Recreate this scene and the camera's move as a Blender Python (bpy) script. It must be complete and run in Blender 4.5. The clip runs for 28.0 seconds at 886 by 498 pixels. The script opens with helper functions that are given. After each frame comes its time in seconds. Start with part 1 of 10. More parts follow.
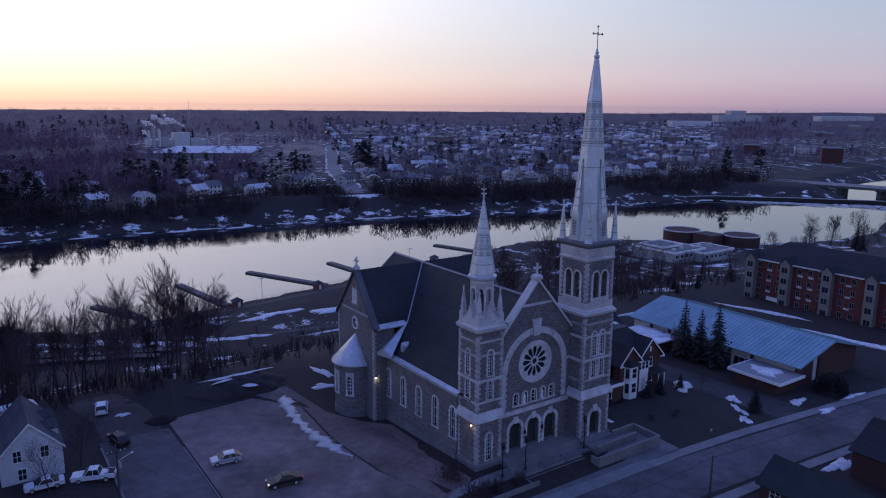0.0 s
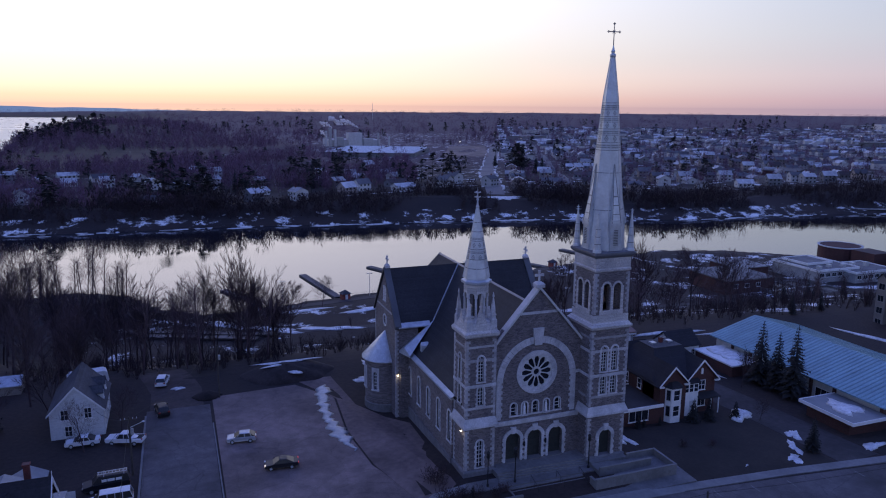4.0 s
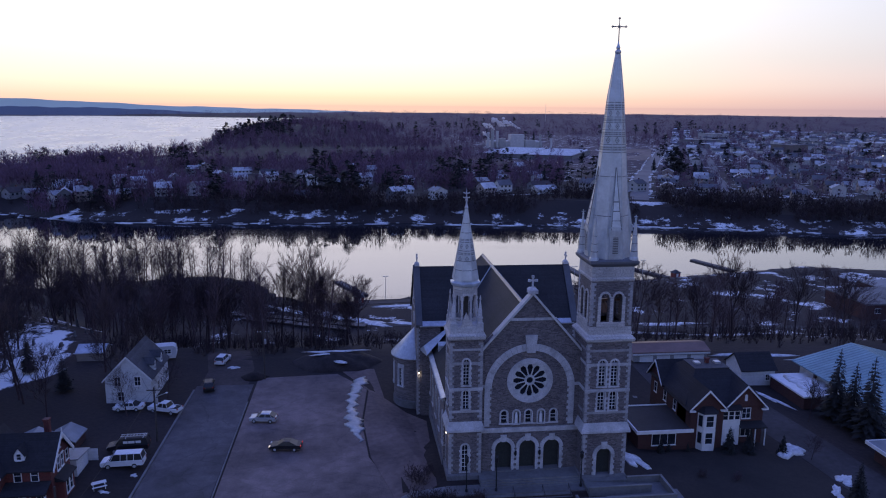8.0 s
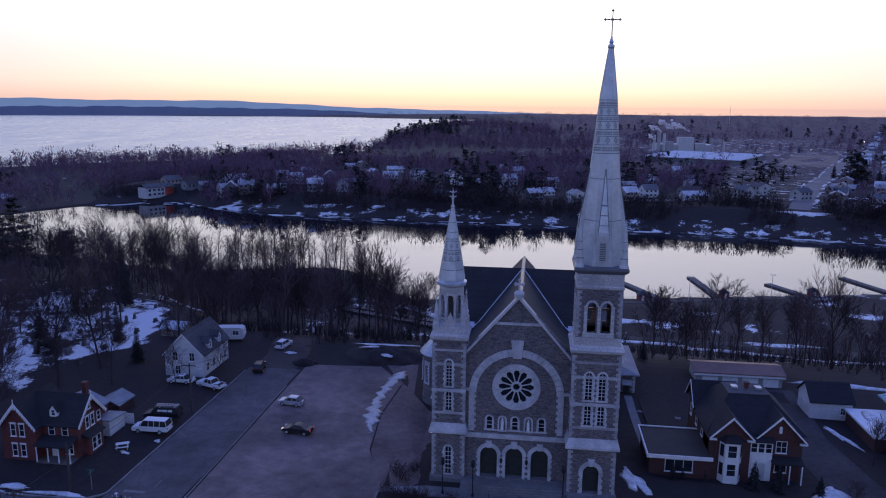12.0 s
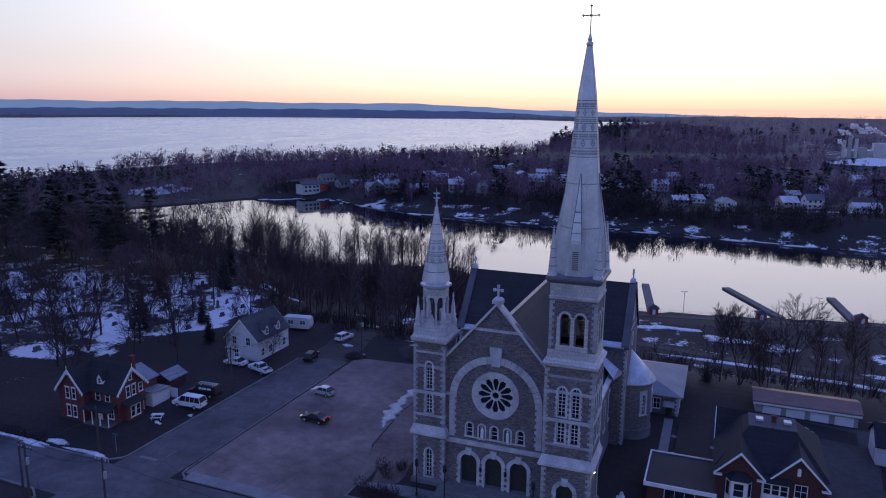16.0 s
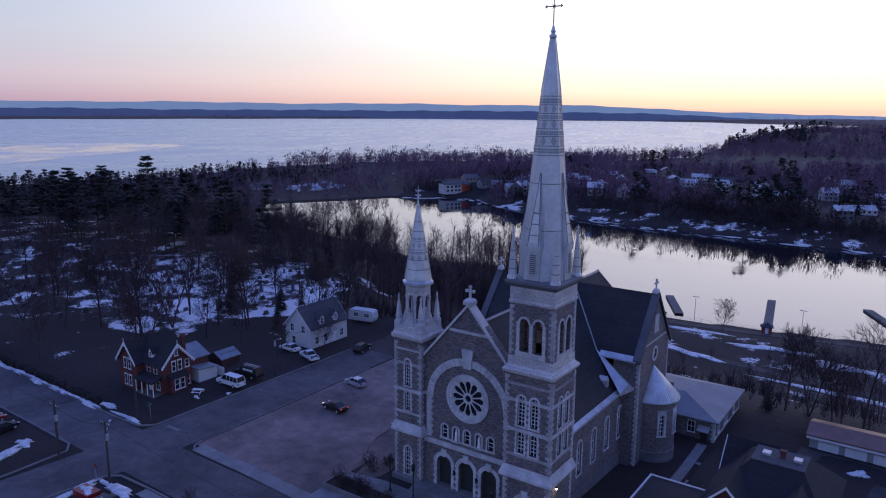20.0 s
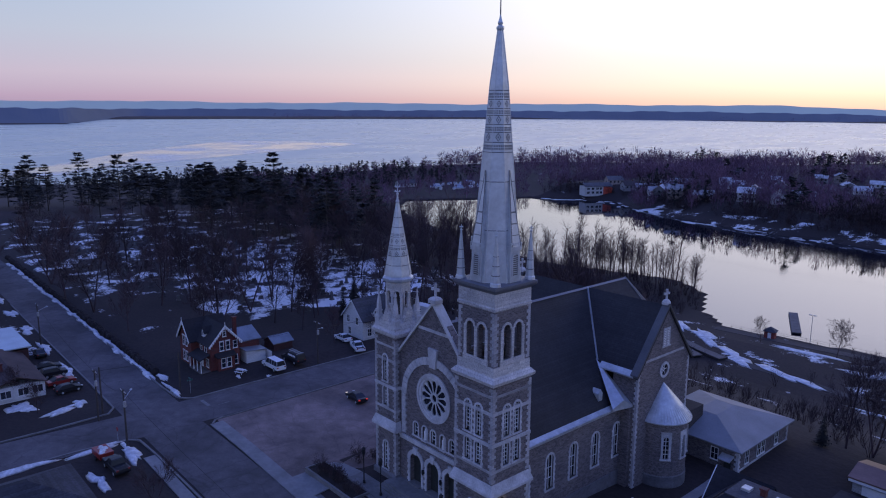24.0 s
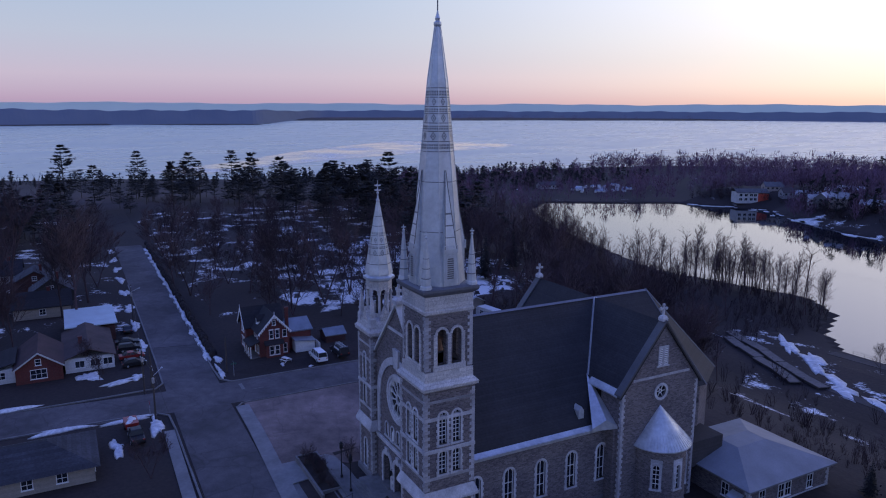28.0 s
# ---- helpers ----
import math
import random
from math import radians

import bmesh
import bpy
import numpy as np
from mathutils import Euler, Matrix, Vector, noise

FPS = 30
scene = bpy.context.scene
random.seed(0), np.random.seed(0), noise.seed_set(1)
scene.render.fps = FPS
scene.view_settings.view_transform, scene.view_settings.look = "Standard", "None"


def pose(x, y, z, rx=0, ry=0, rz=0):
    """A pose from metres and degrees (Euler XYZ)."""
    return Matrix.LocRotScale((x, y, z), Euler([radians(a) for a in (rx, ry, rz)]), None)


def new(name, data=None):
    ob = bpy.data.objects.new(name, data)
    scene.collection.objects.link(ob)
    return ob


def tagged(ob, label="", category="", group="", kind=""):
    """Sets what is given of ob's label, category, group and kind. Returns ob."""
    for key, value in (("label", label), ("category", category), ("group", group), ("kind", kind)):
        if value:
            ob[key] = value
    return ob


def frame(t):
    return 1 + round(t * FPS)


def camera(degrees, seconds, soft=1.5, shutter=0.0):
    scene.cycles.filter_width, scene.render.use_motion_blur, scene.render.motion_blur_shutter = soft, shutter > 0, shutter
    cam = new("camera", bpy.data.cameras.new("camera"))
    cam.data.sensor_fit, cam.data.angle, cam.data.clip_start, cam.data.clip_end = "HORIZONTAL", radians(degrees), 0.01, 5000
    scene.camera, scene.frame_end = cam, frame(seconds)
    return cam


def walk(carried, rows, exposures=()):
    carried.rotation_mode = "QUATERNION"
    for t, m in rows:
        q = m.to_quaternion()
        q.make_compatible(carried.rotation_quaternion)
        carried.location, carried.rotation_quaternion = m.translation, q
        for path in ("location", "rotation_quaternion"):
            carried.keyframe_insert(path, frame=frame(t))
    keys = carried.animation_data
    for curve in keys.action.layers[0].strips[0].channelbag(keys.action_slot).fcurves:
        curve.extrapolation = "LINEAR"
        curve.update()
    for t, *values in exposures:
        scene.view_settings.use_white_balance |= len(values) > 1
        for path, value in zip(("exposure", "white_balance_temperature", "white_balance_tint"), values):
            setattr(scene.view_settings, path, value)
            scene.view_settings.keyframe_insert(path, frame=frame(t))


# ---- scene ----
# ---------------------------------------------------------------- camera
cam = camera(63.0, 28.0, soft=1.1)
ROWS = [
    (0.0, -67.0, -73.47, 50.07, -34.669, -11.225, 0.49),
    (0.5, -64.47, -75.07, 50.09, -32.909, -11.217, 0.491),
    (1.0, -61.91, -76.57, 50.15, -31.15, -11.239, 0.532),
    (1.5, -59.27, -78.07, 50.08, -29.391, -11.19, 0.504),
    (2.0, -56.64, -79.49, 50.07, -27.612, -11.181, 0.503),
    (2.5, -53.96, -80.81, 50.1, -25.864, -11.192, 0.499),
    (3.0, -51.23, -82.03, 50.13, -24.097, -11.193, 0.513),
    (3.5, -48.46, -83.23, 50.18, -22.331, -11.183, 0.478),
    (4.0, -45.66, -84.33, 50.24, -20.565, -11.183, 0.476),
    (4.5, -42.82, -85.29, 50.25, -18.821, -11.174, 0.48),
    (6.5, -31.16, -88.29, 50.15, -11.809, -11.168, 0.527),
    (7.0, -28.24, -88.83, 50.15, -10.092, -11.163, 0.521),
    (7.5, -25.26, -89.29, 50.12, -8.366, -11.148, 0.518),
    (8.0, -22.3, -89.65, 50.14, -6.623, -11.162, 0.555),
    (8.5, -19.32, -89.91, 50.1, -4.881, -11.167, 0.537),
    (9.0, -16.33, -90.08, 50.09, -3.141, -11.164, 0.564),
    (9.5, -13.32, -90.17, 50.06, -1.393, -11.17, 0.575),
    (10.0, -10.33, -90.16, 49.99, 0.343, -11.159, 0.573),
    (10.5, -7.35, -90.05, 49.94, 2.067, -11.162, 0.568),
    (11.0, -4.35, -89.82, 49.92, 3.81, -11.173, 0.566),
    (11.5, -1.38, -89.51, 49.89, 5.52, -11.161, 0.575),
    (12.0, 1.59, -89.12, 49.92, 7.269, -11.165, 0.564),
    (12.5, 4.55, -88.66, 49.92, 8.996, -11.135, 0.553),
    (13.0, 7.47, -88.11, 49.96, 10.741, -11.125, 0.545),
    (13.5, 10.41, -87.45, 49.95, 12.484, -11.107, 0.545),
    (15.5, 21.99, -83.8, 50.0, 19.465, -11.106, 0.526),
    (16.0, 24.75, -82.71, 49.97, 21.176, -11.099, 0.537),
    (16.5, 27.49, -81.51, 49.95, 22.897, -11.085, 0.534),
    (17.0, 30.2, -80.17, 49.9, 24.619, -11.086, 0.5),
    (17.5, 32.87, -78.85, 49.86, 26.356, -11.078, 0.502),
    (18.0, 35.51, -77.39, 49.79, 28.093, -11.065, 0.493),
    (18.5, 38.07, -75.85, 49.73, 29.788, -11.065, 0.486),
    (19.0, 40.6, -74.28, 49.66, 31.48, -11.05, 0.487),
    (19.5, 43.09, -72.6, 49.6, 33.204, -11.046, 0.464),
    (20.0, 45.48, -70.82, 49.54, 34.893, -11.054, 0.473),
    (20.5, 47.85, -69.01, 49.49, 36.59, -11.066, 0.48),
    (21.0, 50.15, -67.1, 49.44, 38.28, -11.057, 0.466),
    (21.5, 52.4, -65.14, 49.36, 39.985, -11.042, 0.471),
    (23.5, 60.88, -56.48, 49.16, 46.804, -11.09, 0.388),
    (24.0, 62.79, -54.2, 49.12, 48.5, -11.097, 0.368),
    (24.5, 64.63, -51.86, 49.07, 50.164, -11.088, 0.358),
    (25.0, 66.38, -49.43, 49.02, 51.85, -11.095, 0.336),
    (25.5, 68.03, -46.97, 48.98, 53.517, -11.095, 0.313),
    (26.0, 69.63, -44.44, 48.95, 55.184, -11.095, 0.29),
    (26.5, 71.13, -41.87, 48.93, 56.861, -11.093, 0.265),
    (27.0, 72.55, -39.23, 48.92, 58.558, -11.098, 0.239),
    (27.5, 73.86, -36.52, 48.91, 60.256, -11.094, 0.213),
    (28.0, 75.12, -33.82, 48.92, 62.023, -11.057, 0.187),
]
walk(cam, [(t, pose(x, y, z, 0, 0, yaw) @ pose(0, 0, 0, 90 + pitch) @ pose(0, 0, 0, 0, 0, roll)) for t, x, y, z, yaw, pitch, roll in ROWS],
     exposures=[(0.0, -0.02, 6500, 13), (8.0, 0.03, 6500, 13), (18.0, 0.10, 6500, 13), (28.0, 0.10, 6500, 12)])

# ---------------------------------------------------------------- dusk sky
world = bpy.data.worlds.new("dusk_sky")
scene.world = world
world.use_nodes = True


def node(tree, kind, **values):
    n = tree.nodes.new(kind)
    for key, value in values.items():
        if key in n.inputs:
            n.inputs[key].default_value = value
    return n


def ramp(tree, fac, stops):
    n = tree.nodes.new("ShaderNodeValToRGB")
    e = n.color_ramp.elements
    while len(e) < len(stops):
        e.new(0.5)
    for el, (pos, col) in zip(e, stops):
        el.position = pos
        el.color = (*col, 1) if len(col) == 3 else col
    tree.links.new(fac, n.inputs["Fac"])
    return n.outputs["Color"]


def math_node(tree, op, a, b=None, clamp=False):
    n = tree.nodes.new("ShaderNodeMath")
    n.operation, n.use_clamp = op, clamp
    for i, v in enumerate((a, b)):
        if v is None:
            continue
        if isinstance(v, (int, float)):
            n.inputs[i].default_value = v
        else:
            tree.links.new(v, n.inputs[i])
    return n.outputs[0]


def mix_col(tree, fac, a, b, blend="MIX"):
    n = tree.nodes.new("ShaderNodeMix")
    n.data_type, n.blend_type = "RGBA", blend
    for i, v in ((0, fac), (6, a), (7, b)):
        if isinstance(v, (int, float)):
            n.inputs[i].default_value = v
        elif isinstance(v, tuple):
            n.inputs[i].default_value = (*v[:3], 1)
        else:
            tree.links.new(v, n.inputs[i])
    return n.outputs[2]


SUN_AZ = radians(5.0)          # where the sun went down, left of the church's axis
wt = world.node_tree
wt.nodes.clear()
tc = wt.nodes.new("ShaderNodeTexCoord")
sep = wt.nodes.new("ShaderNodeSeparateXYZ")
wt.links.new(tc.outputs["Generated"], sep.inputs[0])
elev = math_node(wt, "MAXIMUM", sep.outputs["Z"], 0.0)
elev = math_node(wt, "POWER", elev, 0.5)
toward = math_node(wt, "ADD", math_node(wt, "MULTIPLY", sep.outputs["X"], -math.sin(SUN_AZ)),
                   math_node(wt, "MULTIPLY", sep.outputs["Y"], math.cos(SUN_AZ)))
glow = math_node(wt, "POWER", math_node(wt, "MAXIMUM", toward, 0.0), 3.3)
# positions are the square root of the sine of the height: 0.13 is 1 degree, 0.23 3, 0.37 8, 0.58 20
away = ramp(wt, elev, [(0.0, (0.34, 0.28, 0.42)), (0.10, (0.46, 0.34, 0.47)), (0.20, (0.54, 0.47, 0.58)), (0.30, (0.47, 0.52, 0.64)),
                       (0.38, (0.41, 0.51, 0.67)), (0.58, (0.28, 0.43, 0.98)), (1.0, (0.10, 0.17, 0.72))])
near_sun = ramp(wt, elev, [(0.0, (1.05, 0.66, 0.50)), (0.10, (1.28, 0.86, 0.58)), (0.17, (1.40, 1.10, 0.80)), (0.25, (1.35, 1.22, 1.02)),
                           (0.38, (1.55, 1.48, 1.50)), (0.52, (1.62, 1.58, 1.85)), (0.74, (0.30, 0.38, 0.98)), (1.0, (0.10, 0.17, 0.72))])
sky_col = mix_col(wt, glow, away, near_sun)
bg = node(wt, "ShaderNodeBackground", Strength=1.0)
wt.links.new(sky_col, bg.inputs["Color"])
wo = wt.nodes.new("ShaderNodeOutputWorld")
wt.links.new(bg.outputs[0], wo.inputs["Surface"])

# ---------------------------------------------------------------- materials
MATS = {}


def base_mat(name):
    m = bpy.data.materials.new(name)
    m.use_nodes = True
    MATS[name] = m
    return m, m.node_tree, m.node_tree.nodes["Principled BSDF"]


def noise_tex(tree, vec, scale, detail=4.0, rough=0.55):
    n = node(tree, "ShaderNodeTexNoise", Scale=scale, Detail=detail, Roughness=rough)
    if vec is not None:
        tree.links.new(vec, n.inputs["Vector"])
    return n.outputs["Fac"]


def bump(tree, bsdf, height, strength, distance):
    n = node(tree, "ShaderNodeBump", Strength=strength, Distance=distance)
    tree.links.new(height, n.inputs["Height"])
    tree.links.new(n.outputs[0], bsdf.inputs["Normal"])


def plain(name, col, rough=0.8, metal=0.0, var=0.3, scale=0.4, fine=5.0, relief=0.3, spread=0.0, spec=0.5):
    """A surface with large blotches, fine grain and, by spread, a shade of its own for each object."""
    m, t, b = base_mat(name)
    vec = t.nodes.new("ShaderNodeTexCoord").outputs["Object"]
    big, small = noise_tex(t, vec, scale, 5.0, 0.6), noise_tex(t, vec, fine, 3.0)
    lo, hi = tuple(c * (1 - var) for c in col), tuple(min(1, c * (1 + var)) for c in col)
    c = mix_col(t, ramp(t, big, [(0.3, (0, 0, 0)), (0.7, (1, 1, 1))]), lo, hi)
    g = ramp(t, small, [(0.25, (1 - 0.7 * var,) * 3), (0.75, (1 + 0.5 * var,) * 3)])
    c = mix_col(t, 1.0, c, g, "MULTIPLY")
    if spread:
        r = t.nodes.new("ShaderNodeObjectInfo").outputs["Random"]
        c = mix_col(t, 1.0, c, ramp(t, r, [(0, (1 - spread,) * 3), (1, (1 + spread,) * 3)]), "MULTIPLY")
    t.links.new(c, b.inputs["Base Color"])
    b.inputs["Roughness"].default_value, b.inputs["Metallic"].default_value = rough, metal
    b.inputs["Specular IOR Level"].default_value = spec
    if relief:
        bump(t, b, small, relief, 0.03)
    return m


def wall_uv(t):
    """Along the wall and up, in metres, for walls that stand on the axes."""
    s = t.nodes.new("ShaderNodeSeparateXYZ")
    t.links.new(t.nodes.new("ShaderNodeTexCoord").outputs["Object"], s.inputs[0])
    c = t.nodes.new("ShaderNodeCombineXYZ")
    t.links.new(math_node(t, "ADD", s.outputs["X"], s.outputs["Y"]), c.inputs[0])
    t.links.new(s.outputs["Z"], c.inputs[1])
    return c.outputs[0]


def masonry(name, a, b2, joint, bw, bh, mortar=0.02, rough=0.85, depth=0.03):
    """Coursed blocks of uneven shade with recessed joints."""
    m, t, b = base_mat(name)
    uv = wall_uv(t)
    warp = noise_tex(t, uv, 1.3, 2.0)
    w = t.nodes.new("ShaderNodeVectorMath")
    w.operation = "ADD"
    t.links.new(uv, w.inputs[0])
    cx = t.nodes.new("ShaderNodeCombineXYZ")
    t.links.new(math_node(t, "MULTIPLY", warp, 0.08), cx.inputs[0])
    t.links.new(cx.outputs[0], w.inputs[1])
    br = node(t, "ShaderNodeTexBrick", Scale=1.0)
    br.inputs["Color1"].default_value, br.inputs["Color2"].default_value, br.inputs["Mortar"].default_value = (*a, 1), (*b2, 1), (*joint, 1)
    br.inputs["Mortar Size"].default_value, br.inputs["Brick Width"].default_value, br.inputs["Row Height"].default_value = mortar, bw, bh
    br.inputs["Bias"].default_value = 0.0
    br.offset, br.squash, br.squash_frequency = 0.45, 1.4, 3
    t.links.new(w.outputs[0], br.inputs["Vector"])
    big = noise_tex(t, uv, 0.22, 4.0)
    fine = noise_tex(t, uv, 5.0, 3.0)
    c = mix_col(t, 1.0, br.outputs["Color"], ramp(t, big, [(0.3, (0.78, 0.78, 0.80)), (0.7, (1.2, 1.17, 1.12))]), "MULTIPLY")
    c = mix_col(t, 1.0, c, ramp(t, fine, [(0.3, (0.75, 0.75, 0.75)), (0.7, (1.25, 1.25, 1.25))]), "MULTIPLY")
    t.links.new(c, b.inputs["Base Color"])
    b.inputs["Roughness"].default_value = rough
    hgt = math_node(t, "SUBTRACT", math_node(t, "MULTIPLY", fine, 0.6), br.outputs["Fac"])
    bump(t, b, hgt, 0.6, depth)
    return m


def rows_mat(name, col, pitch, axis="Z", var=0.25, rough=0.6, metal=0.0, step=0.6, spread=0.0):
    """Boards, shingles or seams in rows of that pitch along one axis."""
    m, t, b = base_mat(name)
    vec = t.nodes.new("ShaderNodeTexCoord").outputs["Object"]
    s = t.nodes.new("ShaderNodeSeparateXYZ")
    t.links.new(vec, s.inputs[0])
    u = math_node(t, "DIVIDE", s.outputs[axis], pitch)
    fr = math_node(t, "FRACT", u)
    row = math_node(t, "FLOOR", u)
    rnd = t.nodes.new("ShaderNodeTexWhiteNoise")
    rnd.noise_dimensions = "1D"
    t.links.new(row, rnd.inputs["W"])
    fine, big = noise_tex(t, vec, 3.0, 4.0), noise_tex(t, vec, 0.25, 4.0)
    c = mix_col(t, 1.0, tuple(col), ramp(t, rnd.outputs["Value"], [(0, (1 - var * 0.6,) * 3), (1, (1 + var * 0.6,) * 3)]), "MULTIPLY")
    c = mix_col(t, 1.0, c, ramp(t, big, [(0.3, (1 - var,) * 3), (0.7, (1 + var,) * 3)]), "MULTIPLY")
    c = mix_col(t, 1.0, c, ramp(t, fine, [(0.3, (1 - var,) * 3), (0.7, (1 + var,) * 3)]), "MULTIPLY")
    c = mix_col(t, 1.0, c, ramp(t, fr, [(0.0, (0.55,) * 3), (0.10, (1, 1, 1))]), "MULTIPLY")
    if spread:
        r = t.nodes.new("ShaderNodeObjectInfo").outputs["Random"]
        c = mix_col(t, 1.0, c, ramp(t, r, [(0, (1 - spread,) * 3), (1, (1 + spread,) * 3)]), "MULTIPLY")
    t.links.new(c, b.inputs["Base Color"])
    b.inputs["Roughness"].default_value, b.inputs["Metallic"].default_value = rough, metal
    bump(t, b, ramp(t, fr, [(0.0, (0, 0, 0)), (0.12, (1, 1, 1)), (1.0, (0.6, 0.6, 0.6))]), step, 0.03)
    return m


def lit(name, col, strength):
    m, t, b = base_mat(name)
    b.inputs["Base Color"].default_value = (*col, 1)
    b.inputs["Emission Color"].default_value = (*col, 1)
    b.inputs["Emission Strength"].default_value = strength
    return m


STONE = masonry("church_stone", (0.205, 0.178, 0.176), (0.082, 0.070, 0.075), (0.165, 0.155, 0.16), 0.38, 0.155, 0.018)
ASHLAR = masonry("pale_ashlar", (0.54, 0.525, 0.515), (0.42, 0.41, 0.40), (0.28, 0.27, 0.27), 0.9, 0.42, 0.012, 0.8, 0.015)
QUOINSTONE = plain("quoin_stone", (0.365, 0.355, 0.36), 0.85, var=0.3, scale=0.6, fine=5.0, spread=0.2)
PLINTH = plain("grey_plinth_stone", (0.15, 0.145, 0.15), 0.85, var=0.3, scale=0.7, fine=5.0)
TRIMSTONE = plain("dressed_stone", (0.47, 0.465, 0.475), 0.8, var=0.32, scale=0.5, fine=6.0)
SLATE = rows_mat("dark_shingles", (0.020, 0.019, 0.021), 0.24, "Z", 0.3, 0.75)
SPIRE = plain("silver_painted_sheet", (0.53, 0.56, 0.58), 0.42, 0.4, var=0.14, scale=0.6, fine=3.0, relief=0.12)
SPIRE_DARK = plain("grey_sheet", (0.15, 0.155, 0.17), 0.5, 0.3, var=0.2)
SPIRE_BAND = plain("stamped_sheet", (0.19, 0.20, 0.215), 0.5, 0.3, var=0.2)
TIN = plain("tin_roofing", (0.50, 0.52, 0.53), 0.42, 0.45, var=0.2, scale=0.7, fine=3.0, relief=0.15)
COPING = plain("weathered_lead", (0.10, 0.10, 0.105), 0.6, 0.2, var=0.2)
ROOF_PALE = plain("grey_membrane_roof", (0.20, 0.21, 0.22), 0.6, 0.1, var=0.15, scale=0.3)
RIDGE_TIN = plain("dull_ridge_tin", (0.19, 0.19, 0.20), 0.42, 0.5, var=0.1, scale=0.6, relief=0.05)
COPPER = plain("brown_metal", (0.22, 0.13, 0.10), 0.45, 0.4, var=0.2)
GLASS = plain("dark_leaded_glass", (0.018, 0.020, 0.028), 0.12, var=0.5, scale=2.0, relief=0.1)
PANE = plain("window_glass", (0.02, 0.024, 0.032), 0.06, var=0.4, scale=1.0, relief=0.0)
WHITE = plain("white_paint", (0.72, 0.72, 0.71), 0.6, var=0.1, scale=0.8, relief=0.1)
OFFWHITE = plain("pale_trim", (0.50, 0.50, 0.49), 0.65, var=0.15, scale=0.8, relief=0.1)
DOORWOOD = plain("dark_door_wood", (0.025, 0.03, 0.028), 0.55, var=0.3, scale=1.5)
IRON = plain("black_iron", (0.02, 0.02, 0.022), 0.5, 0.4, var=0.2)


def paving(name, col, crack=0.45, patch=0.35):
    """Old asphalt: patches, stains and a net of cracks."""
    m, t, b = base_mat(name)
    vec = t.nodes.new("ShaderNodeTexCoord").outputs["Object"]
    big, mid, fine = noise_tex(t, vec, 0.07, 4.0, 0.6), noise_tex(t, vec, 0.5, 5.0, 0.65), noise_tex(t, vec, 6.0, 2.0)
    c = mix_col(t, ramp(t, big, [(0.38, (0, 0, 0)), (0.62, (1, 1, 1))]), tuple(k * (1 - patch) for k in col), tuple(k * (1 + patch) for k in col))
    c = mix_col(t, 1.0, c, ramp(t, mid, [(0.3, (0.72,) * 3), (0.7, (1.25,) * 3)]), "MULTIPLY")
    c = mix_col(t, 1.0, c, ramp(t, fine, [(0.3, (0.85,) * 3), (0.7, (1.15,) * 3)]), "MULTIPLY")
    wv = t.nodes.new("ShaderNodeVectorMath")
    wv.operation = "ADD"
    t.links.new(vec, wv.inputs[0])
    cc = t.nodes.new("ShaderNodeCombineXYZ")
    t.links.new(math_node(t, "MULTIPLY", mid, 2.2), cc.inputs[0])
    t.links.new(math_node(t, "MULTIPLY", big, 6.0), cc.inputs[1])
    t.links.new(cc.outputs[0], wv.inputs[1])
    vo = node(t, "ShaderNodeTexVoronoi", Scale=0.16)
    vo.feature = "DISTANCE_TO_EDGE"
    t.links.new(wv.outputs[0], vo.inputs["Vector"])
    c = mix_col(t, 1.0, c, ramp(t, vo.outputs["Distance"], [(0.0, (1 - crack,) * 3), (0.018, (1, 1, 1))]), "MULTIPLY")
    t.links.new(c, b.inputs["Base Color"])
    b.inputs["Roughness"].default_value = 0.85
    bump(t, b, fine, 0.3, 0.02)
    return m


ASPHALT = paving("asphalt", (0.084, 0.074, 0.076), 0.32)
CONCRETE = plain("concrete", (0.16, 0.155, 0.15), 0.85, var=0.25, scale=0.3, fine=2.5)
KERB = plain("kerb_concrete", (0.17, 0.165, 0.16), 0.85, var=0.25, scale=0.5)
SNOW = plain("old_snow", (0.62, 0.62, 0.615), 0.7, var=0.32, scale=0.8, fine=2.5, relief=0.5)
UNDERGROWTH = plain("dark_undergrowth", (0.036, 0.022, 0.025), 0.95, var=0.4, scale=0.3, fine=2.0, relief=0.0)
BARK = plain("bare_twigs", (0.060, 0.037, 0.041), 0.9, var=0.3, scale=1.0, relief=0.2, spread=0.35)
# twig brown with the purple haze of distance mixed into the colour
HAZY_FARWOOD = plain("far_bare_woods", (0.145, 0.080, 0.122), 0.95, var=0.35, scale=0.03, fine=0.4, relief=0.0)
NEEDLES = plain("conifer_needles", (0.014, 0.015, 0.015), 0.85, var=0.4, scale=0.7, fine=3.0, relief=0.2, spread=0.3)
TIMBER = plain("weathered_timber", (0.13, 0.115, 0.105), 0.85, var=0.3, scale=1.0)
POLEWOOD = plain("pole_wood", (0.06, 0.05, 0.045), 0.85, var=0.3, scale=1.0)
REDBRICK = masonry("red_brick", (0.15, 0.028, 0.024), (0.10, 0.020, 0.018), (0.11, 0.055, 0.048), 0.22, 0.075, 0.010, 0.85, 0.01)
BROWNBRICK = masonry("brown_red_brick", (0.080, 0.024, 0.021), (0.055, 0.018, 0.017), (0.07, 0.045, 0.040), 0.22, 0.075, 0.010, 0.85, 0.01)
ROOF_BLACK = rows_mat("black_asphalt_shingles", (0.016, 0.015, 0.018), 0.22, "Z", 0.3, 0.85)
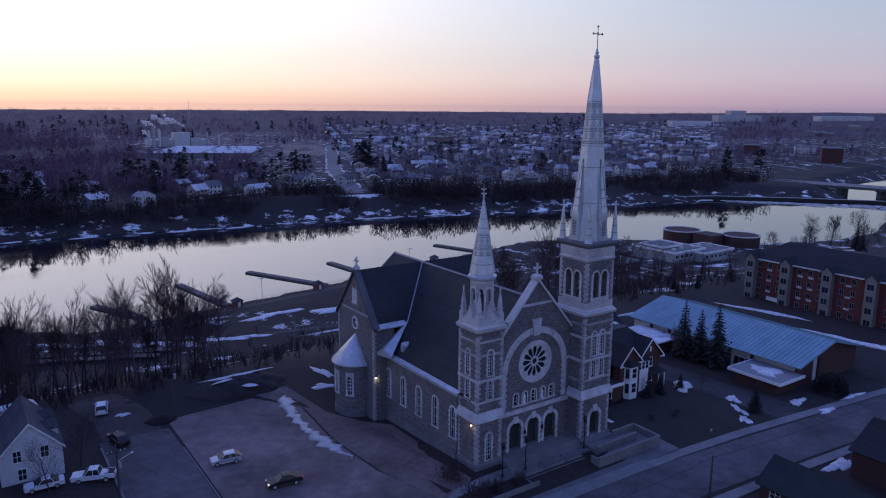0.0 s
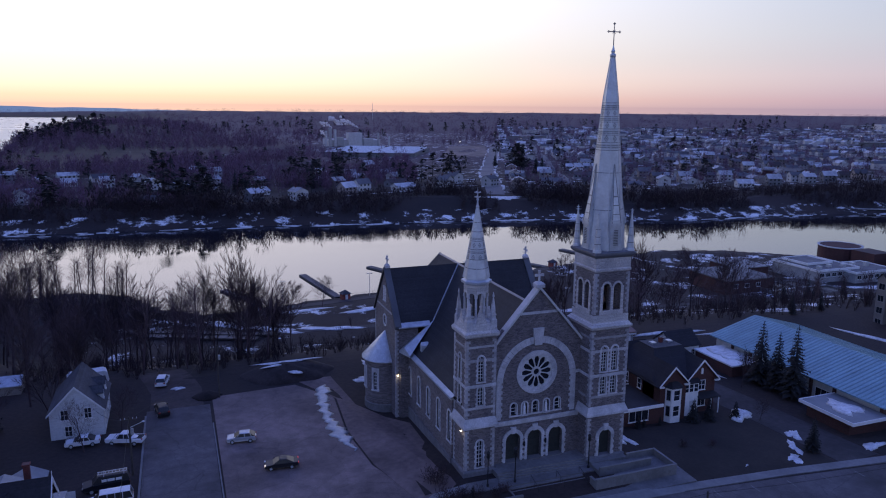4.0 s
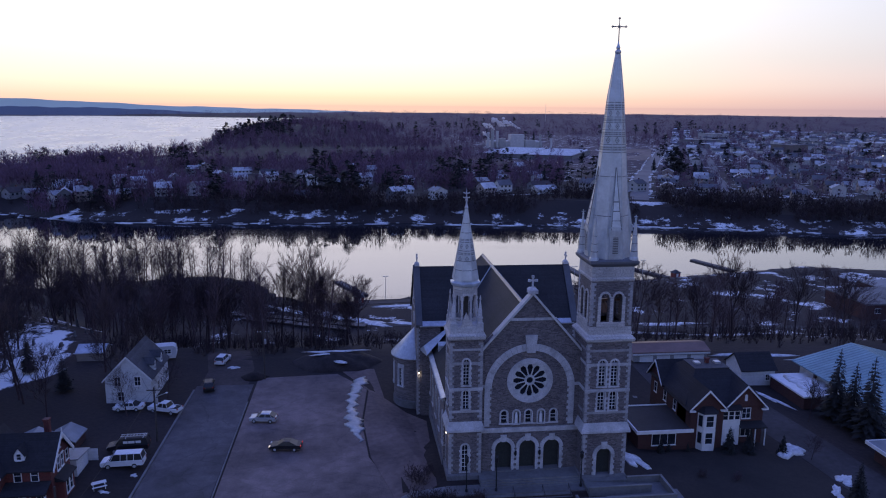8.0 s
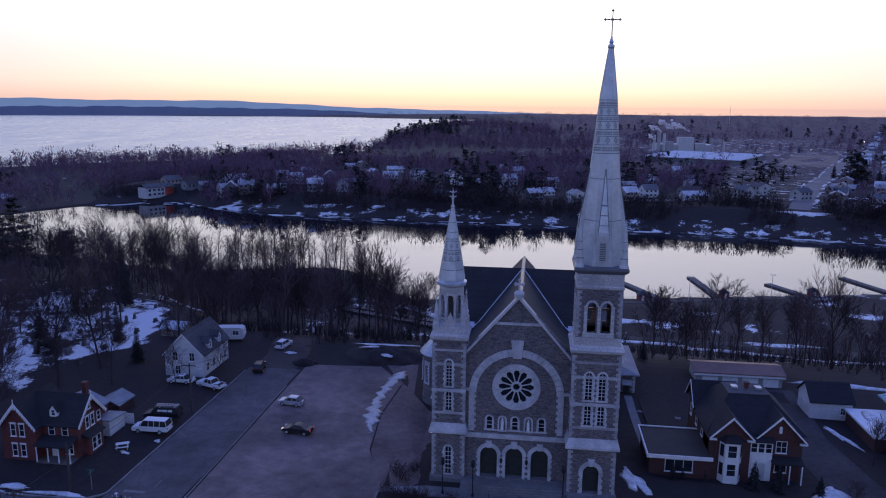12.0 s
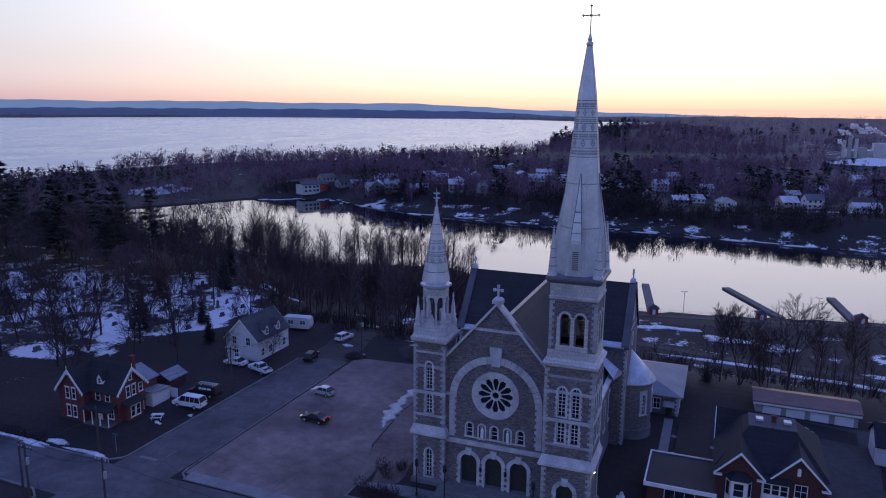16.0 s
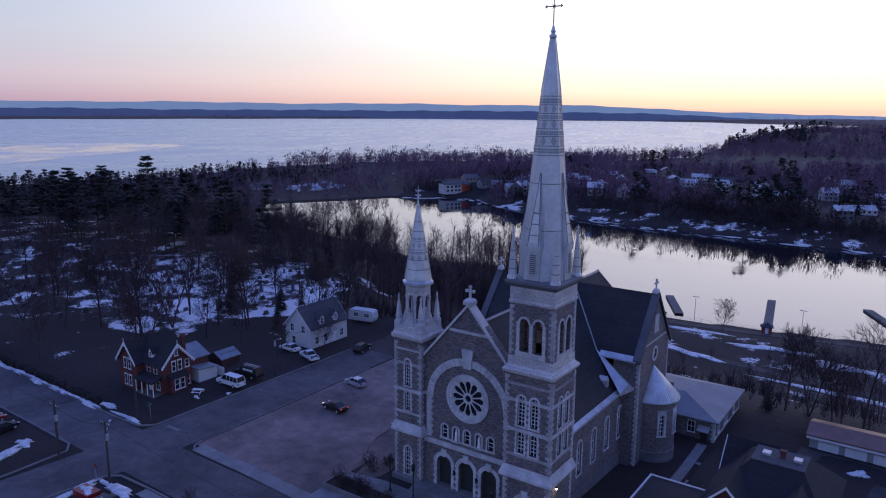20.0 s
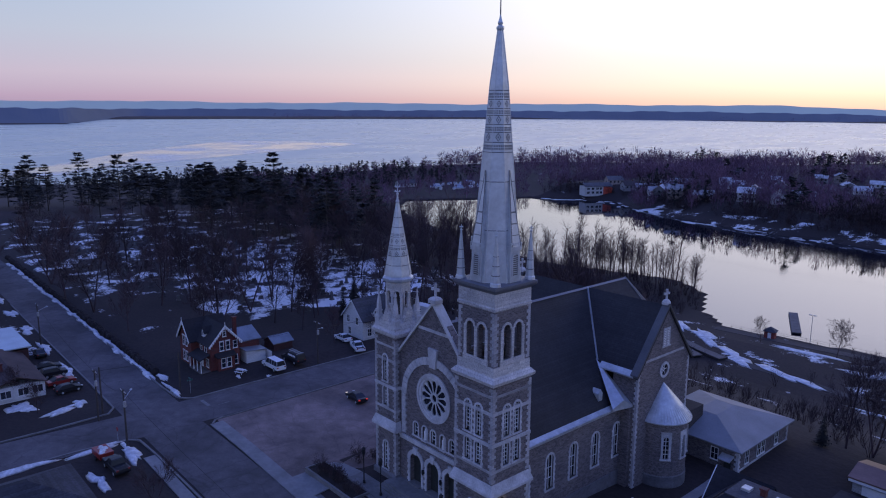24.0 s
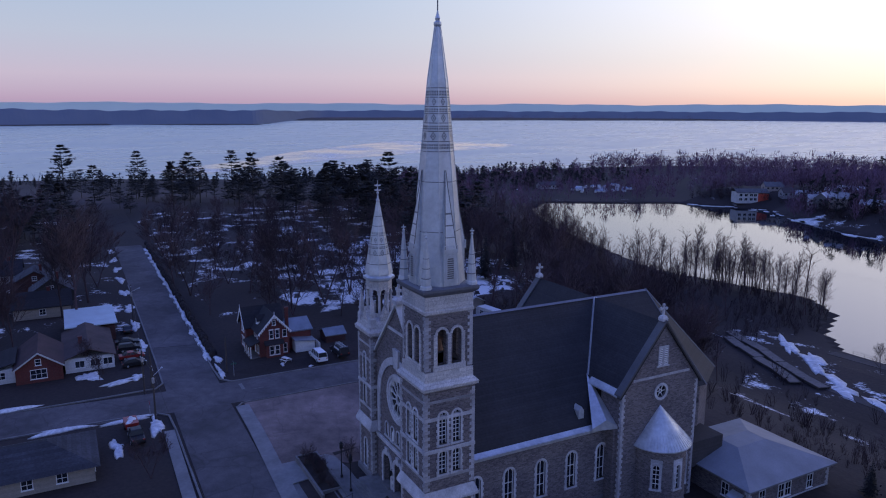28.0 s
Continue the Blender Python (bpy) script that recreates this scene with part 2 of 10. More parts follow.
ROOF_GREY = rows_mat("grey_shingles", (0.055, 0.056, 0.064), 0.22, "Z", 0.3, 0.85)
SEAM = rows_mat("ribbed_pale_metal", (0.20, 0.33, 0.37), 0.9, "Y", 0.12, 0.4, 0.4, 0.8)
SIDING = rows_mat("white_siding", (0.58, 0.58, 0.58), 0.2, "Z", 0.08, 0.7)
TAN = rows_mat("tan_siding", (0.30, 0.26, 0.22), 0.22, "Z", 0.1, 0.7)
DARKWOOD = rows_mat("dark_boards", (0.045, 0.04, 0.04), 0.25, "Z", 0.2, 0.8)
GREYBLOCK = masonry("painted_block", (0.34, 0.34, 0.34), (0.30, 0.30, 0.30), (0.24, 0.24, 0.24), 0.4, 0.2, 0.012, 0.85, 0.01)
RUBBER = plain("tyre_rubber", (0.012, 0.012, 0.013), 0.8, var=0.2)
LAMP_WARM = lit("lamp_glow_warm", (1.0, 0.85, 0.60), 6.0)
CAR_LAMP = lit("car_headlamp", (1.0, 0.82, 0.55), 0.6)
LAMP_RED = lit("tail_lamp", (1.0, 0.05, 0.03), 0.35)

# ---------------------------------------------------------------- building helpers


class Geo:
    """Gathers corners and faces for one mesh."""

    def __init__(self):
        self.v, self.f = [], []

    def add(self, vs, fs):
        o = len(self.v)
        self.v += [tuple(p) for p in vs]
        self.f += [tuple(i + o for i in face) for face in fs]
        return self

    def box(self, x0, x1, y0, y1, z0, z1):
        return self.add([(x0, y0, z0), (x1, y0, z0), (x1, y1, z0), (x0, y1, z0), (x0, y0, z1), (x1, y0, z1), (x1, y1, z1), (x0, y1, z1)],
                        [(3, 2, 1, 0), (4, 5, 6, 7), (0, 1, 5, 4), (1, 2, 6, 5), (2, 3, 7, 6), (3, 0, 4, 7)])

    def loft(self, rings, cap=True):
        """Rings of equal count, joined in order."""
        n = len(rings[0])
        vs = [p for r in rings for p in r]
        fs = [(k * n + i, k * n + (i + 1) % n, (k + 1) * n + (i + 1) % n, (k + 1) * n + i) for k in range(len(rings) - 1) for i in range(n)]
        if cap:
            fs += [tuple(range(n - 1, -1, -1)), tuple(range((len(rings) - 1) * n, len(rings) * n))]
        return self.add(vs, fs)

    def prism(self, poly, z0, z1):
        return self.loft([[(x, y, z0) for x, y in poly], [(x, y, z1) for x, y in poly]])

    def slab(self, axis, a, b, poly):
        """A polygon of (along, up) drawn out from a to b across the x or the y axis."""
        if axis == "y":
            return self.loft([[(u, a, w) for u, w in poly], [(u, b, w) for u, w in poly]])
        return self.loft([[(a, u, w) for u, w in poly], [(b, u, w) for u, w in poly]])

    def lathe(self, cx, cy, profile, n=12, turn=0.0, squash=1.0):
        rings = [[(cx + r * math.cos(turn + 2 * math.pi * i / n), cy + squash * r * math.sin(turn + 2 * math.pi * i / n), z) for i in range(n)] for r, z in profile]
        return self.loft(rings)

    def tube(self, p, q, r0, r1=None, n=5):
        p, q = Vector(p), Vector(q)
        r1 = r0 if r1 is None else r1
        d = (q - p).normalized()
        a = d.orthogonal().normalized()
        b = d.cross(a)
        rings = [[c + r * (a * math.cos(2 * math.pi * i / n) + b * math.sin(2 * math.pi * i / n)) for i in range(n)] for c, r in ((p, r0), (q, r1))]
        return self.loft(rings)

    def square(self, cx, cy, stages):
        """A square shaft by (half width, height) stages."""
        return self.loft([[(cx - h, cy - h, z), (cx + h, cy - h, z), (cx + h, cy + h, z), (cx - h, cy + h, z)] for h, z in stages])

    def moved(self, m):
        self.v = [tuple(m @ Vector(p)) for p in self.v]
        return self


def mesh_of(name, geo, material):
    me = bpy.data.meshes.new(name)
    me.from_pydata(geo.v, [], geo.f)
    if len(geo.f) < 2500:
        bm = bmesh.new()
        bm.from_mesh(me)
        if "wall" in name or "shaft" in name:
            bmesh.ops.remove_doubles(bm, verts=bm.verts, dist=0.002)
        bmesh.ops.recalc_face_normals(bm, faces=bm.faces)
        bm.to_mesh(me)
        bm.free()
    me.materials.append(material)
    return me


def part(name, geo, material, parent=None, label="", smooth=False):
    """One mesh object, under its thing if a parent is given."""
    me = geo if isinstance(geo, bpy.types.Mesh) else mesh_of(name, geo, material)
    if smooth:
        for p in me.polygons:
            p.use_smooth = True
    ob = new(name, me)
    if parent is not None:
        if parent.parent is not None and parent.parent.parent is not None:
            parent = parent.parent
        ob.parent = parent
    if label:
        tagged(ob, label)
    return ob


def thing(name, label, category, group="", kind="", at=None):
    ob = new(name)
    ob.empty_display_size = 0.5
    if at is not None:
        ob.matrix_basis = at
    return tagged(ob, label, category, group, kind)


def solid(name, geo, material, label, category, group="", kind="", at=None, smooth=False):
    ob = part(name, geo, material, smooth=smooth)
    if at is not None:
        ob.matrix_basis = at
    return tagged(ob, label, category, group, kind)


def arc(uc, zs, r, a0=math.pi, a1=0.0, n=10, rise=1.0):
    return [(uc + r * math.cos(a0 + (a1 - a0) * i / n), zs + rise * r * math.sin(a0 + (a1 - a0) * i / n)) for i in range(n + 1)]


def wall_row(geo, axis, a, b, u0, u1, z0, z1, openings):
    """A band of wall with round-headed openings (middle, half width, foot, springing) through it."""
    at = u0
    for uc, h, zb, zs in sorted(openings):
        geo.slab(axis, a, b, [(at, z0), (uc - h, z0), (uc - h, z1), (at, z1)])
        if zb > z0 + 0.01:
            geo.slab(axis, a, b, [(uc - h, z0), (uc + h, z0), (uc + h, zb), (uc - h, zb)])
        geo.slab(axis, a, b, [(uc - h, z1)] + arc(uc, zs, h) + [(uc + h, z1)])
        at = uc + h
    geo.slab(axis, a, b, [(at, z0), (u1, z0), (u1, z1), (at, z1)])
    return geo


def round_window(parent, axis, face, out, uc, h, zb, zs, recess=0.28, bars=(2, 5), trim=0.24, glass=None, blocks=True):
    """A round-headed window set into an opening: dressed surround, sill, white frame with bars, pane. face: the wall's outer face; out: +1 or -1."""
    while parent.parent is not None:
        parent = parent.parent
    g = Geo()
    outer, inner = [(uc - h - trim, zb)] + arc(uc, zs, h + trim) + [(uc + h + trim, zb)], [(uc + h, zb)] + arc(uc, zs, h, 0.0, math.pi) + [(uc - h, zb)]
    g.slab(axis, face - out * 0.05, face + out * 0.07, outer + inner)
    if blocks:
        k = 0
        z = zb + 0.1
        while z < zs - 0.2:
            if k % 2 == 0:
                for s in (-1, 1):
                    e = sorted((uc + s * (h + trim - 0.01), uc + s * (h + trim + 0.11)))
                    g.slab(axis, face - out * 0.05, face + out * 0.06, [(e[0], z), (e[1], z), (e[1], z + 0.3), (e[0], z + 0.3)])
            k += 1
            z += 0.34
    g.slab(axis, face - out * recess, face + out * 0.14, [(uc - h - trim - 0.08, zb - 0.2), (uc + h + trim + 0.08, zb - 0.2), (uc + h + trim + 0.08, zb), (uc - h - trim - 0.08, zb)])
    win = part("window", g, TRIMSTONE, parent)
    f = Geo()
    b0, b1 = face - out * (recess - 0.02), face - out * (recess - 0.12)
    t = 0.07
    f.slab(axis, b0, b1, [(uc - h, zb)] + arc(uc, zs, h) + [(uc + h, zb)] + [(uc + h - t, zb + t)] + arc(uc, zs, h - t, 0.0, math.pi) + [(uc - h + t, zb + t)])
    nx, nz = bars
    for i in range(1, nx):
        u = uc - h + 2 * h * i / nx
        top = zs + math.sqrt(max(0, h * h - (u - uc) ** 2))
        f.slab(axis, b0, b1 - out * 0.01, [(u - 0.03, zb), (u + 0.03, zb), (u + 0.03, top), (u - 0.03, top)])
    for j in range(1, nz):
        z = zb + (zs + 0.3 * h - zb) * j / nz
        hh = h if z <= zs else math.sqrt(max(0.01, h * h - (z - zs) ** 2))
        f.slab(axis, b0, b1 - out * 0.015, [(uc - hh, z - 0.024), (uc + hh, z - 0.024), (uc + hh, z + 0.024), (uc - hh, z + 0.024)])
    part("window_frame", f, WHITE, win, "white painted sash frame with bars")
    p = Geo().slab(axis, face - out * (recess + 0.03), face - out * recess, [(uc - h - 0.02, zb - 0.02)] + arc(uc, zs, h + 0.02) + [(uc + h + 0.02, zb - 0.02)])
    part("pane", p, glass or GLASS, win)
    return win


def flat_window(parent, axis, face, out, u0, u1, z0, z1, cols=2, rows=2, trim=None, pane=None, hood=False):
    """A square-headed window: frame proud of the wall, bars, sill and a pane behind."""
    while parent.parent is not None:
        parent = parent.parent
    t = 0.09
    f = Geo()
    a, b = face - out * 0.04, face + out * 0.07
    f.slab(axis, a, b, [(u0 - t, z0 - t), (u1 + t, z0 - t), (u1 + t, z0), (u0 - t, z0)])
    f.slab(axis, a, b, [(u0 - t, z1), (u1 + t, z1), (u1 + t, z1 + t), (u0 - t, z1 + t)])
    f.slab(axis, a, b, [(u0 - t, z0), (u0, z0), (u0, z1), (u0 - t, z1)])
    f.slab(axis, a, b, [(u1, z0), (u1 + t, z0), (u1 + t, z1), (u1, z1)])
    for i in range(1, cols):
        u = u0 + (u1 - u0) * i / cols
        f.slab(axis, a, b - out * 0.03, [(u - 0.03, z0), (u + 0.03, z0), (u + 0.03, z1), (u - 0.03, z1)])
    for i in range(1, rows):
        z = z0 + (z1 - z0) * i / rows
        f.slab(axis, a, b - out * 0.035, [(u0, z - 0.03), (u1, z - 0.03), (u1, z + 0.03), (u0, z + 0.03)])
    f.slab(axis, a, face + out * 0.14, [(u0 - 0.16, z0 - t - 0.07), (u1 + 0.16, z0 - t - 0.07), (u1 + 0.16, z0 - t), (u0 - 0.16, z0 - t)])
    if hood:
        f.slab(axis, a, face + out * 0.12, [(u0 - 0.18, z1 + t), (u1 + 0.18, z1 + t), (u1 + 0.12, z1 + t + 0.16), (u0 - 0.12, z1 + t + 0.16)])
    win = part("window", f, trim or WHITE, parent)
    part("pane", Geo().slab(axis, face - out * 0.02, face + out * 0.012, [(u0, z0), (u1, z0), (u1, z1), (u0, z1)]), pane or PANE, win)
    return win


def gable_roof(geo, axis, u0, u1, mid, half, z_eave, z_ridge, over=0.35, thick=0.16):
    """A pitched roof whose ridge runs along the axis from u0 to u1."""
    drop = over * (z_ridge - z_eave) / half
    for s in (-1, 1):
        e, ze = mid + s * (half + over), z_eave - drop
        q = [(mid, z_ridge), (e, ze), (e, ze - thick), (mid, z_ridge - thick)]
        if axis == "x":
            geo.slab("x", u0, u1, q)
        else:
            geo.slab("y", u0, u1, q)
    return geo

# ---------------------------------------------------------------- land and water
WATER = -15.8
RIVER = np.array([(1500, -40), (900, 40), (560, 118), (490, 134), (440, 140), (395, 128), (345, 110), (300, 111), (262, 124), (240, 142), (222, 160), (195, 182), (165, 192), (133, 184), (92, 175), (40, 163), (0, 155), (-38, 149),
                  (-51, 160), (-63, 182), (-80, 192), (-105, 186), (-137, 177), (-190, 190), (-250, 207), (-310, 234), (-335, 264), (-312, 302),
                  (-292, 343), (-262, 364), (-235, 372), (-205, 350), (-150, 333), (-90, 326), (0, 321), (60, 310), (121, 304), (188, 288),
                  (251, 266), (321, 266), (365, 254), (405, 247), (432, 222), (462, 196), (488, 200), (520, 216), (560, 240), (700, 262), (1500, 290)], float)
LAKE = np.array([(-1500, -2600), (-900, -700), (-720, -200), (-664, -60), (-640, 30), (-592, 107), (-594, 208), (-552, 320), (-562, 460), (-550, 574),
                 (-494, 660), (-436, 705), (-345, 775), (-296, 845), (-250, 960), (-285, 1250), (-332, 1528), (-332, 2000), (-322, 2664),
                 (-300, 3700), (-1200, 3950), (-2400, 3700), (-2860, 2940), (-3270, 1900), (-3550, 1000), (-2690, 655), (-2720, 312), (-2790, -25), (-2800, -600), (-2700, -1500)], float)


def ss(a, b, x):
    k = np.clip((x - a) / (b - a), 0, 1)
    return k * k * (3 - 2 * k)


def shore(poly, x, y):
    """Metres from the shoreline, above nought on land."""
    best, inside = np.full(x.shape, 1e18), np.zeros(x.shape, bool)
    for (ax, ay), (bx, by) in zip(poly, np.roll(poly, -1, 0)):
        dx, dy = bx - ax, by - ay
        k = np.clip(((x - ax) * dx + (y - ay) * dy) / (dx * dx + dy * dy), 0, 1)
        best = np.minimum(best, (x - ax - k * dx) ** 2 + (y - ay - k * dy) ** 2)
        cross = (ay > y) != (by > y)
        with np.errstate(divide="ignore", invalid="ignore"):
            inside ^= cross & (x < (bx - ax) * (y - ay) / (by - ay if by != ay else 1e-9) + ax)
    d = np.sqrt(best)
    return np.where(inside, -d, d)


def wave(x, y):
    return np.sin(x * 0.031 + 1.7 * np.sin(y * 0.017)) + np.sin(y * 0.037 + 1.3 * np.sin(x * 0.021 + 2)) + 0.5 * np.sin(x * 0.11 + y * 0.07) * np.sin(y * 0.13 - 1)


def far_side(x, y):
    return y > np.interp(x, [-340, -300, -235, -90, 60, 251, 412, 1500], [255, 285, 310, 250, 235, 225, 190, 150])


def height(x, y):
    x, y = np.asarray(x, float), np.asarray(y, float)
    dr, dl = shore(RIVER, x, y), shore(LAKE, x, y)
    d = np.minimum(dr, dl)
    west = np.clip((-70 - x) / 60, 0, 1) * 55
    fall = ss(50, 108, y - west)
    near = (-0.03 * np.maximum(0, np.minimum(x, 260) - 10)) * (1 - fall) - 13.6 * fall
    near += 0.7 * ss(-53, -58, x) * ss(-8, -3, y) * (1 - fall)
    near += (0.75 * ss(-17, -11.5, x) * ss(22, 14, x) * ss(-11, -4, y) * ss(16, 3, y) - 0.7 * ss(14, 28, y) * ss(50, 30, y) * ss(-22, -13, x) * ss(40, 22, x))
    near += 0.9 * wave(x, y) * ss(60, 160, np.hypot(x + 20, y - 5)) * 0.5
    far = -7.5 + 1.0 * wave(x * 0.6, y * 0.6)
    r = np.hypot(x, y)
    base = np.where(far_side(x, y), far, near)
    base = base + ss(1300, 4700, r) * ss(-1400, -300, x) * (14 + 16 * ss(0.9, 2.0, x / np.maximum(y, 1)) + 2.2 * wave(x * 0.09, y * 0.09))
    low = np.where(far_side(x, y), WATER + 0.4 + 0.30 * np.maximum(d, 0), WATER + 0.7 + 0.09 * np.maximum(d, 0) + 14 * ss(30, 90, d))
    lakeside = WATER + 0.5 + 0.055 * np.maximum(dl, 0)
    land = np.minimum(np.minimum(base, low), np.where(dl < 600, lakeside, 1e9))
    land = land + 15 * np.exp(-((x + 140) / 110) ** 2 - ((y - 1560) / 330) ** 2) * ss(0, 70, d)
    west_shore = WATER + 0.8 + 0.02 * np.maximum(d, 0)
    land = np.where((x < -290) & (y > 215) & (y < 700), np.minimum(land, west_shore), land)
    return np.where(d > 0, land, WATER - 0.3 - 0.15 * np.minimum(-d, 15))


def ground_at(x, y):
    """The height of the ground sheet under a place, by its own mesh."""
    i, j = int(np.searchsorted(gx, x)) - 1, int(np.searchsorted(gy, y)) - 1
    i, j = min(max(i, 0), len(gx) - 2), min(max(j, 0), len(gy) - 2)
    u, v = (x - gx[i]) / (gx[i + 1] - gx[i]), (y - gy[j]) / (gy[j + 1] - gy[j])
    return float((GZ[j, i] * (1 - u) + GZ[j, i + 1] * u) * (1 - v) + (GZ[j + 1, i] * (1 - u) + GZ[j + 1, i + 1] * u) * v)


def growing(dense0, dense1, step, end0, end1, rate):
    mid = list(np.arange(dense0, dense1 + 0.01, step))
    lo, hi, s = [], [], step
    a = dense0
    while a > end0:
        s *= rate
        a -= s
        lo.append(a)
    s, b = step, dense1
    while b < end1:
        s *= rate
        b += s
        hi.append(b)
    return np.array(lo[::-1] + mid + hi)


gx, gy = growing(-360, 300, 3.0, -4850, 4850, 1.08), growing(-80, 400, 3.0, -4850, 4850, 1.08)
GX, GY = np.meshgrid(gx, gy)
GZ = height(GX, GY)
nx_, ny_ = len(gx), len(gy)
verts = np.stack([GX.ravel(), GY.ravel(), GZ.ravel()], 1)
ii = (np.arange(ny_ - 1)[:, None] * nx_ + np.arange(nx_ - 1)[None]).ravel()
quads = np.stack([ii, ii + 1, ii + nx_ + 1, ii + nx_], 1)
me = bpy.data.meshes.new("ground")
me.from_pydata(verts.tolist(), [], quads.tolist())
# how much old snow lies where: churchyard lawn, burial ground, riverside, far town
fx, fy = GX.ravel(), GY.ravel()
snow = 0.10 + 0.0 * fx
GRAVES = np.array([(-82, 4), (-93, 17), (-89, 34), (-77, 47), (-87, 74), (-111, 81), (-149, 77), (-172, 66), (-156, 50), (-121, 35), (-110, 22), (-97, 4)], float)
snow = np.where((fx < -84) & (fx > -280) & (fy > -6) & (fy < 95), 0.48, snow)
snow = np.where((fx < -60) & (fx >= -84) & (fy > -6) & (fy < 95), 0.22, snow)
snow = np.where(shore(GRAVES, fx, fy) < 0, 0.61, snow)
snow = np.where((fx < -75) & (fx > -280) & (fy < -22), 0.43, snow)
snow = np.where((fx < -84) & (fx > -125) & (fy > -6) & (fy < 16), 0.36, snow)
snow = np.where((fy > 84) & (fy < 150) & (fx > -75) & (fx < 110), 0.43, snow)
snow = np.where((fx > 90) & (fy > 60) & (fy < 200), 0.45, snow)
fr = shore(RIVER, fx, fy)
snow = np.where(far_side(fx, fy), np.where(fx > 130, 0.43, 0.34), snow)
snow = np.where(far_side(fx, fy) & (np.hypot(fx, fy) > 1500), 0.22, snow)
snow = np.where(far_side(fx, fy) & (fr < 56), 0.12, snow)
snow = np.where(far_side(fx, fy) & (fr < 17), np.where(fx > -190, 0.46, 0.36), snow)
snow = np.where((fx > 14) & (fx < 60) & (fy < 60), 0.16, snow)
at = me.attributes.new("snow", "FLOAT", "POINT")
at.data.foreach_set("value", snow)
# far ground, by metres from the shore, that takes the haze tint
hazy_scrub = np.where(far_side(fx, fy) | (fx < -300), ss(120, 500, np.minimum(shore(RIVER, fx, fy), shore(LAKE, fx, fy))), 0.0)
at2 = me.attributes.new("hazy_scrub", "FLOAT", "POINT")
at2.data.foreach_set("value", hazy_scrub)
m, t, b = base_mat("winter_ground")
vec = t.nodes.new("ShaderNodeTexCoord").outputs["Object"]
n_big, n_mid, n_fine = noise_tex(t, vec, 0.03, 5.0), noise_tex(t, vec, 0.10, 6.0, 0.62), noise_tex(t, vec, 1.5, 4.0)
c = mix_col(t, ramp(t, n_big, [(0.35, (0, 0, 0)), (0.65, (1, 1, 1))]), (0.013, 0.009, 0.009), (0.032, 0.021, 0.018))
c = mix_col(t, 1.0, c, ramp(t, n_fine, [(0.3, (0.65,) * 3), (0.7, (1.35,) * 3)]), "MULTIPLY")
fa = t.nodes.new("ShaderNodeAttribute")
fa.attribute_name = "hazy_scrub"
# lilac far ground: purple scrub with distance haze painted into its colour
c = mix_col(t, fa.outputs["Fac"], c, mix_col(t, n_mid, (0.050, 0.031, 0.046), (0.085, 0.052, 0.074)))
an = t.nodes.new("ShaderNodeAttribute")
an.attribute_name = "snow"
lvl = math_node(t, "ADD", math_node(t, "MULTIPLY", n_mid, 0.8), math_node(t, "MULTIPLY", n_fine, 0.2))
edge = math_node(t, "SUBTRACT", lvl, math_node(t, "SUBTRACT", 0.86, math_node(t, "MULTIPLY", an.outputs["Fac"], 0.68)))
mask = math_node(t, "MULTIPLY", edge, 18.0, clamp=True)
c = mix_col(t, mask, c, (0.77, 0.77, 0.75))
t.links.new(c, b.inputs["Base Color"])
b.inputs["Roughness"].default_value = 0.95
bump(t, b, n_fine, 0.5, 0.12)
me.materials.append(m)
ground = tagged(new("ground", me), "brown winter ground with patches of old snow", "ground", kind="structure")

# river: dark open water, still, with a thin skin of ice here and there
m, t, b = base_mat("river_water")
vec = t.nodes.new("ShaderNodeTexCoord").outputs["Object"]
mp = node(t, "ShaderNodeMapping", Scale=(0.35, 1.6, 1.0))
t.links.new(vec, mp.inputs["Vector"])
rip = noise_tex(t, mp.outputs[0], 0.5, 4.0)
cur = noise_tex(t, mp.outputs[0], 0.035, 4.0)
b.inputs["Base Color"].default_value = (0.012, 0.013, 0.018, 1)
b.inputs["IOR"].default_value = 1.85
t.links.new(ramp(t, cur, [(0.45, (0.02,) * 3), (0.72, (0.11,) * 3)]), b.inputs["Roughness"])
bump(t, b, rip, 0.05, 0.12)
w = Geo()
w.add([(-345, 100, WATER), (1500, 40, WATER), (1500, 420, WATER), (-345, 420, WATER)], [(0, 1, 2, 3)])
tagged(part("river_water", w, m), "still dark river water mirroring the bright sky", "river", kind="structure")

# shelves of ice along the far bank, and white water below the bridge
rnd = random.Random(5)
ice = Geo()
bank_line = [(-292, 343), (-262, 364), (-235, 372), (-205, 350), (-150, 333), (-90, 326), (0, 321), (60, 310), (121, 304), (188, 288), (251, 266), (321, 266), (365, 254), (405, 247)]
for (ax, ay), (bx, by) in zip(bank_line[:-1], bank_line[1:]):
    L = math.hypot(bx - ax, by - ay)
    ux, uy = (bx - ax) / L, (by - ay) / L
    for _ in range(int(L / 4.6)):
        s, off = rnd.uniform(0, L), rnd.uniform(-2.5, 9.5) * rnd.random()
        cx, cy, rx, ry = ax + ux * s + uy * off, ay + uy * s - ux * off, rnd.uniform(1.0, 8.0) * rnd.random() + 0.8, rnd.uniform(0.4, 2.2)
        n = 9
        ring = [(rx * rnd.uniform(0.7, 1.15) * math.cos(6.283 * i / n), ry * rnd.uniform(0.6, 1.2) * math.sin(6.283 * i / n)) for i in range(n)]
        ice.loft([[(cx + p * ux - q * uy, cy + p * uy + q * ux, z) for p, q in ring] for z in (WATER - 0.1, WATER + rnd.uniform(0.08, 0.25))])
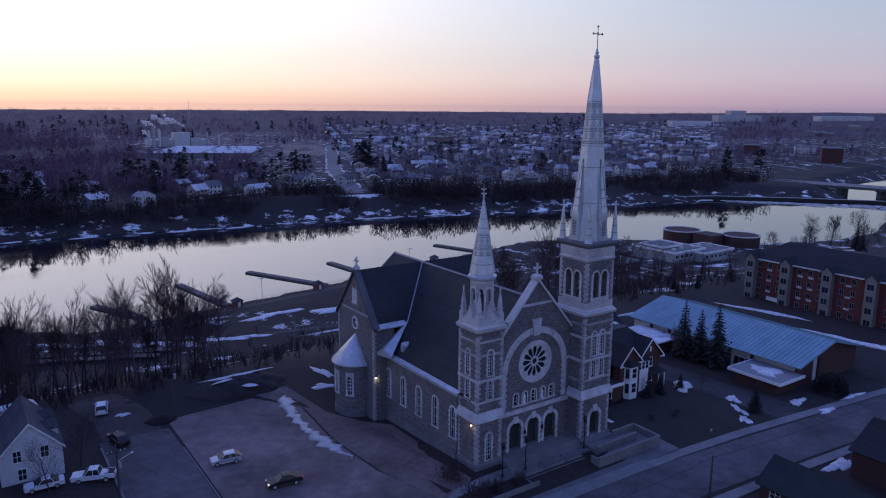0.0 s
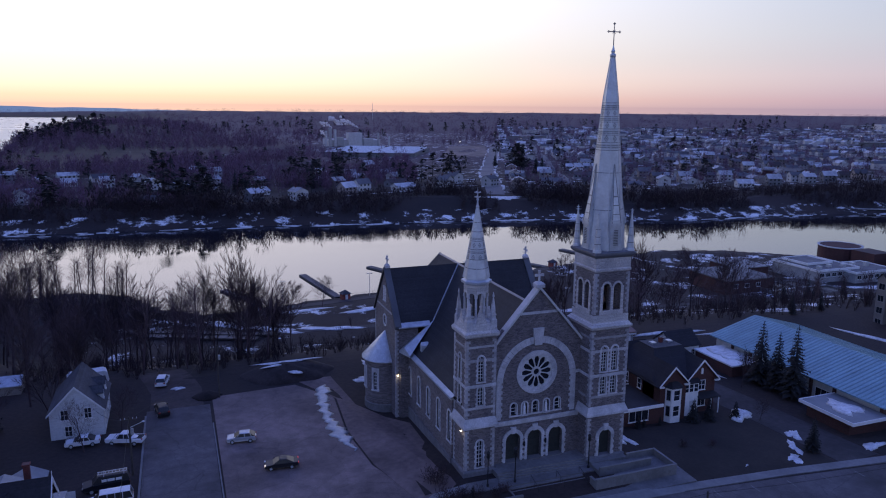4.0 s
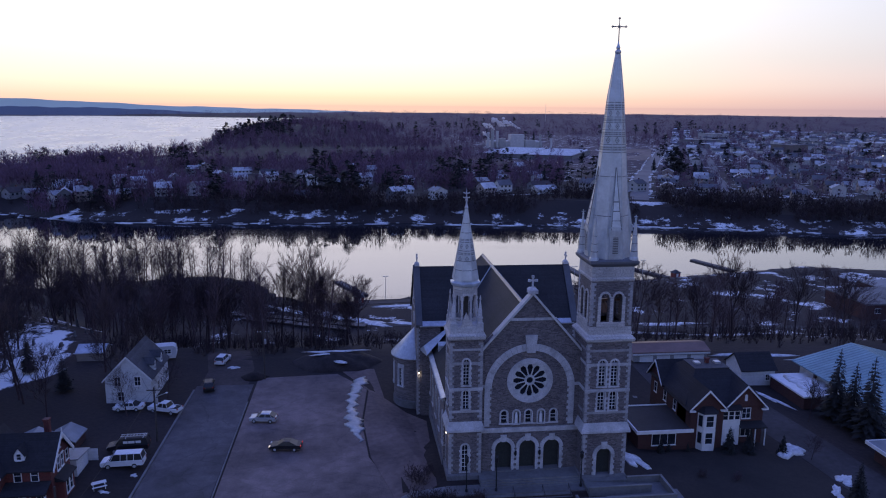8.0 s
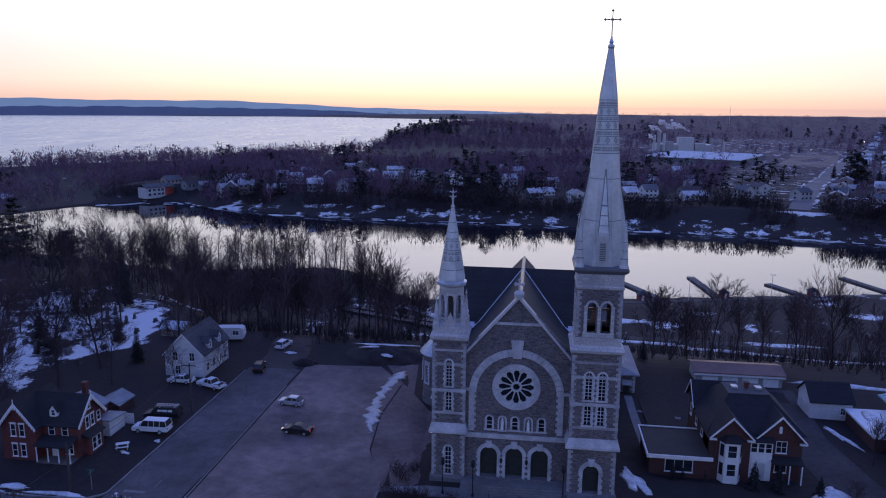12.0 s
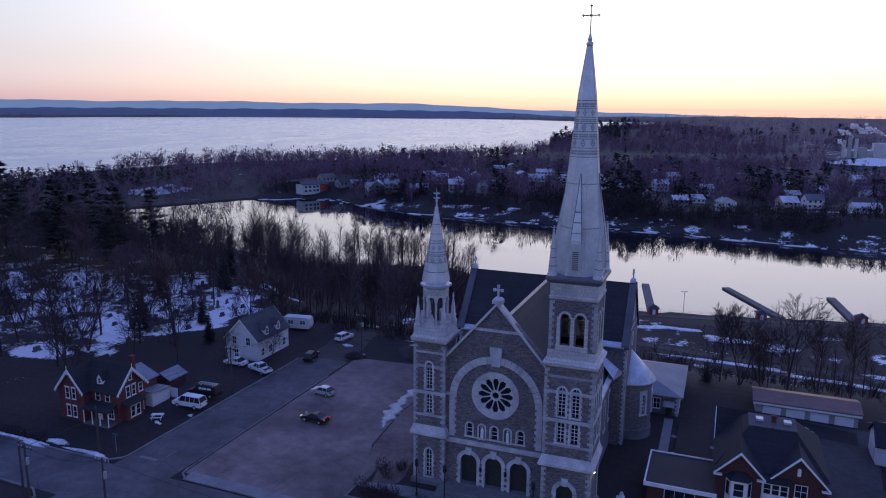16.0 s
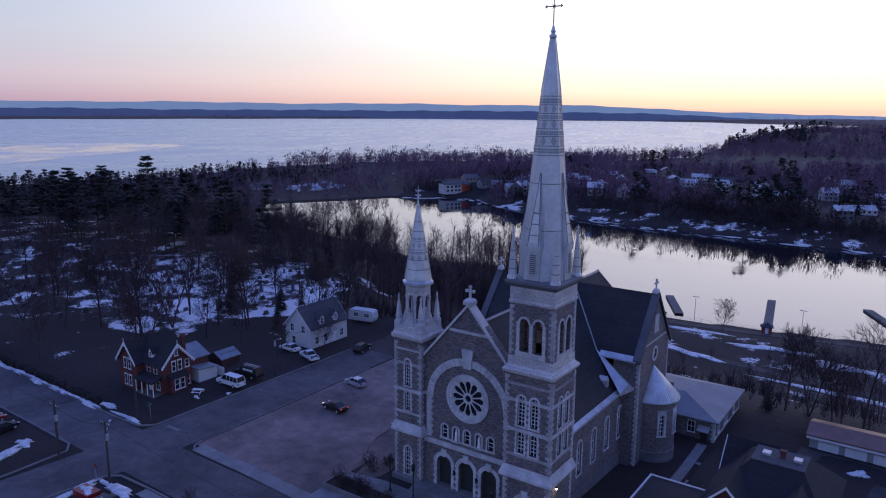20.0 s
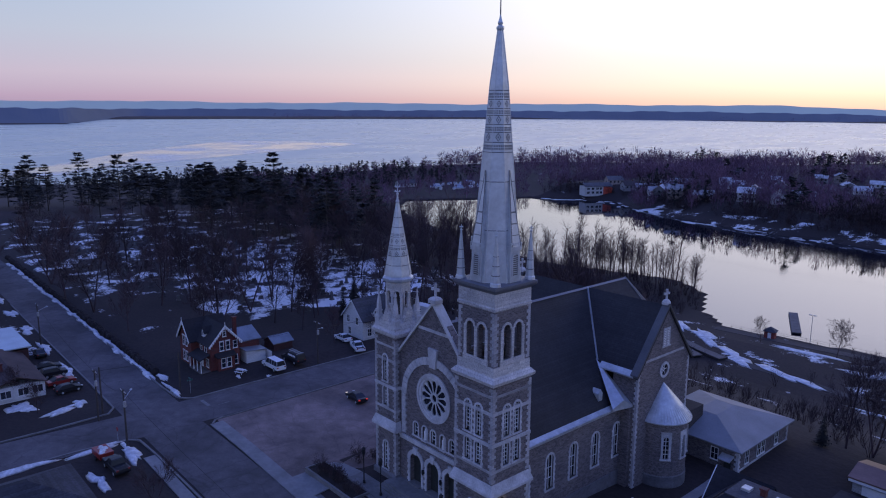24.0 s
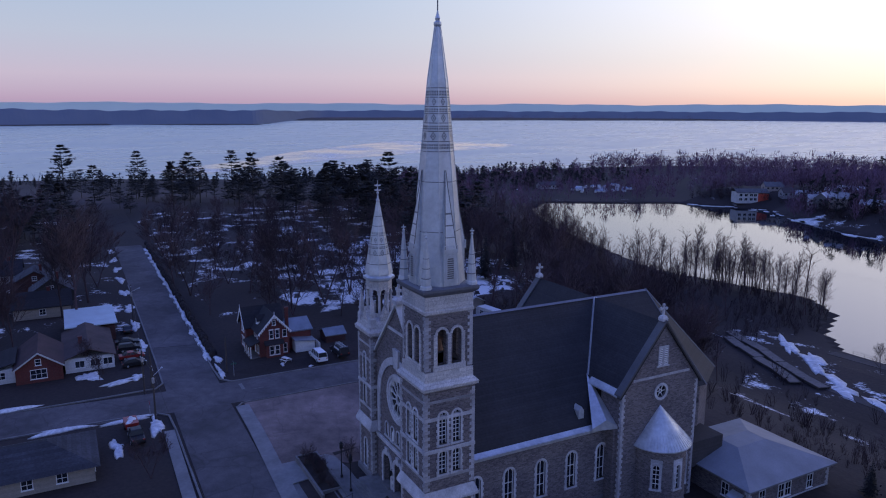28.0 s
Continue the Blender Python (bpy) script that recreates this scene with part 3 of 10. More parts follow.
for _ in range(230):
    f = rnd.random()
    back = abs(rnd.gauss(0, 10)) * (0.3 + f)
    cx, cy = 398 + 70 * f - 0.75 * back, 240 - 76 * f - 0.65 * back
    rx, ry = rnd.uniform(1, 5), rnd.uniform(0.3, 1.2)
    ring = [(rx * rnd.uniform(0.7, 1.15) * math.cos(0.7 * i), ry * rnd.uniform(0.6, 1.2) * math.sin(0.7 * i)) for i in range(9)]
    ice.loft([[(cx + 0.4 * p + 0.9 * q, cy - 0.9 * p + 0.4 * q, z) for p, q in ring] for z in (WATER - 0.1, WATER + 0.15)])
tagged(part("shore_ice", ice, SNOW), "broken white ice shelves along the river's edge", "ice", kind="stuff")

# lake: grey ice with long smears of wet ice
m, t, b = base_mat("lake_ice")
vec = t.nodes.new("ShaderNodeTexCoord").outputs["Object"]
mp = node(t, "ShaderNodeMapping", Scale=(1.0, 0.35, 1.0), Rotation=(0, 0, 0.5))
t.links.new(vec, mp.inputs["Vector"])
n1, n2, n3 = noise_tex(t, mp.outputs[0], 0.004, 6.0, 0.65), noise_tex(t, mp.outputs[0], 0.03, 5.0, 0.6), noise_tex(t, vec, 0.3, 3.0)
c = mix_col(t, ramp(t, n1, [(0.42, (0, 0, 0)), (0.6, (1, 1, 1))]), (0.40, 0.44, 0.35), (0.45, 0.48, 0.38))
c = mix_col(t, 1.0, c, ramp(t, n2, [(0.35, (0.90, 0.91, 0.92)), (0.65, (1.04,) * 3)]), "MULTIPLY")
t.links.new(c, b.inputs["Base Color"])
t.links.new(ramp(t, n2, [(0.4, (0.27,) * 3), (0.65, (0.36,) * 3)]), b.inputs["Roughness"])
bump(t, b, n3, 0.05, 0.05)
w = Geo()
w.add([(-3700, -2700, WATER), (-346, -2700, WATER), (-346, 100, WATER), (-346, 420, WATER), (-200, 720, WATER), (-200, 4000, WATER), (-3700, 4000, WATER)], [(0, 1, 2, 3, 4, 5, 6)])
tagged(part("lake_ice", w, m), "wide frozen lake of pale grey ice with wet streaks", "lake", kind="structure")

# a broad tongue of wet ice and meltwater off the wooded shore
m, t, b = base_mat("wet_ice")
vec = t.nodes.new("ShaderNodeTexCoord").outputs["Object"]
wn = noise_tex(t, vec, 0.012, 5.0, 0.6)
t.links.new(mix_col(t, ramp(t, wn, [(0.4, (0, 0, 0)), (0.62, (1, 1, 1))]), (0.10, 0.11, 0.14), (0.40, 0.41, 0.44)), b.inputs["Base Color"])
t.links.new(ramp(t, wn, [(0.4, (0.10,) * 3), (0.65, (0.30,) * 3)]), b.inputs["Roughness"])
b.inputs["IOR"].default_value = 1.6
w = Geo()
wet = [(-691, 38), (-820, 150), (-965, 272), (-1090, 400), (-1236, 556), (-1150, 650), (-1023, 706), (-950, 620), (-911, 525), (-850, 400), (-803, 283), (-730, 170), (-667, 87)]
w.add([(x + 12 * math.sin(y * 0.09), y, WATER + 0.1) for x, y in wet], [tuple(range(len(wet)))])
tagged(part("wet_ice", w, m), "dark glossy tongue of wet ice on the lake", "ice", kind="structure")

# hills on the skyline, past the lake and inland, haze painted in as a pale colour
m, t, b = base_mat("hazy_distant_hills")
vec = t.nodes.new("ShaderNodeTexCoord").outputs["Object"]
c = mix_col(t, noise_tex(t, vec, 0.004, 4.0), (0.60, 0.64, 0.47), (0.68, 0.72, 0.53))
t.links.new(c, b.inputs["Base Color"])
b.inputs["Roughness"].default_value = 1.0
hills = Geo()
N = 400
ring0, ring1 = [], []
for i in range(N + 1):
    a = radians(88 + 112 * i / N)          # counted from +x
    top = 20 + 52 * ss(94, 118, math.degrees(a)) + 2 * ss(150, 175, math.degrees(a)) + 3 * math.sin(a * 23) + 2.0 * math.sin(a * 57 + 1) + 1.2 * math.sin(a * 131)
    top *= float(ss(86, 93, math.degrees(a)))
    ring0.append((4650 * math.cos(a), 4650 * math.sin(a), -20))
    ring1.append((4820 * math.cos(a), 4820 * math.sin(a), top))
hills.add(ring0 + ring1, [(i, i + 1, N + 2 + i, N + 1 + i) for i in range(N)])
shore_ridge = Geo()
r0, r1 = [], []
for i in range(N + 1):
    deg = 94 + 106 * i / N
    a = radians(deg)
    near_ = float(ss(161, 167, deg))       # a wooded peninsula reaches far out into the lake there
    top = 30 + 7 * near_ + 3 * math.sin(a * 17) * math.sin(a * 5 + 1) + 2 * math.sin(a * 83) + 1.5 * math.sin(a * 211)
    far_r = 4250 - 1430 * near_
    r0.append((far_r * math.cos(a), far_r * math.sin(a), -17))
    r1.append(((far_r + 180) * math.cos(a), (far_r + 180) * math.sin(a), -17 + (17 + top) * float(ss(94, 112, deg))))
shore_ridge.add(r0 + r1, [(i, i + 1, N + 2 + i, N + 1 + i) for i in range(N)])
# the haze over this shore is put in as a bluish base colour
ms, t, b = base_mat("hazy_distant_shore")
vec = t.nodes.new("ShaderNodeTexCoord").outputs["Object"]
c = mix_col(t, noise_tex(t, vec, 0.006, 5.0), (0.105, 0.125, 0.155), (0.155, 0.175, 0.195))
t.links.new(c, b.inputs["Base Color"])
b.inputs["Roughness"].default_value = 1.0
tagged(part("backdrop_shore", shore_ridge, ms), "wooded far shore of the lake, blued by painted haze", "hills", kind="structure")
tagged(part("backdrop_hills", hills, m), "low hills along the far skyline, pale with painted haze", "hills", kind="structure")

# ---------------------------------------------------------------- the church
church = thing("church", "grey stone twin-spired church with pale quoins, silver spires and dark roofs", "church")


QUOIN_ME = {}


def quoins(geo, cx, cy, sx, sy, z0, z1, long=0.56, short=0.32, h=0.36, proud=0.045, single=False):
    """Alternating corner stones on the corner (cx, cy), whose wall goes towards sx, sy: stone by stone as parts, or gathered into geo."""
    z, k = z0, 0
    while z < z1 - 0.05:
        a, b = (long, short) if k % 2 else (short, long)
        x = sorted((-sx * proud, sx * a))
        y = sorted((-sy * proud, sy * b))
        top = min(h, z1 - z) - 0.012
        if single:
            key = (sx, sy, k % 2)
            if top > h - 0.02:
                if key not in QUOIN_ME:
                    QUOIN_ME[key] = mesh_of("quoin", Geo().box(x[0], x[1], y[0], y[1], 0.012, h - 0.012), QUOINSTONE)
                part("quoin", QUOIN_ME[key], None, church).location = (cx, cy, z)
        else:
            geo.box(cx + x[0], cx + x[1], cy + y[0], cy + y[1], z + 0.012, z + top)
        z += h
        k += 1
    return geo


def small_cross(geo, x, y, z, s, flat="y"):
    """A stone or iron cross with flared arms, its foot at z and s tall."""
    t = s * 0.075
    if flat == "y":
        geo.box(x - t, x + t, y - t, y + t, z, z + s)
        geo.box(x - s * 0.33, x + s * 0.33, y - t * 0.9, y + t * 0.9, z + s * 0.58, z + s * 0.58 + 2 * t)
        for dx, dz in ((-0.33, 0.655), (0.33, 0.655), (0, 1.0)):
            geo.box(x + dx * s - t * 1.5, x + dx * s + t * 1.5, y - t * 1.2, y + t * 1.2, z + dz * s - t * 1.5, z + dz * s + t * 1.5)
    else:
        geo.box(x - t, x + t, y - t, y + t, z, z + s)
        geo.box(x - t * 0.9, x + t * 0.9, y - s * 0.33, y + s * 0.33, z + s * 0.58, z + s * 0.58 + 2 * t)
        for dy, dz in ((-0.33, 0.655), (0.33, 0.655), (0, 1.0)):
            geo.box(x - t * 1.2, x + t * 1.2, y + dy * s - t * 1.5, y + dy * s + t * 1.5, z + dz * s - t * 1.5, z + dz * s + t * 1.5)
    return geo


# ---- nave: side walls with five tall windows each
NX, EAVE, RIDGE = 11.2, 10.6, 23.5
WIN_Y = (4.4, 8.85, 13.3, 17.75, 22.3)
for s in (-1, 1):
    g = wall_row(Geo(), "x", s * NX, s * (NX - 0.7), 3.5 if s < 0 else 3.0, 25.0, -1.0, EAVE, [(y, 0.62, 3.8, 7.7) for y in WIN_Y])
    nave_wall = part("nave_wall", g, STONE, church)
    for y in WIN_Y:
        round_window(nave_wall, "x", s * NX, s, y, 0.62, 3.8, 7.7, bars=(2, 3), trim=0.26)
    g = Geo()
    for y in (6.6, 11.1, 15.5, 20.0):
        g.box(*sorted((s * NX, s * (NX + 0.06))), y - 0.02, y + 0.02, -0.8, 2.4)
    g.box(*sorted((s * (NX - 0.1), s * (NX + 0.16))), 3.5, 25.0, -1.5, 1.5)
    part("plinth", g, PLINTH, church)
    g = Geo()
    g.box(*sorted((s * (NX - 0.7), s * (NX + 0.2))), 3.4, 25.2, EAVE - 0.35, EAVE)
    g.slab("y", 3.0, 25.6, [(s * (NX + 0.45), EAVE), (s * (NX - 0.22), EAVE + 0.36), (s * (NX - 0.22), EAVE + 0.5), (s * (NX + 0.45), EAVE + 0.14)])
    y = 3.2
    while y < 25.4:
        g.box(*sorted((s * (NX + 0.02), s * (NX + 0.50))), y, y + 0.12, EAVE + 0.02, EAVE + 0.24)
        y += 0.62
    part("eave_flashing", g, TIN, church, "silver tin flashing along the eave")
    # a small ventilator dormer low on the roof
    g = Geo()
    x0 = s * (NX - 2.2)
    g.slab("x", x0 - 0.0, x0 + s * 1.2, [(19.4, EAVE + 1.2), (20.2, EAVE + 1.2), (20.2, EAVE + 2.2), (19.8, EAVE + 2.75), (19.4, EAVE + 2.2)])
    part("roof_vent", g, TIN, church)

k = (RIDGE - EAVE - 0.75) / (NX - 0.75)
g = Geo()
for s in (-1, 1):
    g.slab("y", 0.55, 38.9, [(0, RIDGE), (s * (NX - 0.2), EAVE + 0.22), (s * (NX - 0.2), EAVE - 0.1), (0, RIDGE - 0.35)])
part("nave_roof", g, SLATE, church, "dark shingled nave roof")
g = Geo()
g.slab("y", 0.6, 38.9, [(-0.28, RIDGE - 0.12), (0, RIDGE + 0.1), (0.28, RIDGE - 0.12), (0, RIDGE - 0.05)])
part("ridge_cap", g, RIDGE_TIN, church)

# ---- transept: gabled ends with an oculus, paired lancets and a round apse
TY, TH, TX, TE = 29.6, 6.2, 13.3, 15.6
g = Geo()
gr = (RIDGE - TE) / TH
for s in (-1, 1):
    g.slab("x", -TX - 0.25, TX + 0.25, [(TY, RIDGE), (TY + s * (TH + 0.4), TE - 0.4 * gr), (TY + s * (TH + 0.4), TE - 0.4 * gr - 0.3), (TY, RIDGE - 0.35)])
part("transept_roof", g, SLATE, church, "dark shingled transept roof")
for s in (-1, 1):
    g = Geo()
    g.box(*sorted((s * TX, s * (TX - 0.8))), TY - TH, TY + TH, -2.0, 12.4)
    face = s * TX
    inner = s * (TX - 0.8)
    ring = arc(TY, 14.6, 0.78, math.pi, 0, 10)
    g.slab("x", face, inner, [(TY - TH, 12.4), (TY, 12.4), (TY, 13.82)] + arc(TY, 14.6, 0.78, 1.5 * math.pi, 0.5 * math.pi, 10)[0:] + [(TY, 16.0), (TY - TH, TE), ])
    g.slab("x", face, inner, [(TY + TH, 12.4), (TY, 12.4), (TY, 13.82)] + arc(TY, 14.6, 0.78, -0.5 * math.pi, 0.5 * math.pi, 10) + [(TY, 16.0), (TY + TH, TE)])
    g.slab("x", face, inner, [(TY - TH, TE), (TY, 16.0), (TY + TH, TE), (TY, RIDGE - 0.3)])
    for e in (-1, 1):
        g.box(*sorted((s * (TX - 0.8), s * 9.5)), *sorted((TY + e * TH, TY + e * (TH - 0.7))), -2.0, TE)
    tw = part("transept_wall", g, STONE, church)
    # oculus with tracery
    g = Geo()
    g.slab("x", face - s * 0.05, face + s * 0.09, arc(TY, 14.6, 1.12, 0, 2 * math.pi, 20) + arc(TY, 14.6, 0.80, 2 * math.pi, 0, 20))
    oc = part("oculus", g, TRIMSTONE, tw)
    g = Geo()
    for a in range(6):
        ca, sa = math.cos(a * math.pi / 3), math.sin(a * math.pi / 3)
        g.tube((face - s * 0.15, TY + 0.2 * ca, 14.6 + 0.2 * sa), (face - s * 0.15, TY + 0.8 * ca, 14.6 + 0.8 * sa), 0.05)
    g.slab("x", face - s * 0.2, face - s * 0.1, arc(TY, 14.6, 0.25, 0, 2 * math.pi, 12) + arc(TY, 14.6, 0.16, 2 * math.pi, 0, 12))
    part("tracery", g, WHITE, oc)
    part("pane", Geo().slab("x", face - s * 0.3, face - s * 0.27, arc(TY, 14.6, 0.82, 0, 2 * math.pi, 20)[:-1]), GLASS, oc)
    # paired louvred lancets under the gable
    g, lv = Geo(), []
    for e in (-0.42, 0.42):
        g.slab("x", face - s * 0.02, face + s * 0.08, [(TY + e - 0.4, 18.0), (TY + e - 0.26, 18.0), (TY + e - 0.26, 20.3), (TY + e + 0.26, 20.3), (TY + e + 0.26, 18.0), (TY + e + 0.4, 18.0), (TY + e + 0.4, 20.5), (TY + e - 0.4, 20.5)])
        for z in np.arange(18.05, 20.25, 0.24):
            lv.append(Geo().slab("x", face - s * 0.01, face + s * 0.05, [(TY + e - 0.26, z), (TY + e + 0.26, z), (TY + e + 0.26, z + 0.13), (TY + e - 0.26, z + 0.13)]))
    g.slab("x", face - s * 0.02, face + s * 0.14, [(TY - 1.0, 17.85), (TY + 1.0, 17.85), (TY + 1.0, 18.0), (TY - 1.0, 18.0)])
    lan = part("gable_lancet", g, TRIMSTONE, tw)
    for slat in lv:
        part("louvre_slat", slat, WHITE, lan)
    # coping, finial cross, string band, quoins
    g = Geo()
    for e in (-1, 1):
        g.slab("x", face - s * 0.85, face + s * 0.25, [(TY, RIDGE + 0.28), (TY + e * (TH + 0.55), TE - 0.32), (TY + e * (TH + 0.55), TE - 0.66), (TY, RIDGE - 0.10)])
    part("gable_coping", g, COPING, church)
    g = Geo()
    g.square(face - s * 0.4, TY, [(0.42, RIDGE + 0.1), (0.42, RIDGE + 0.45), (0.26, RIDGE + 0.75), (0.16, RIDGE + 0.8)])
    small_cross(g, face - s * 0.4, TY, RIDGE + 0.75, 1.3, "x")
    part("gable_cross", g, TRIMSTONE, church, "pale stone gable cross")
    g = Geo()
    for e in (-1, 1):
        quoins(g, s * TX, TY + e * TH, -s, -e, -1.5, TE - 0.4, 0.48, 0.28, 0.36, 0.03)
    g.box(*sorted((s * (TX - 0.05), s * (TX + 0.06))), TY - 4.6, TY + 4.6, 16.55, 16.85)
    tagged(part("quoin_course", g, QUOINSTONE, church), kind="stuff")
    # side wall windows of the transept's short returns
    # round apse on the gable end
    R = 3.5
    ap = Geo()
    seg = 20
    angs = [math.pi / 2 - math.pi * i / seg for i in range(seg + 1)]
    wins = (5, 10, 15)
    for i in range(seg):
        a0, a1 = angs[i], angs[i + 1]
        z_parts = [(-2.0, 8.5)]
        if i in (4, 5, 9, 10, 14, 15):
            z_parts = [(-2.0, 3.3), (6.8, 8.5)]
        for z0, z1 in z_parts:
            pts = [(s * (TX + r * math.cos(a)), TY + r * math.sin(a)) for r, a in ((R, a0), (R, a1), (R - 0.6, a1), (R - 0.6, a0))]
            ap.prism(pts, z0, z1)
    apse = part("apse_wall", ap, STONE, church, "round stone apse")
    for i in (5, 10, 15):
        a = angs[i]
        wg, wf, wp = Geo(), Geo(), Geo()
        hw = R * math.sin(math.pi / seg) - 0.1
        # a flat window, set across the round wall
        m4 = Matrix.Translation((s * (TX + (R - 0.02) * math.cos(a)), TY + R * math.sin(a), 0)) @ Matrix.Rotation(math.atan2(math.sin(a), s * math.cos(a)), 4, "Z")
        top = 6.05
        wg.slab("x", -0.3, 0.12, [(-hw - 0.22, 3.3)] + arc(0, top, hw + 0.22) + [(hw + 0.22, 3.3), (hw - 0.08, 3.3)] + arc(0, top, hw - 0.08, 0, math.pi) + [(-hw + 0.08, 3.3)])
        wg.slab("x", -0.4, 0.05, [(-hw - 0.25, top)] + [(-hw - 0.25, 7.1), (hw + 0.25, 7.1), (hw + 0.25, top)] + arc(0, top, hw + 0.2, 0, math.pi))
        wg.slab("x", -0.3, 0.2, [(-hw - 0.3, 3.1), (hw + 0.3, 3.1), (hw + 0.3, 3.3), (-hw - 0.3, 3.3)])
        wf.slab("x", -0.22, -0.14, [(-0.035, 3.3), (0.035, 3.3), (0.035, top + hw - 0.1), (-0.035, top + hw - 0.1)])
        for z in np.arange(3.9, 6.3, 0.6):
            wf.slab("x", -0.22, -0.15, [(-hw + 0.08, z), (hw - 0.08, z), (hw - 0.08, z + 0.06), (-hw + 0.08, z + 0.06)])
        wp.slab("x", -0.3, -0.26, [(-hw, 3.25)] + arc(0, top, hw) + [(hw, 3.25)])
        win = part("window", wg.moved(m4), TRIMSTONE, apse)
        part("window_frame", wf.moved(m4), WHITE, win)
        part("pane", wp.moved(m4), GLASS, win)
    g = Geo()
    g.lathe(s * (TX + 0.01), TY, [(R + 0.12, -2.0), (R + 0.12, 0.7), (R + 0.0, 0.8)], 40)
    part("apse_plinth", g, PLINTH, church)
    g = Geo()
    g.lathe(s * (TX + 0.01), TY, [(R + 0.05, 8.05), (R + 0.22, 8.3), (R + 0.22, 8.5), (R - 0.1, 8.5)], 40)
    part("apse_band", g, TRIMSTONE, church)
    # conical tin roof in plates
    g = Geo()
    n = 28
    for i in range(n):
        a0, a1 = math.pi / 2 - math.pi * i / n, math.pi / 2 - math.pi * (i + 1) / n
        rows_ = [(R + 0.5, 8.4), (3.0, 9.5), (2.05, 10.6), (1.05, 11.7), (0.02, 12.8)]
        for (r0, z0), (r1, z1) in zip(rows_[:-1], rows_[1:]):
            p = [(s * (TX + r * math.cos(a)), TY + r * math.sin(a), z) for r, a, z in ((r0, a0, z0), (r0, a1, z0), (r1, a1, z1 + 0.03), (r1, a0, z1 + 0.03))]
            q = [(x, y, z - 0.14) for x, y, z in p]
            g.add(p + q, [(0, 1, 2, 3), (0, 1, 5, 4), (1, 2, 6, 5), (2, 3, 7, 6), (3, 0, 4, 7)])
        g.tube((s * (TX + (R + 0.5) * math.cos(a0)), TY + (R + 0.5) * math.sin(a0), 8.44), (s * TX, TY, 12.8), 0.035, 0.02, 4)
    part("apse_roof", g, TIN, church, "conical tin roof of the apse")

# ---- corner chapels with tin valley roofs where nave meets transept
for s in (-1, 1):
    g = Geo()
    A, B, C, D = (s * 6.7, 23.25, 15.85), (s * 11.9, 20.2, 11.05), (s * 12.75, 23.35, 11.1), (s * 12.35, 21.9, 12.0)
    E_, F_ = (s * 11.9, 20.2, 10.75), (s * 12.75, 23.35, 10.75)
    g.add([A, B, C, D, E_, F_], [(0, 1, 3), (0, 3, 2), (1, 4, 5, 2, 3)])
    part("valley_roof", g, TIN, church, "tin valley roof")
    g = Geo()
    g.box(*sorted((s * 9.6, s * 12.6)), 22.9, 23.45, -1.0, EAVE)
    part("chapel_wall", g, STONE, church)
    for ty in (23.4, 35.8):
        v_ = Geo().tube((s * 0.1, 29.6 + (0.1 if ty > 29 else -0.1), RIDGE - 0.02), (s * 6.8, ty, 15.66), 0.13, 0.16, 4)
        part("valley_flashing", v_, TIN, church)
    g = Geo()
    g.slab("x", s * 7.5, s * 12.9, [(TY - TH - 0.55, TE - 0.75), (TY - TH + 0.05, TE - 0.1), (TY - TH + 0.05, TE + 0.08), (TY - TH - 0.6, TE - 0.55)])
    part("transept_gutter", g, TIN, church)

# ---- chancel behind the transept: polygonal end with a hipped roof
g = Geo()
CH = [(-9.2, 35.4), (9.2, 35.4), (9.2, 41.0), (5.2, 47.0), (-5.2, 47.0), (-9.2, 41.0)]
g.prism(CH, -4.0, 12.6)
part("chancel_wall", g, STONE, church)
g = Geo()
apex = (0, 38.9, RIDGE + 0.1)
ev = [(-10.0, 35.0, 12.2), (10.0, 35.0, 12.2), (10.0, 41.3, 12.2), (5.6, 47.8, 12.2), (-5.6, 47.8, 12.2), (-10.0, 41.3, 12.2)]
g.add(ev + [apex, (0, 30.0, RIDGE + 0.05)], [(1, 2, 6, 7), (2, 3, 6), (3, 4, 6), (4, 5, 6), (5, 0, 7, 6), (5, 4, 3, 2, 1, 0)])
part("chancel_roof", g, SLATE, church, "dark hipped chancel roof")
g = Geo()
for e in ev[2:6]:
    g.tube(e, apex, 0.11, 0.11, 4)
part("hip_cap", g, SPIRE_DARK, church)

# ---- west front: three doors, five small lights, rose window, great arch, gable
FX0, FX1 = -6.6, 6.9
fw = Geo()
doors = [(-3.4, 1.12, 1.5, 4.6), (-0.05, 1.12, 1.5, 4.65), (3.3, 1.12, 1.5, 4.6)]
wall_row(fw, "y", 0.0, 0.9, FX0, FX1, -0.5, 7.3, doors)
lights = [(-3.4, 0.42, 8.3, 9.6), (-0.05, 0.42, 8.3, 9.6), (3.4, 0.42, 8.3, 9.6)]
niches = [(-1.7, 0.40, 8.2, 9.6), (1.7, 0.40, 8.2, 9.6)]
wall_row(fw, "y", 0.0, 0.9, FX0, FX1, 7.3, 10.5, lights + niches)
RC, RR = 14.25, 2.42
for s in (-1, 1):
    a0 = [(0, 10.5), (0, RC - RR)] + arc(0, RC, RR, -math.pi / 2, math.pi / 2 if s > 0 else -1.5 * math.pi, 20)[1:] + [(0, 19.0), (FX1 if s > 0 else FX0, 19.0), (FX1 if s > 0 else FX0, 10.5)]
    fw.slab("y", 0.0, 0.9, a0)
fw.slab("y", 0.0, 0.9, [(FX0, 19.0), (FX1, 19.0), (0.1, 26.2), (-0.1, 26.2)])
front = part("front_wall", fw, STONE, church)

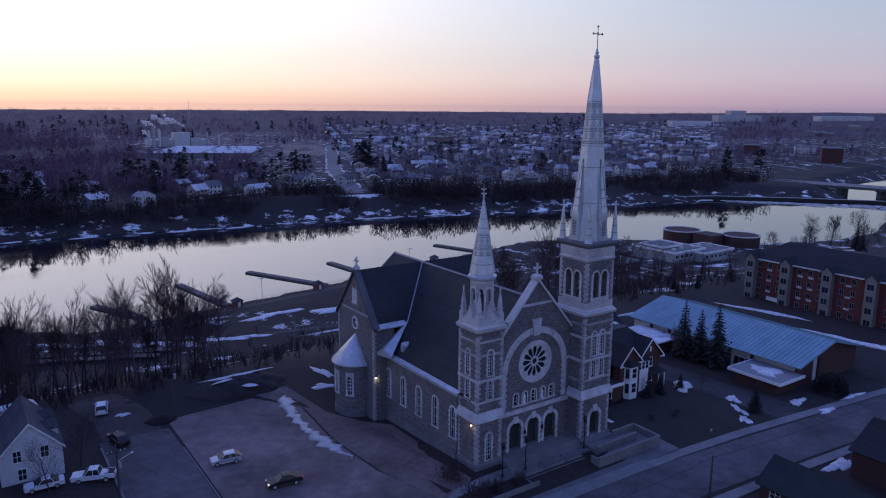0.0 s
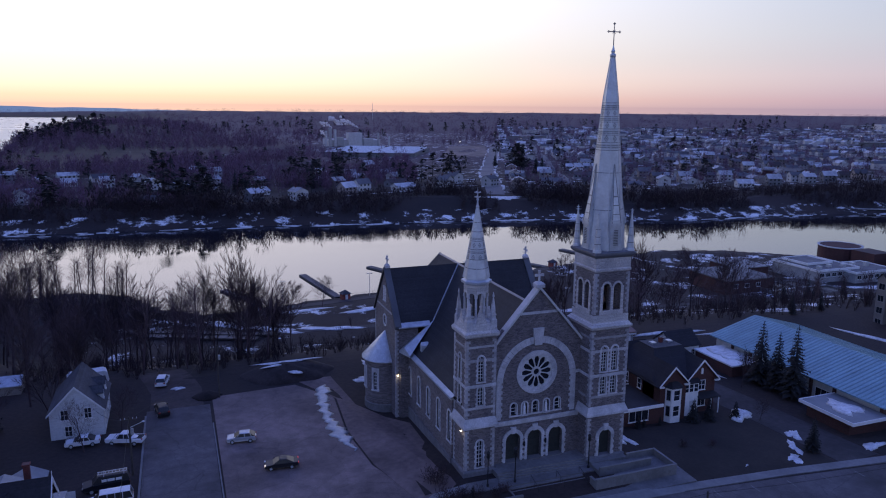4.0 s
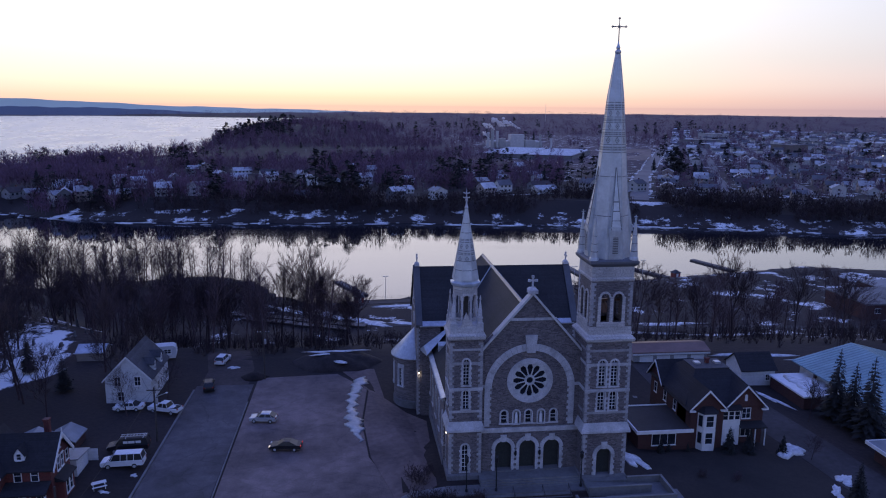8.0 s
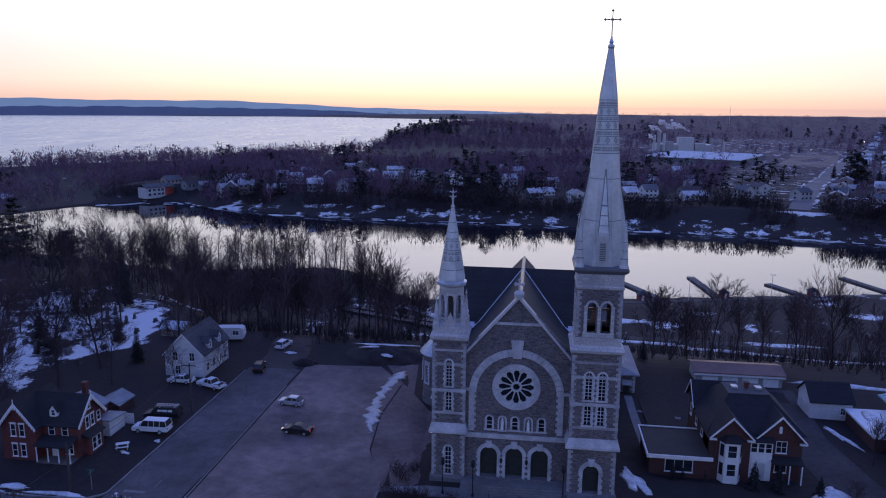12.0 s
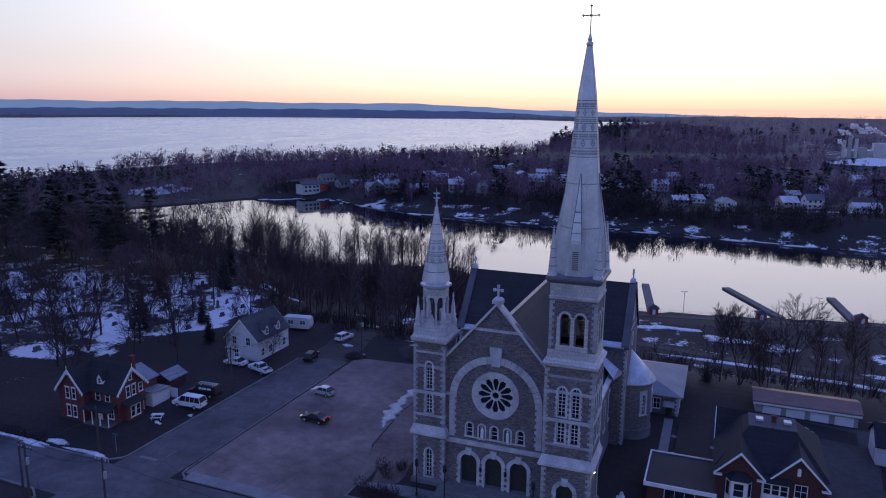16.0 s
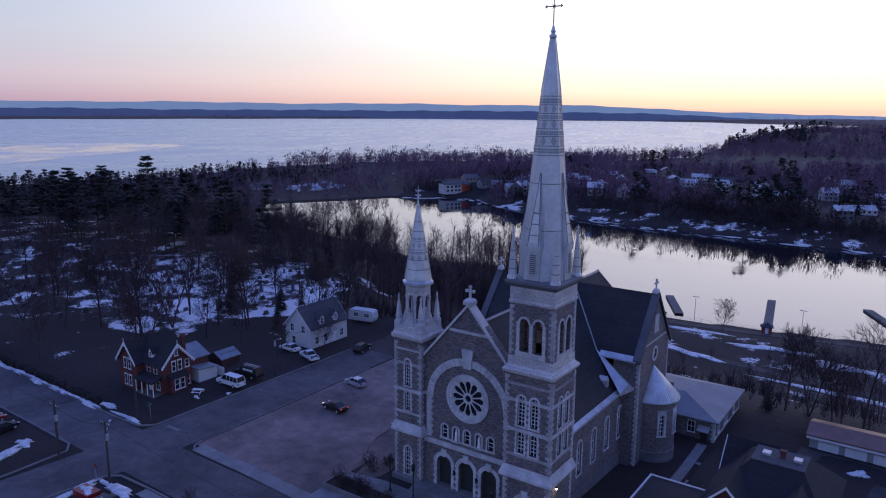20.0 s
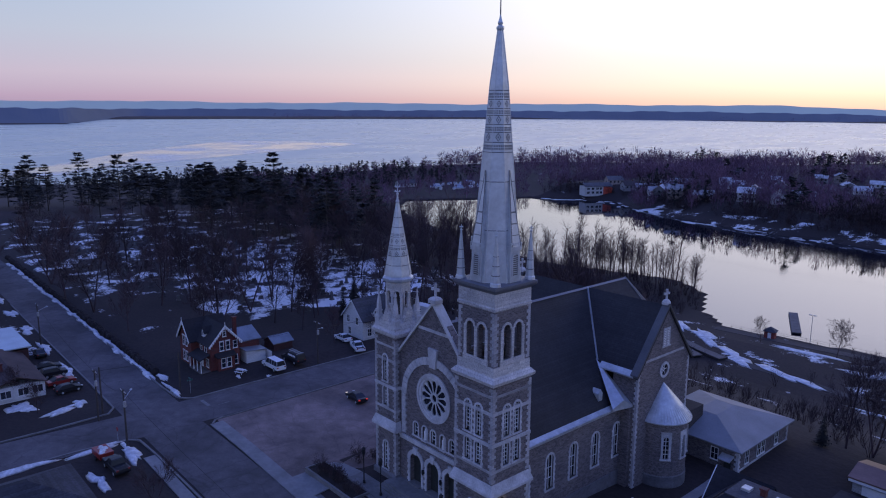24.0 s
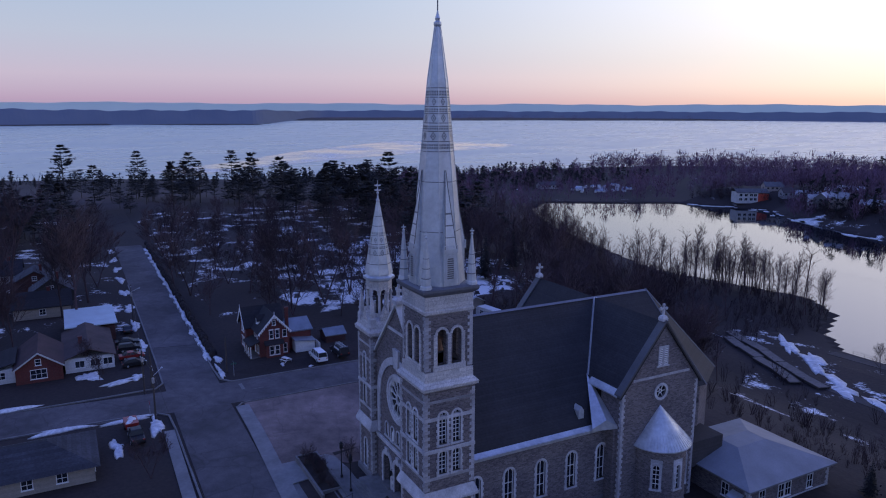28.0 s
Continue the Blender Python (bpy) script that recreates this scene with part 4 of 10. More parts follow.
# rose window
g = Geo()
g.slab("y", -0.16, 0.1, arc(0, RC, 3.12, 0, 2 * math.pi, 48) + arc(0, RC, 2.75, 2 * math.pi, 0, 48))
g.slab("y", -0.08, 0.12, arc(0, RC, 2.76, 0, 2 * math.pi, 48) + arc(0, RC, 2.36, 2 * math.pi, 0, 48))
rose = part("rose_window", g, TRIMSTONE, front, "round rose window with twelve petals")
g = Geo()
for i in range(12):
    a = math.pi * i / 6 + math.pi / 12
    ca, sa = math.cos(a), math.sin(a)
    g.tube((0.62 * ca, 0.12, RC + 0.62 * sa), (1.75 * ca, 0.12, RC + 1.75 * sa), 0.085, 0.10, 6)
    # round petal heads: a pointed block between neighbours
    g.slab("y", 0.02, 0.22, [(r * math.cos(b2), RC + r * math.sin(b2)) for r, b2 in ((1.66, a), (1.95, a + 0.075), (2.4, a + 0.19), (2.4, a - 0.19), (1.95, a - 0.075))])
g.slab("y", 0.02, 0.22, arc(0, RC, 0.72, 0, 2 * math.pi, 24) + arc(0, RC, 0.44, 2 * math.pi, 0, 24))
g.slab("y", 0.0, 0.24, arc(0, RC, 2.42, 0, 2 * math.pi, 40) + arc(0, RC, 2.26, 2 * math.pi, 0, 40))
part("rose_tracery", g, OFFWHITE, rose)
part("pane", Geo().slab("y", 0.3, 0.34, arc(0, RC, 2.45, 0, 2 * math.pi, 40)[:-1]), GLASS, rose)

# great arch round the rose, in dressed voussoirs
n = 23
for i in range(n):
    a0, a1 = math.pi * i / n + 0.004, math.pi * (i + 1) / n - 0.004
    g = Geo().slab("y", -0.14, 0.05, [(r * math.cos(a), 13.25 + r * math.sin(a)) for r, a in ((6.15, a0), (6.15, a1), (5.2, a1), (5.2, a0))])
    part("voussoir", g, TRIMSTONE, front)
for s in (-1, 1):
    z = 7.9
    k = 0
    while z < 13.1:
        wdt = 0.95 if k % 2 else 0.75
        x = sorted((s * 6.15, s * (6.15 - wdt)))
        part("jamb_stone", Geo().box(x[0], x[1], -0.14, 0.05, z + 0.01, min(z + 0.42, 13.24) - 0.01), TRIMSTONE, front)
        z += 0.42
        k += 1
part("keystone", Geo().slab("y", -0.32, 0.05, [(-0.55, 18.2), (0.55, 18.2), (0.82, 20.6), (-0.82, 20.6)]), TRIMSTONE, front)

# bands, dentils and gable coping
for x0, x1, y, z0, z1 in ((FX0, FX1, -0.22, 7.3, 7.62), (FX0, FX1, -0.12, 6.95, 7.3), (-4.1, 4.1, -0.10, 8.05, 8.22), (-3.3, 3.3, -0.09, 22.6, 22.95), (FX0, -6.1, -0.08, 13.4, 13.8), (6.1, FX1, -0.08, 13.4, 13.8)):
    part("string_course", Geo().box(x0, x1, y, 0.08, z0, z1), TRIMSTONE, front)
g = Geo()
for s in (-1, 1):
    g.slab("y", -0.32, 1.0, [(s * 0.0, 26.5), (s * 6.9, 18.6), (s * 6.9, 18.18), (s * 0.0, 26.08)])
part("gable_coping", g, OFFWHITE, front, "pale stone gable coping")
g = Geo()
g.square(0, 0.2, [(0.62, 26.3), (0.62, 26.75), (0.4, 27.0), (0.28, 27.05)])
small_cross(g, 0, 0.2, 27.0, 1.45)
part("gable_cross", g, TRIMSTONE, front, "pale stone gable cross")

for uc, h, zb, zs in lights:
    round_window(front, "y", 0.0, -1, uc, h, zb, zs, bars=(1, 3), trim=0.2, blocks=False)
for uc, h, zb, zs in niches:
    g = Geo().slab("y", -0.05, 0.07, [(uc - h - 0.2, zb)] + arc(uc, zs, h + 0.2) + [(uc + h + 0.2, zb), (uc + h, zb)] + arc(uc, zs, h, 0, math.pi) + [(uc - h, zb)])
    g.slab("y", 0.5, 0.55, [(uc - h, zb)] + arc(uc, zs, h) + [(uc + h, zb)])
    g.box(uc - 0.5, uc + 0.5, -0.2, 0.5, zb - 0.18, zb)
    part("niche", g, TRIMSTONE, front)
    st = Geo().lathe(uc, 0.15, [(0.24, zb), (0.26, zb + 0.1), (0.2, zb + 0.7), (0.23, zb + 1.0), (0.19, zb + 1.18), (0.07, zb + 1.26), (0.11, zb + 1.36), (0.11, zb + 1.48), (0.02, zb + 1.58)], 10)
    solid("statue", st, WHITE, "white robed statue standing in a wall niche", "statue", "front niches", smooth=True)

# doors with arched surrounds
for uc, h, zb, zs in doors + [(9.75, 1.0, 1.4, 4.45)]:
    y = 0.0 if uc < 6 else -2.75
    g = Geo()
    g.slab("y", y - 0.24, y + 0.04, [(uc - 0.26, zs + h - 0.1), (uc + 0.26, zs + h - 0.1), (uc + 0.42, zs + h + 0.85), (uc - 0.42, zs + h + 0.85)])
    dw = part("doorway", g, TRIMSTONE, church, "arched doorway of dressed stone")
    for i in range(11):
        a0, a1 = math.pi * i / 11 + 0.01, math.pi * (i + 1) / 11 - 0.01
        part("voussoir", Geo().slab("y", y - 0.16, y + 0.04, [(uc + r * math.cos(a), zs + r * math.sin(a)) for r, a in ((h + 0.52, a0), (h + 0.52, a1), (h, a1), (h, a0))]), TRIMSTONE, dw)
    for s in (-1, 1):
        z, kk = 1.2, 0
        while z < zs - 0.1:
            wdt = 0.52 if kk % 2 else 0.36
            x = sorted((uc + s * h, uc + s * (h + wdt)))
            part("jamb_stone", Geo().box(x[0], x[1], y - 0.14, y + 0.04, z + 0.01, min(z + 0.4, zs) - 0.01), TRIMSTONE, dw)
            z += 0.4
            kk += 1
    for s in (-1, 1):
        leaf = Geo()
        leaf.slab("y", y + 0.62, y + 0.70, [(uc, zb - 0.3), (uc + s * h, zb - 0.3), (uc + s * h, 4.0), (uc, 4.0)])
        for z0, z1 in ((1.6, 2.2), (2.3, 3.0), (3.1, 3.85)):
            e = sorted((uc + s * 0.14, uc + s * (h - 0.14)))
            leaf.slab("y", y + 0.59, y + 0.64, [(e[0], z0), (e[1], z0), (e[1], z1), (e[0], z1)])
        part("door_leaf", leaf, DOORWOOD, dw, "dark panelled wooden door leaf")
    g = Geo().slab("y", y + 0.60, y + 0.68, [(uc - h, 4.0)] + arc(uc, zs, h) + [(uc + h, 4.0)])
    part("fanlight", g, DOORWOOD, dw)
# wall lanterns between the doors
for x in (-1.72, 1.62):
    g = Geo().lathe(x, -0.3, [(0.03, 4.3), (0.16, 4.2), (0.16, 3.7), (0.05, 3.5)], 6)
    g.tube((x, 0, 4.4), (x, -0.3, 4.4), 0.03)
    part("wall_lantern", g, IRON, front)


# ---- towers
def tower(cx, cy, h, ledge, windows, low, body_parent):
    """A square tower shaft with quoins, bands and lights up to its upper ledge. h: half width; windows: offsets of the lights on each face."""
    shell = []
    rows_z = [(-0.5, 7.9, low), (7.9, 13.4, [(o, w_, 10.85, 13.0) for o, w_ in windows]), (13.4, ledge, [(o, w_, 14.2, 17.3) for o, w_ in windows])]
    g = Geo()
    for sgn in (-1, 1):
        for z0, z1, ops in rows_z:
            f = [(cx + o, w_, zb, zs) for o, w_, zb, zs in ops] if z0 > 0 or sgn < 0 else []
            wall_row(g, "y", cy + sgn * h, cy + sgn * (h - 0.7), cx - h, cx + h, z0, z1, f if sgn < 0 else [])
            sd = [(cy + o, w_, zb, zs) for o, w_, zb, zs in ops] if z0 > 0 else []
            outer = (cx < 0) == (sgn < 0)
            wall_row(g, "x", cx + sgn * h, cx + sgn * (h - 0.7), cy - h + 0.7, cy + h - 0.7, z0, z1, sd if outer else [])
    shaft = part("tower_shaft", g, STONE, church, "square stone tower shaft")
    out = -1 if cx < 0 else 1
    for o, w_ in windows:
        for face_axis, fc, sg, mid in (("y", cy - h, -1, cx), ("x", cx + out * h, out, cy)):
            round_window(shaft, face_axis, fc, sg, mid + o, w_, 14.2, 17.3, bars=(2, 7), trim=0.22)
            round_window(shaft, face_axis, fc, sg, mid + o, w_, 10.85, 13.0, bars=(2, 5), trim=0.22)
    g = Geo()
    for sx in (-1, 1):
        for sy in (-1, 1):
            quoins(g, cx + sx * h, cy + sy * h, -sx, -sy, 1.6, 7.5, single=sy < 0)
            quoins(g, cx + sx * h, cy + sy * h, -sx, -sy, 9.2, ledge - 0.3, single=sy < 0)
    tagged(part("quoin_course", g, QUOINSTONE, church), kind="stuff")
    g = Geo()
    g.square(cx, cy, [(h + 0.30, -0.5), (h + 0.30, 1.35), (h + 0.18, 1.55), (h + 0.01, 1.6)])
    part("plinth", g, PLINTH, church)
    g = Geo()
    g.square(cx, cy, [(h + 0.02, 7.5), (h + 0.42, 7.7), (h + 0.42, 8.0), (h + 0.05, 9.0), (h + 0.03, 9.05)])
    part("lower_ledge", g, TRIMSTONE, church, "sloped pale stone ledge")
    g = Geo()
    g.square(cx, cy, [(h + 0.02, 13.35), (h + 0.10, 13.4), (h + 0.10, 13.75), (h + 0.02, 13.8)])
    part("string_course", g, TRIMSTONE, church)
    for za, zb in ((16.95, 17.35), (10.3, 10.65), (18.9, 19.2)):
        part("string_course", Geo().square(cx, cy, [(h + 0.02, za), (h + 0.05, za + 0.02), (h + 0.05, zb - 0.02), (h + 0.02, zb)]), QUOINSTONE, church)
    return shaft


# small tower
SX, SY, SH = -8.75, 1.4, 2.15
sm = tower(SX, SY, SH, 20.4, [(0.0, 0.42)], [(0.0, 0.44, 1.9, 5.3)], church)
round_window(sm, "y", SY - SH, -1, SX, 0.44, 1.9, 5.3, bars=(2, 6))
g = Geo().square(SX, SY, [(SH + 0.02, 20.3), (SH + 0.28, 20.5), (SH + 0.36, 20.95), (SH + 0.1, 21.25), (SH - 0.1, 22.1), (SH - 0.4, 22.4), (1.55, 22.5)])
part("upper_ledge", g, ASHLAR, church, "pale stone lantern base")
# corner pinnacles and gablets
for dx in (-1, 1):
    for dy in (-1, 1):
        g = Geo()
        x, y = SX + dx * 1.75, SY + dy * 1.75
        g.square(x, y, [(0.42, 21.3), (0.42, 22.6), (0.30, 22.8), (0.26, 23.2), (0.20, 24.4), (0.06, 25.6), (0.12, 25.75), (0.02, 26.3)])
        g.square(x, y, [(0.34, 23.2), (0.34, 23.35)])
        part("pinnacle", g, TRIMSTONE, church)
for ax, sg in (("y", -1), ("y", 1), ("x", -1), ("x", 1)):
    g = Geo()
    c0, c1 = (SX, SY) if ax == "y" else (SY, SX)
    g.slab(ax, c1 + sg * 1.3, c1 + sg * 2.05, [(c0 - 0.95, 21.9), (c0 + 0.95, 21.9), (c0, 23.9)])
    part("gablet", g, ASHLAR, church)
for i in range(8):
    a = math.pi / 8 + i * math.pi / 4
    g = Geo().lathe(SX + 1.5 * math.cos(a), SY + 1.5 * math.sin(a), [(0.24, 22.4), (0.24, 22.7), (0.16, 22.8), (0.16, 25.4), (0.24, 25.55), (0.24, 25.8)], 6)
    part("lantern_column", g, TRIMSTONE, church)
for i in range(8):
    a = i * math.pi / 4
    m4 = Matrix.Translation((SX + 1.38 * math.cos(a), SY + 1.38 * math.sin(a), 0)) @ Matrix.Rotation(a, 4, "Z")
    q = Geo()
    q.slab("x", -0.16, 0.14, [(-0.62, 27.3), (-0.62, 25.7), (-0.40, 25.7)] + arc(0, 25.75, 0.40) + [(0.40, 25.7), (0.62, 25.7), (0.62, 27.3)])
    q.slab("x", -0.05, 0.1, [(-0.4, 22.5), (0.4, 22.5), (0.4, 23.1), (-0.4, 23.1)])
    q.moved(m4)
    part("lantern_arch", q, ASHLAR, church)
part("lantern_core", Geo().lathe(SX, SY, [(0.45, 22.3), (0.45, 27.3)], 8), DARKWOOD, church)
g = Geo().lathe(SX, SY, [(1.62, 27.2), (2.02, 27.45), (2.05, 27.75), (1.7, 27.95), (1.55, 28.2)], 8, math.pi / 8)
part("lantern_cornice", g, SPIRE, church)


def spire(cx, cy, r0, z0, r1, z1, bands, seams, motifs, bend=()):
    """An octagonal sheet-metal spire with ribs at its arrises, seams, darker relief bands and diamond motifs."""
    prof = [(r0, z0)] + list(bend) + [(r1, z1)]
    g = Geo().lathe(cx, cy, prof, 8, math.pi / 8)
    sp = part("spire", g, SPIRE, church, "octagonal silver sheet-metal spire")
    at_z = lambda z: float(np.interp(z, [q[1] for q in prof], [q[0] for q in prof]))
    ribs = Geo()
    for i in range(8):
        a = math.pi / 8 + i * math.pi / 4
        for (ra, za), (rb, zb) in zip(prof[:-1], prof[1:]):
            ribs.tube((cx + ra * math.cos(a), cy + ra * math.sin(a), za), (cx + rb * math.cos(a), cy + rb * math.sin(a), zb), 0.055, 0.045, 5)
    part("spire_rib", ribs, SPIRE, sp)
    for z in seams:
        s_g = Geo()
        s_g.lathe(cx, cy, [(at_z(z) + 0.012, z), (at_z(z) + 0.045, z + 0.04), (at_z(z + 0.08) + 0.012, z + 0.08)], 8, math.pi / 8)
        part("spire_seam", s_g, SPIRE_DARK, sp)
    for z, hgt in bands:
        bg_ = Geo()
        for i in range(8):
            a = i * math.pi / 4
            wd = at_z(z) * math.tan(math.pi / 8) * 0.92
            ra, rb = at_z(z) * math.cos(math.pi / 8) + 0.02, at_z(z + hgt) * math.cos(math.pi / 8) + 0.02
            nn = max(3, int(2 * wd / 0.16))
            for k_ in range(nn):
                u0 = -wd + 2 * wd * k_ / nn
                u1 = u0 + 2 * wd / nn * 0.72
                for zz in (0, 0.5):
                    za, zb = z + hgt * zz, z + hgt * (zz + 0.36)
                    r_a, r_b = ra + (rb - ra) * zz, ra + (rb - ra) * (zz + 0.36)
                    bg_.add([(cx + r * math.cos(a) - u * math.sin(a), cy + r * math.sin(a) + u * math.cos(a), zz_) for r, u, zz_ in ((r_a, u0, za), (r_a, u1, za), (r_b, u1, zb), (r_b, u0, zb))], [(0, 1, 2, 3)])
        part("spire_band", bg_, SPIRE_BAND, sp, "grey lattice relief band")
    mo = Geo()
    for z, s_ in motifs:
        for i in range(8):
            a = i * math.pi / 4
            r_ = at_z(z) * math.cos(math.pi / 8)
            lean = (at_z(z - 0.5) - at_z(z + 0.5)) * math.cos(math.pi / 8)
            p = lambda u, v: (cx + (r_ - lean * v + 0.035) * math.cos(a) - u * math.sin(a), cy + (r_ - lean * v + 0.035) * math.sin(a) + u * math.cos(a), z + v)
            for q in (((0, -s_), (0, -s_ * 0.66), (s_ * 0.42, 0), (s_ * 0.66, 0)), ((s_ * 0.66, 0), (s_ * 0.42, 0), (0, s_ * 0.66), (0, s_)),
                      ((0, s_), (0, s_ * 0.66), (-s_ * 0.42, 0), (-s_ * 0.66, 0)), ((-s_ * 0.66, 0), (-s_ * 0.42, 0), (0, -s_ * 0.66), (0, -s_))):
                mo.add([p(*k_) for k_ in q], [(0, 1, 2, 3)])
            mo.add([p(*k_) for k_ in ((0, -s_ * 0.3), (s_ * 0.2, 0), (0, s_ * 0.3), (-s_ * 0.2, 0))], [(0, 1, 2, 3)])
    if motifs:
        part("diamond_relief", mo, SPIRE_BAND, sp)
    return sp


spire(SX, SY, 1.78, 28.1, 0.15, 37.4, [(31.4, 0.35), (33.2, 0.3)], [29.4, 30.6, 31.9, 33.0, 34.2, 35.4], [(32.5, 0.34), (30.9, 0.4)])
g = Geo().lathe(SX, SY, [(0.12, 37.2), (0.28, 37.45), (0.14, 37.7), (0.09, 38.2), (0.2, 38.4), (0.08, 38.6), (0.05, 39.4)], 8)
for a in range(4):
    ca, sa = math.cos(a * math.pi / 2), math.sin(a * math.pi / 2)
    for z in (38.6, 39.2):
        g.tube((SX, SY, z), (SX + 0.42 * ca, SY + 0.42 * sa, z + 0.18), 0.05, 0.09, 5)
g.tube((SX, SY, 39.3), (SX, SY, 40.0), 0.06, 0.02)
part("spire_finial", g, TRIMSTONE, church, "leafy iron finial")

# main tower
MX, MY, MH = 9.8, 0.2, 2.95
mt = tower(MX, MY, MH, 20.3, [(-0.82, 0.46), (0.82, 0.46)], [(-0.05, 1.0, 1.1, 4.45)], church)
g = Geo().square(MX, MY, [(MH + 0.02, 20.2), (MH + 0.30, 20.40), (MH + 0.36, 20.72), (MH + 0.0, 21.1), (MH - 0.12, 21.2), (MH - 0.14, 22.25), (MH - 0.3, 22.3)])
part("upper_ledge", g, ASHLAR, church, "sloped pale stone ledge")
BH = 2.72
bell = Geo()
bops = [(-0.88, 0.52, 22.9, 26.2), (0.88, 0.52, 22.9, 26.2)]
for sgn in (-1, 1):
    wall_row(bell, "y", MY + sgn * BH, MY + sgn * (BH - 0.6), MX - BH, MX + BH, 22.0, 28.4, [(MX + o, w_, a_, b_) for o, w_, a_, b_ in bops])
    wall_row(bell, "x", MX + sgn * BH, MX + sgn * (BH - 0.6), MY - BH + 0.6, MY + BH - 0.6, 22.0, 28.4, [(MY + o, w_, a_, b_) for o, w_, a_, b_ in bops])
part("belfry_wall", bell, STONE, church, "open belfry with paired arches")
for ax, sg in (("y", -1), ("y", 1), ("x", -1), ("x", 1)):
    g = Geo()
    c0, c1 = (MX, MY) if ax == "y" else (MY, MX)
    fc = c1 + sg * BH
    for o, w_, a_, b_ in bops:
        g.slab(ax, fc - sg * 0.05, fc + sg * 0.09, [(c0 + o - w_ - 0.26, b_)] + arc(c0 + o, b_, w_ + 0.26) + [(c0 + o + w_ + 0.26, b_), (c0 + o + w_, b_)] + arc(c0 + o, b_, w_, 0, math.pi) + [(c0 + o - w_, b_)])
    for u in (-1.62, 0, 1.62):
        g.slab(ax, fc - sg * 0.3, fc + sg * 0.12, [(c0 + u - 0.2, 22.6), (c0 + u + 0.2, 22.6), (c0 + u + 0.2, 26.25), (c0 + u - 0.2, 26.25)])
    g.slab(ax, fc - sg * 0.3, fc + sg * 0.16, [(c0 - 1.9, 22.3), (c0 + 1.9, 22.3), (c0 + 1.9, 22.9), (c0 - 1.9, 22.9)])
    part("belfry_arch", g, ASHLAR, church)
part("belfry_floor", Geo().box(MX - BH + 0.6, MX + BH - 0.6, MY - BH + 0.6, MY + BH - 0.6, 22.0, 22.3), TIMBER, church)
g = Geo()
for sx in (-1, 1):
    for sy in (-1, 1):
        quoins(g, MX + sx * BH, MY + sy * BH, -sx, -sy, 22.4, 28.3, single=sy < 0)
tagged(part("quoin_course", g, QUOINSTONE, church), kind="stuff")
g = Geo().lathe(MX - 0.2, MY, [(0.78, 23.6), (0.7, 23.9), (0.52, 24.6), (0.42, 24.9), (0.1, 25.0)], 14)
g.box(MX - 2.1, MX + 2.1, MY - 0.12, MY + 0.12, 25.0, 25.3)
part("bell", g, COPPER, church, "bronze bell on a beam")
g = Geo().square(MX, MY, [(BH + 0.02, 28.3), (BH + 0.14, 28.45), (BH + 0.14, 28.7), (BH + 0.05, 28.8), (BH + 0.05, 30.3)])
part("belfry_parapet", g, ASHLAR, church, "pale ashlar band below the cornice")
g = Geo().square(MX, MY, [(BH + 0.05, 30.25), (BH + 0.42, 30.55), (BH + 0.52, 30.75), (BH + 0.52, 31.0), (BH + 0.2, 31.15), (BH - 0.2, 31.2)])
part("belfry_cornice", g, SPIRE_DARK, church, "grey metal cornice")
S0 = 2.92
at_r = lambda z: float(np.interp(z, [31.1, 51.4, 57.0], [S0, 1.03, 0.26]))
spire(MX, MY, S0, 31.1, 0.26, 57.0, [(44.9, 0.55), (46.8, 0.45), (48.5, 0.4), (50.1, 0.55)], [36.6, 41.6, 44.6, 45.6, 46.6, 47.4, 48.3, 49.0, 49.9, 50.8], [(46.15, 0.46), (47.9, 0.42), (49.5, 0.37)], [(1.03, 51.4)])
# corner pinnacles
for dx in (-1, 1):
    for dy in (-1, 1):
        g = Geo()
        x, y = MX + dx * 2.62, MY + dy * 2.62
        g.lathe(x, y, [(0.62, 31.1), (0.58, 31.4), (0.50, 31.5), (0.30, 34.2), (0.10, 36.2), (0.16, 36.35), (0.05, 36.5), (0.05, 36.9)], 8, math.pi / 8)
        g.tube((x - 0.25, y, 36.65), (x + 0.25, y, 36.65), 0.05)
        g.tube((x, y - 0.25, 36.65), (x, y + 0.25, 36.65), 0.05)
        pn = part("pinnacle", g, SPIRE, church, "silver metal corner pinnacle")
        for z in (32.2, 33.2, 34.2):
            s_g = Geo()
            rr = 0.50 + (0.10 - 0.50) * (z - 31.5) / 4.7
            s_g.lathe(x, y, [(rr + 0.01, z), (rr + 0.06, z + 0.05), (rr + 0.0, z + 0.1)], 8, math.pi / 8)
            part("pinnacle_band", s_g, SPIRE_DARK, pn)
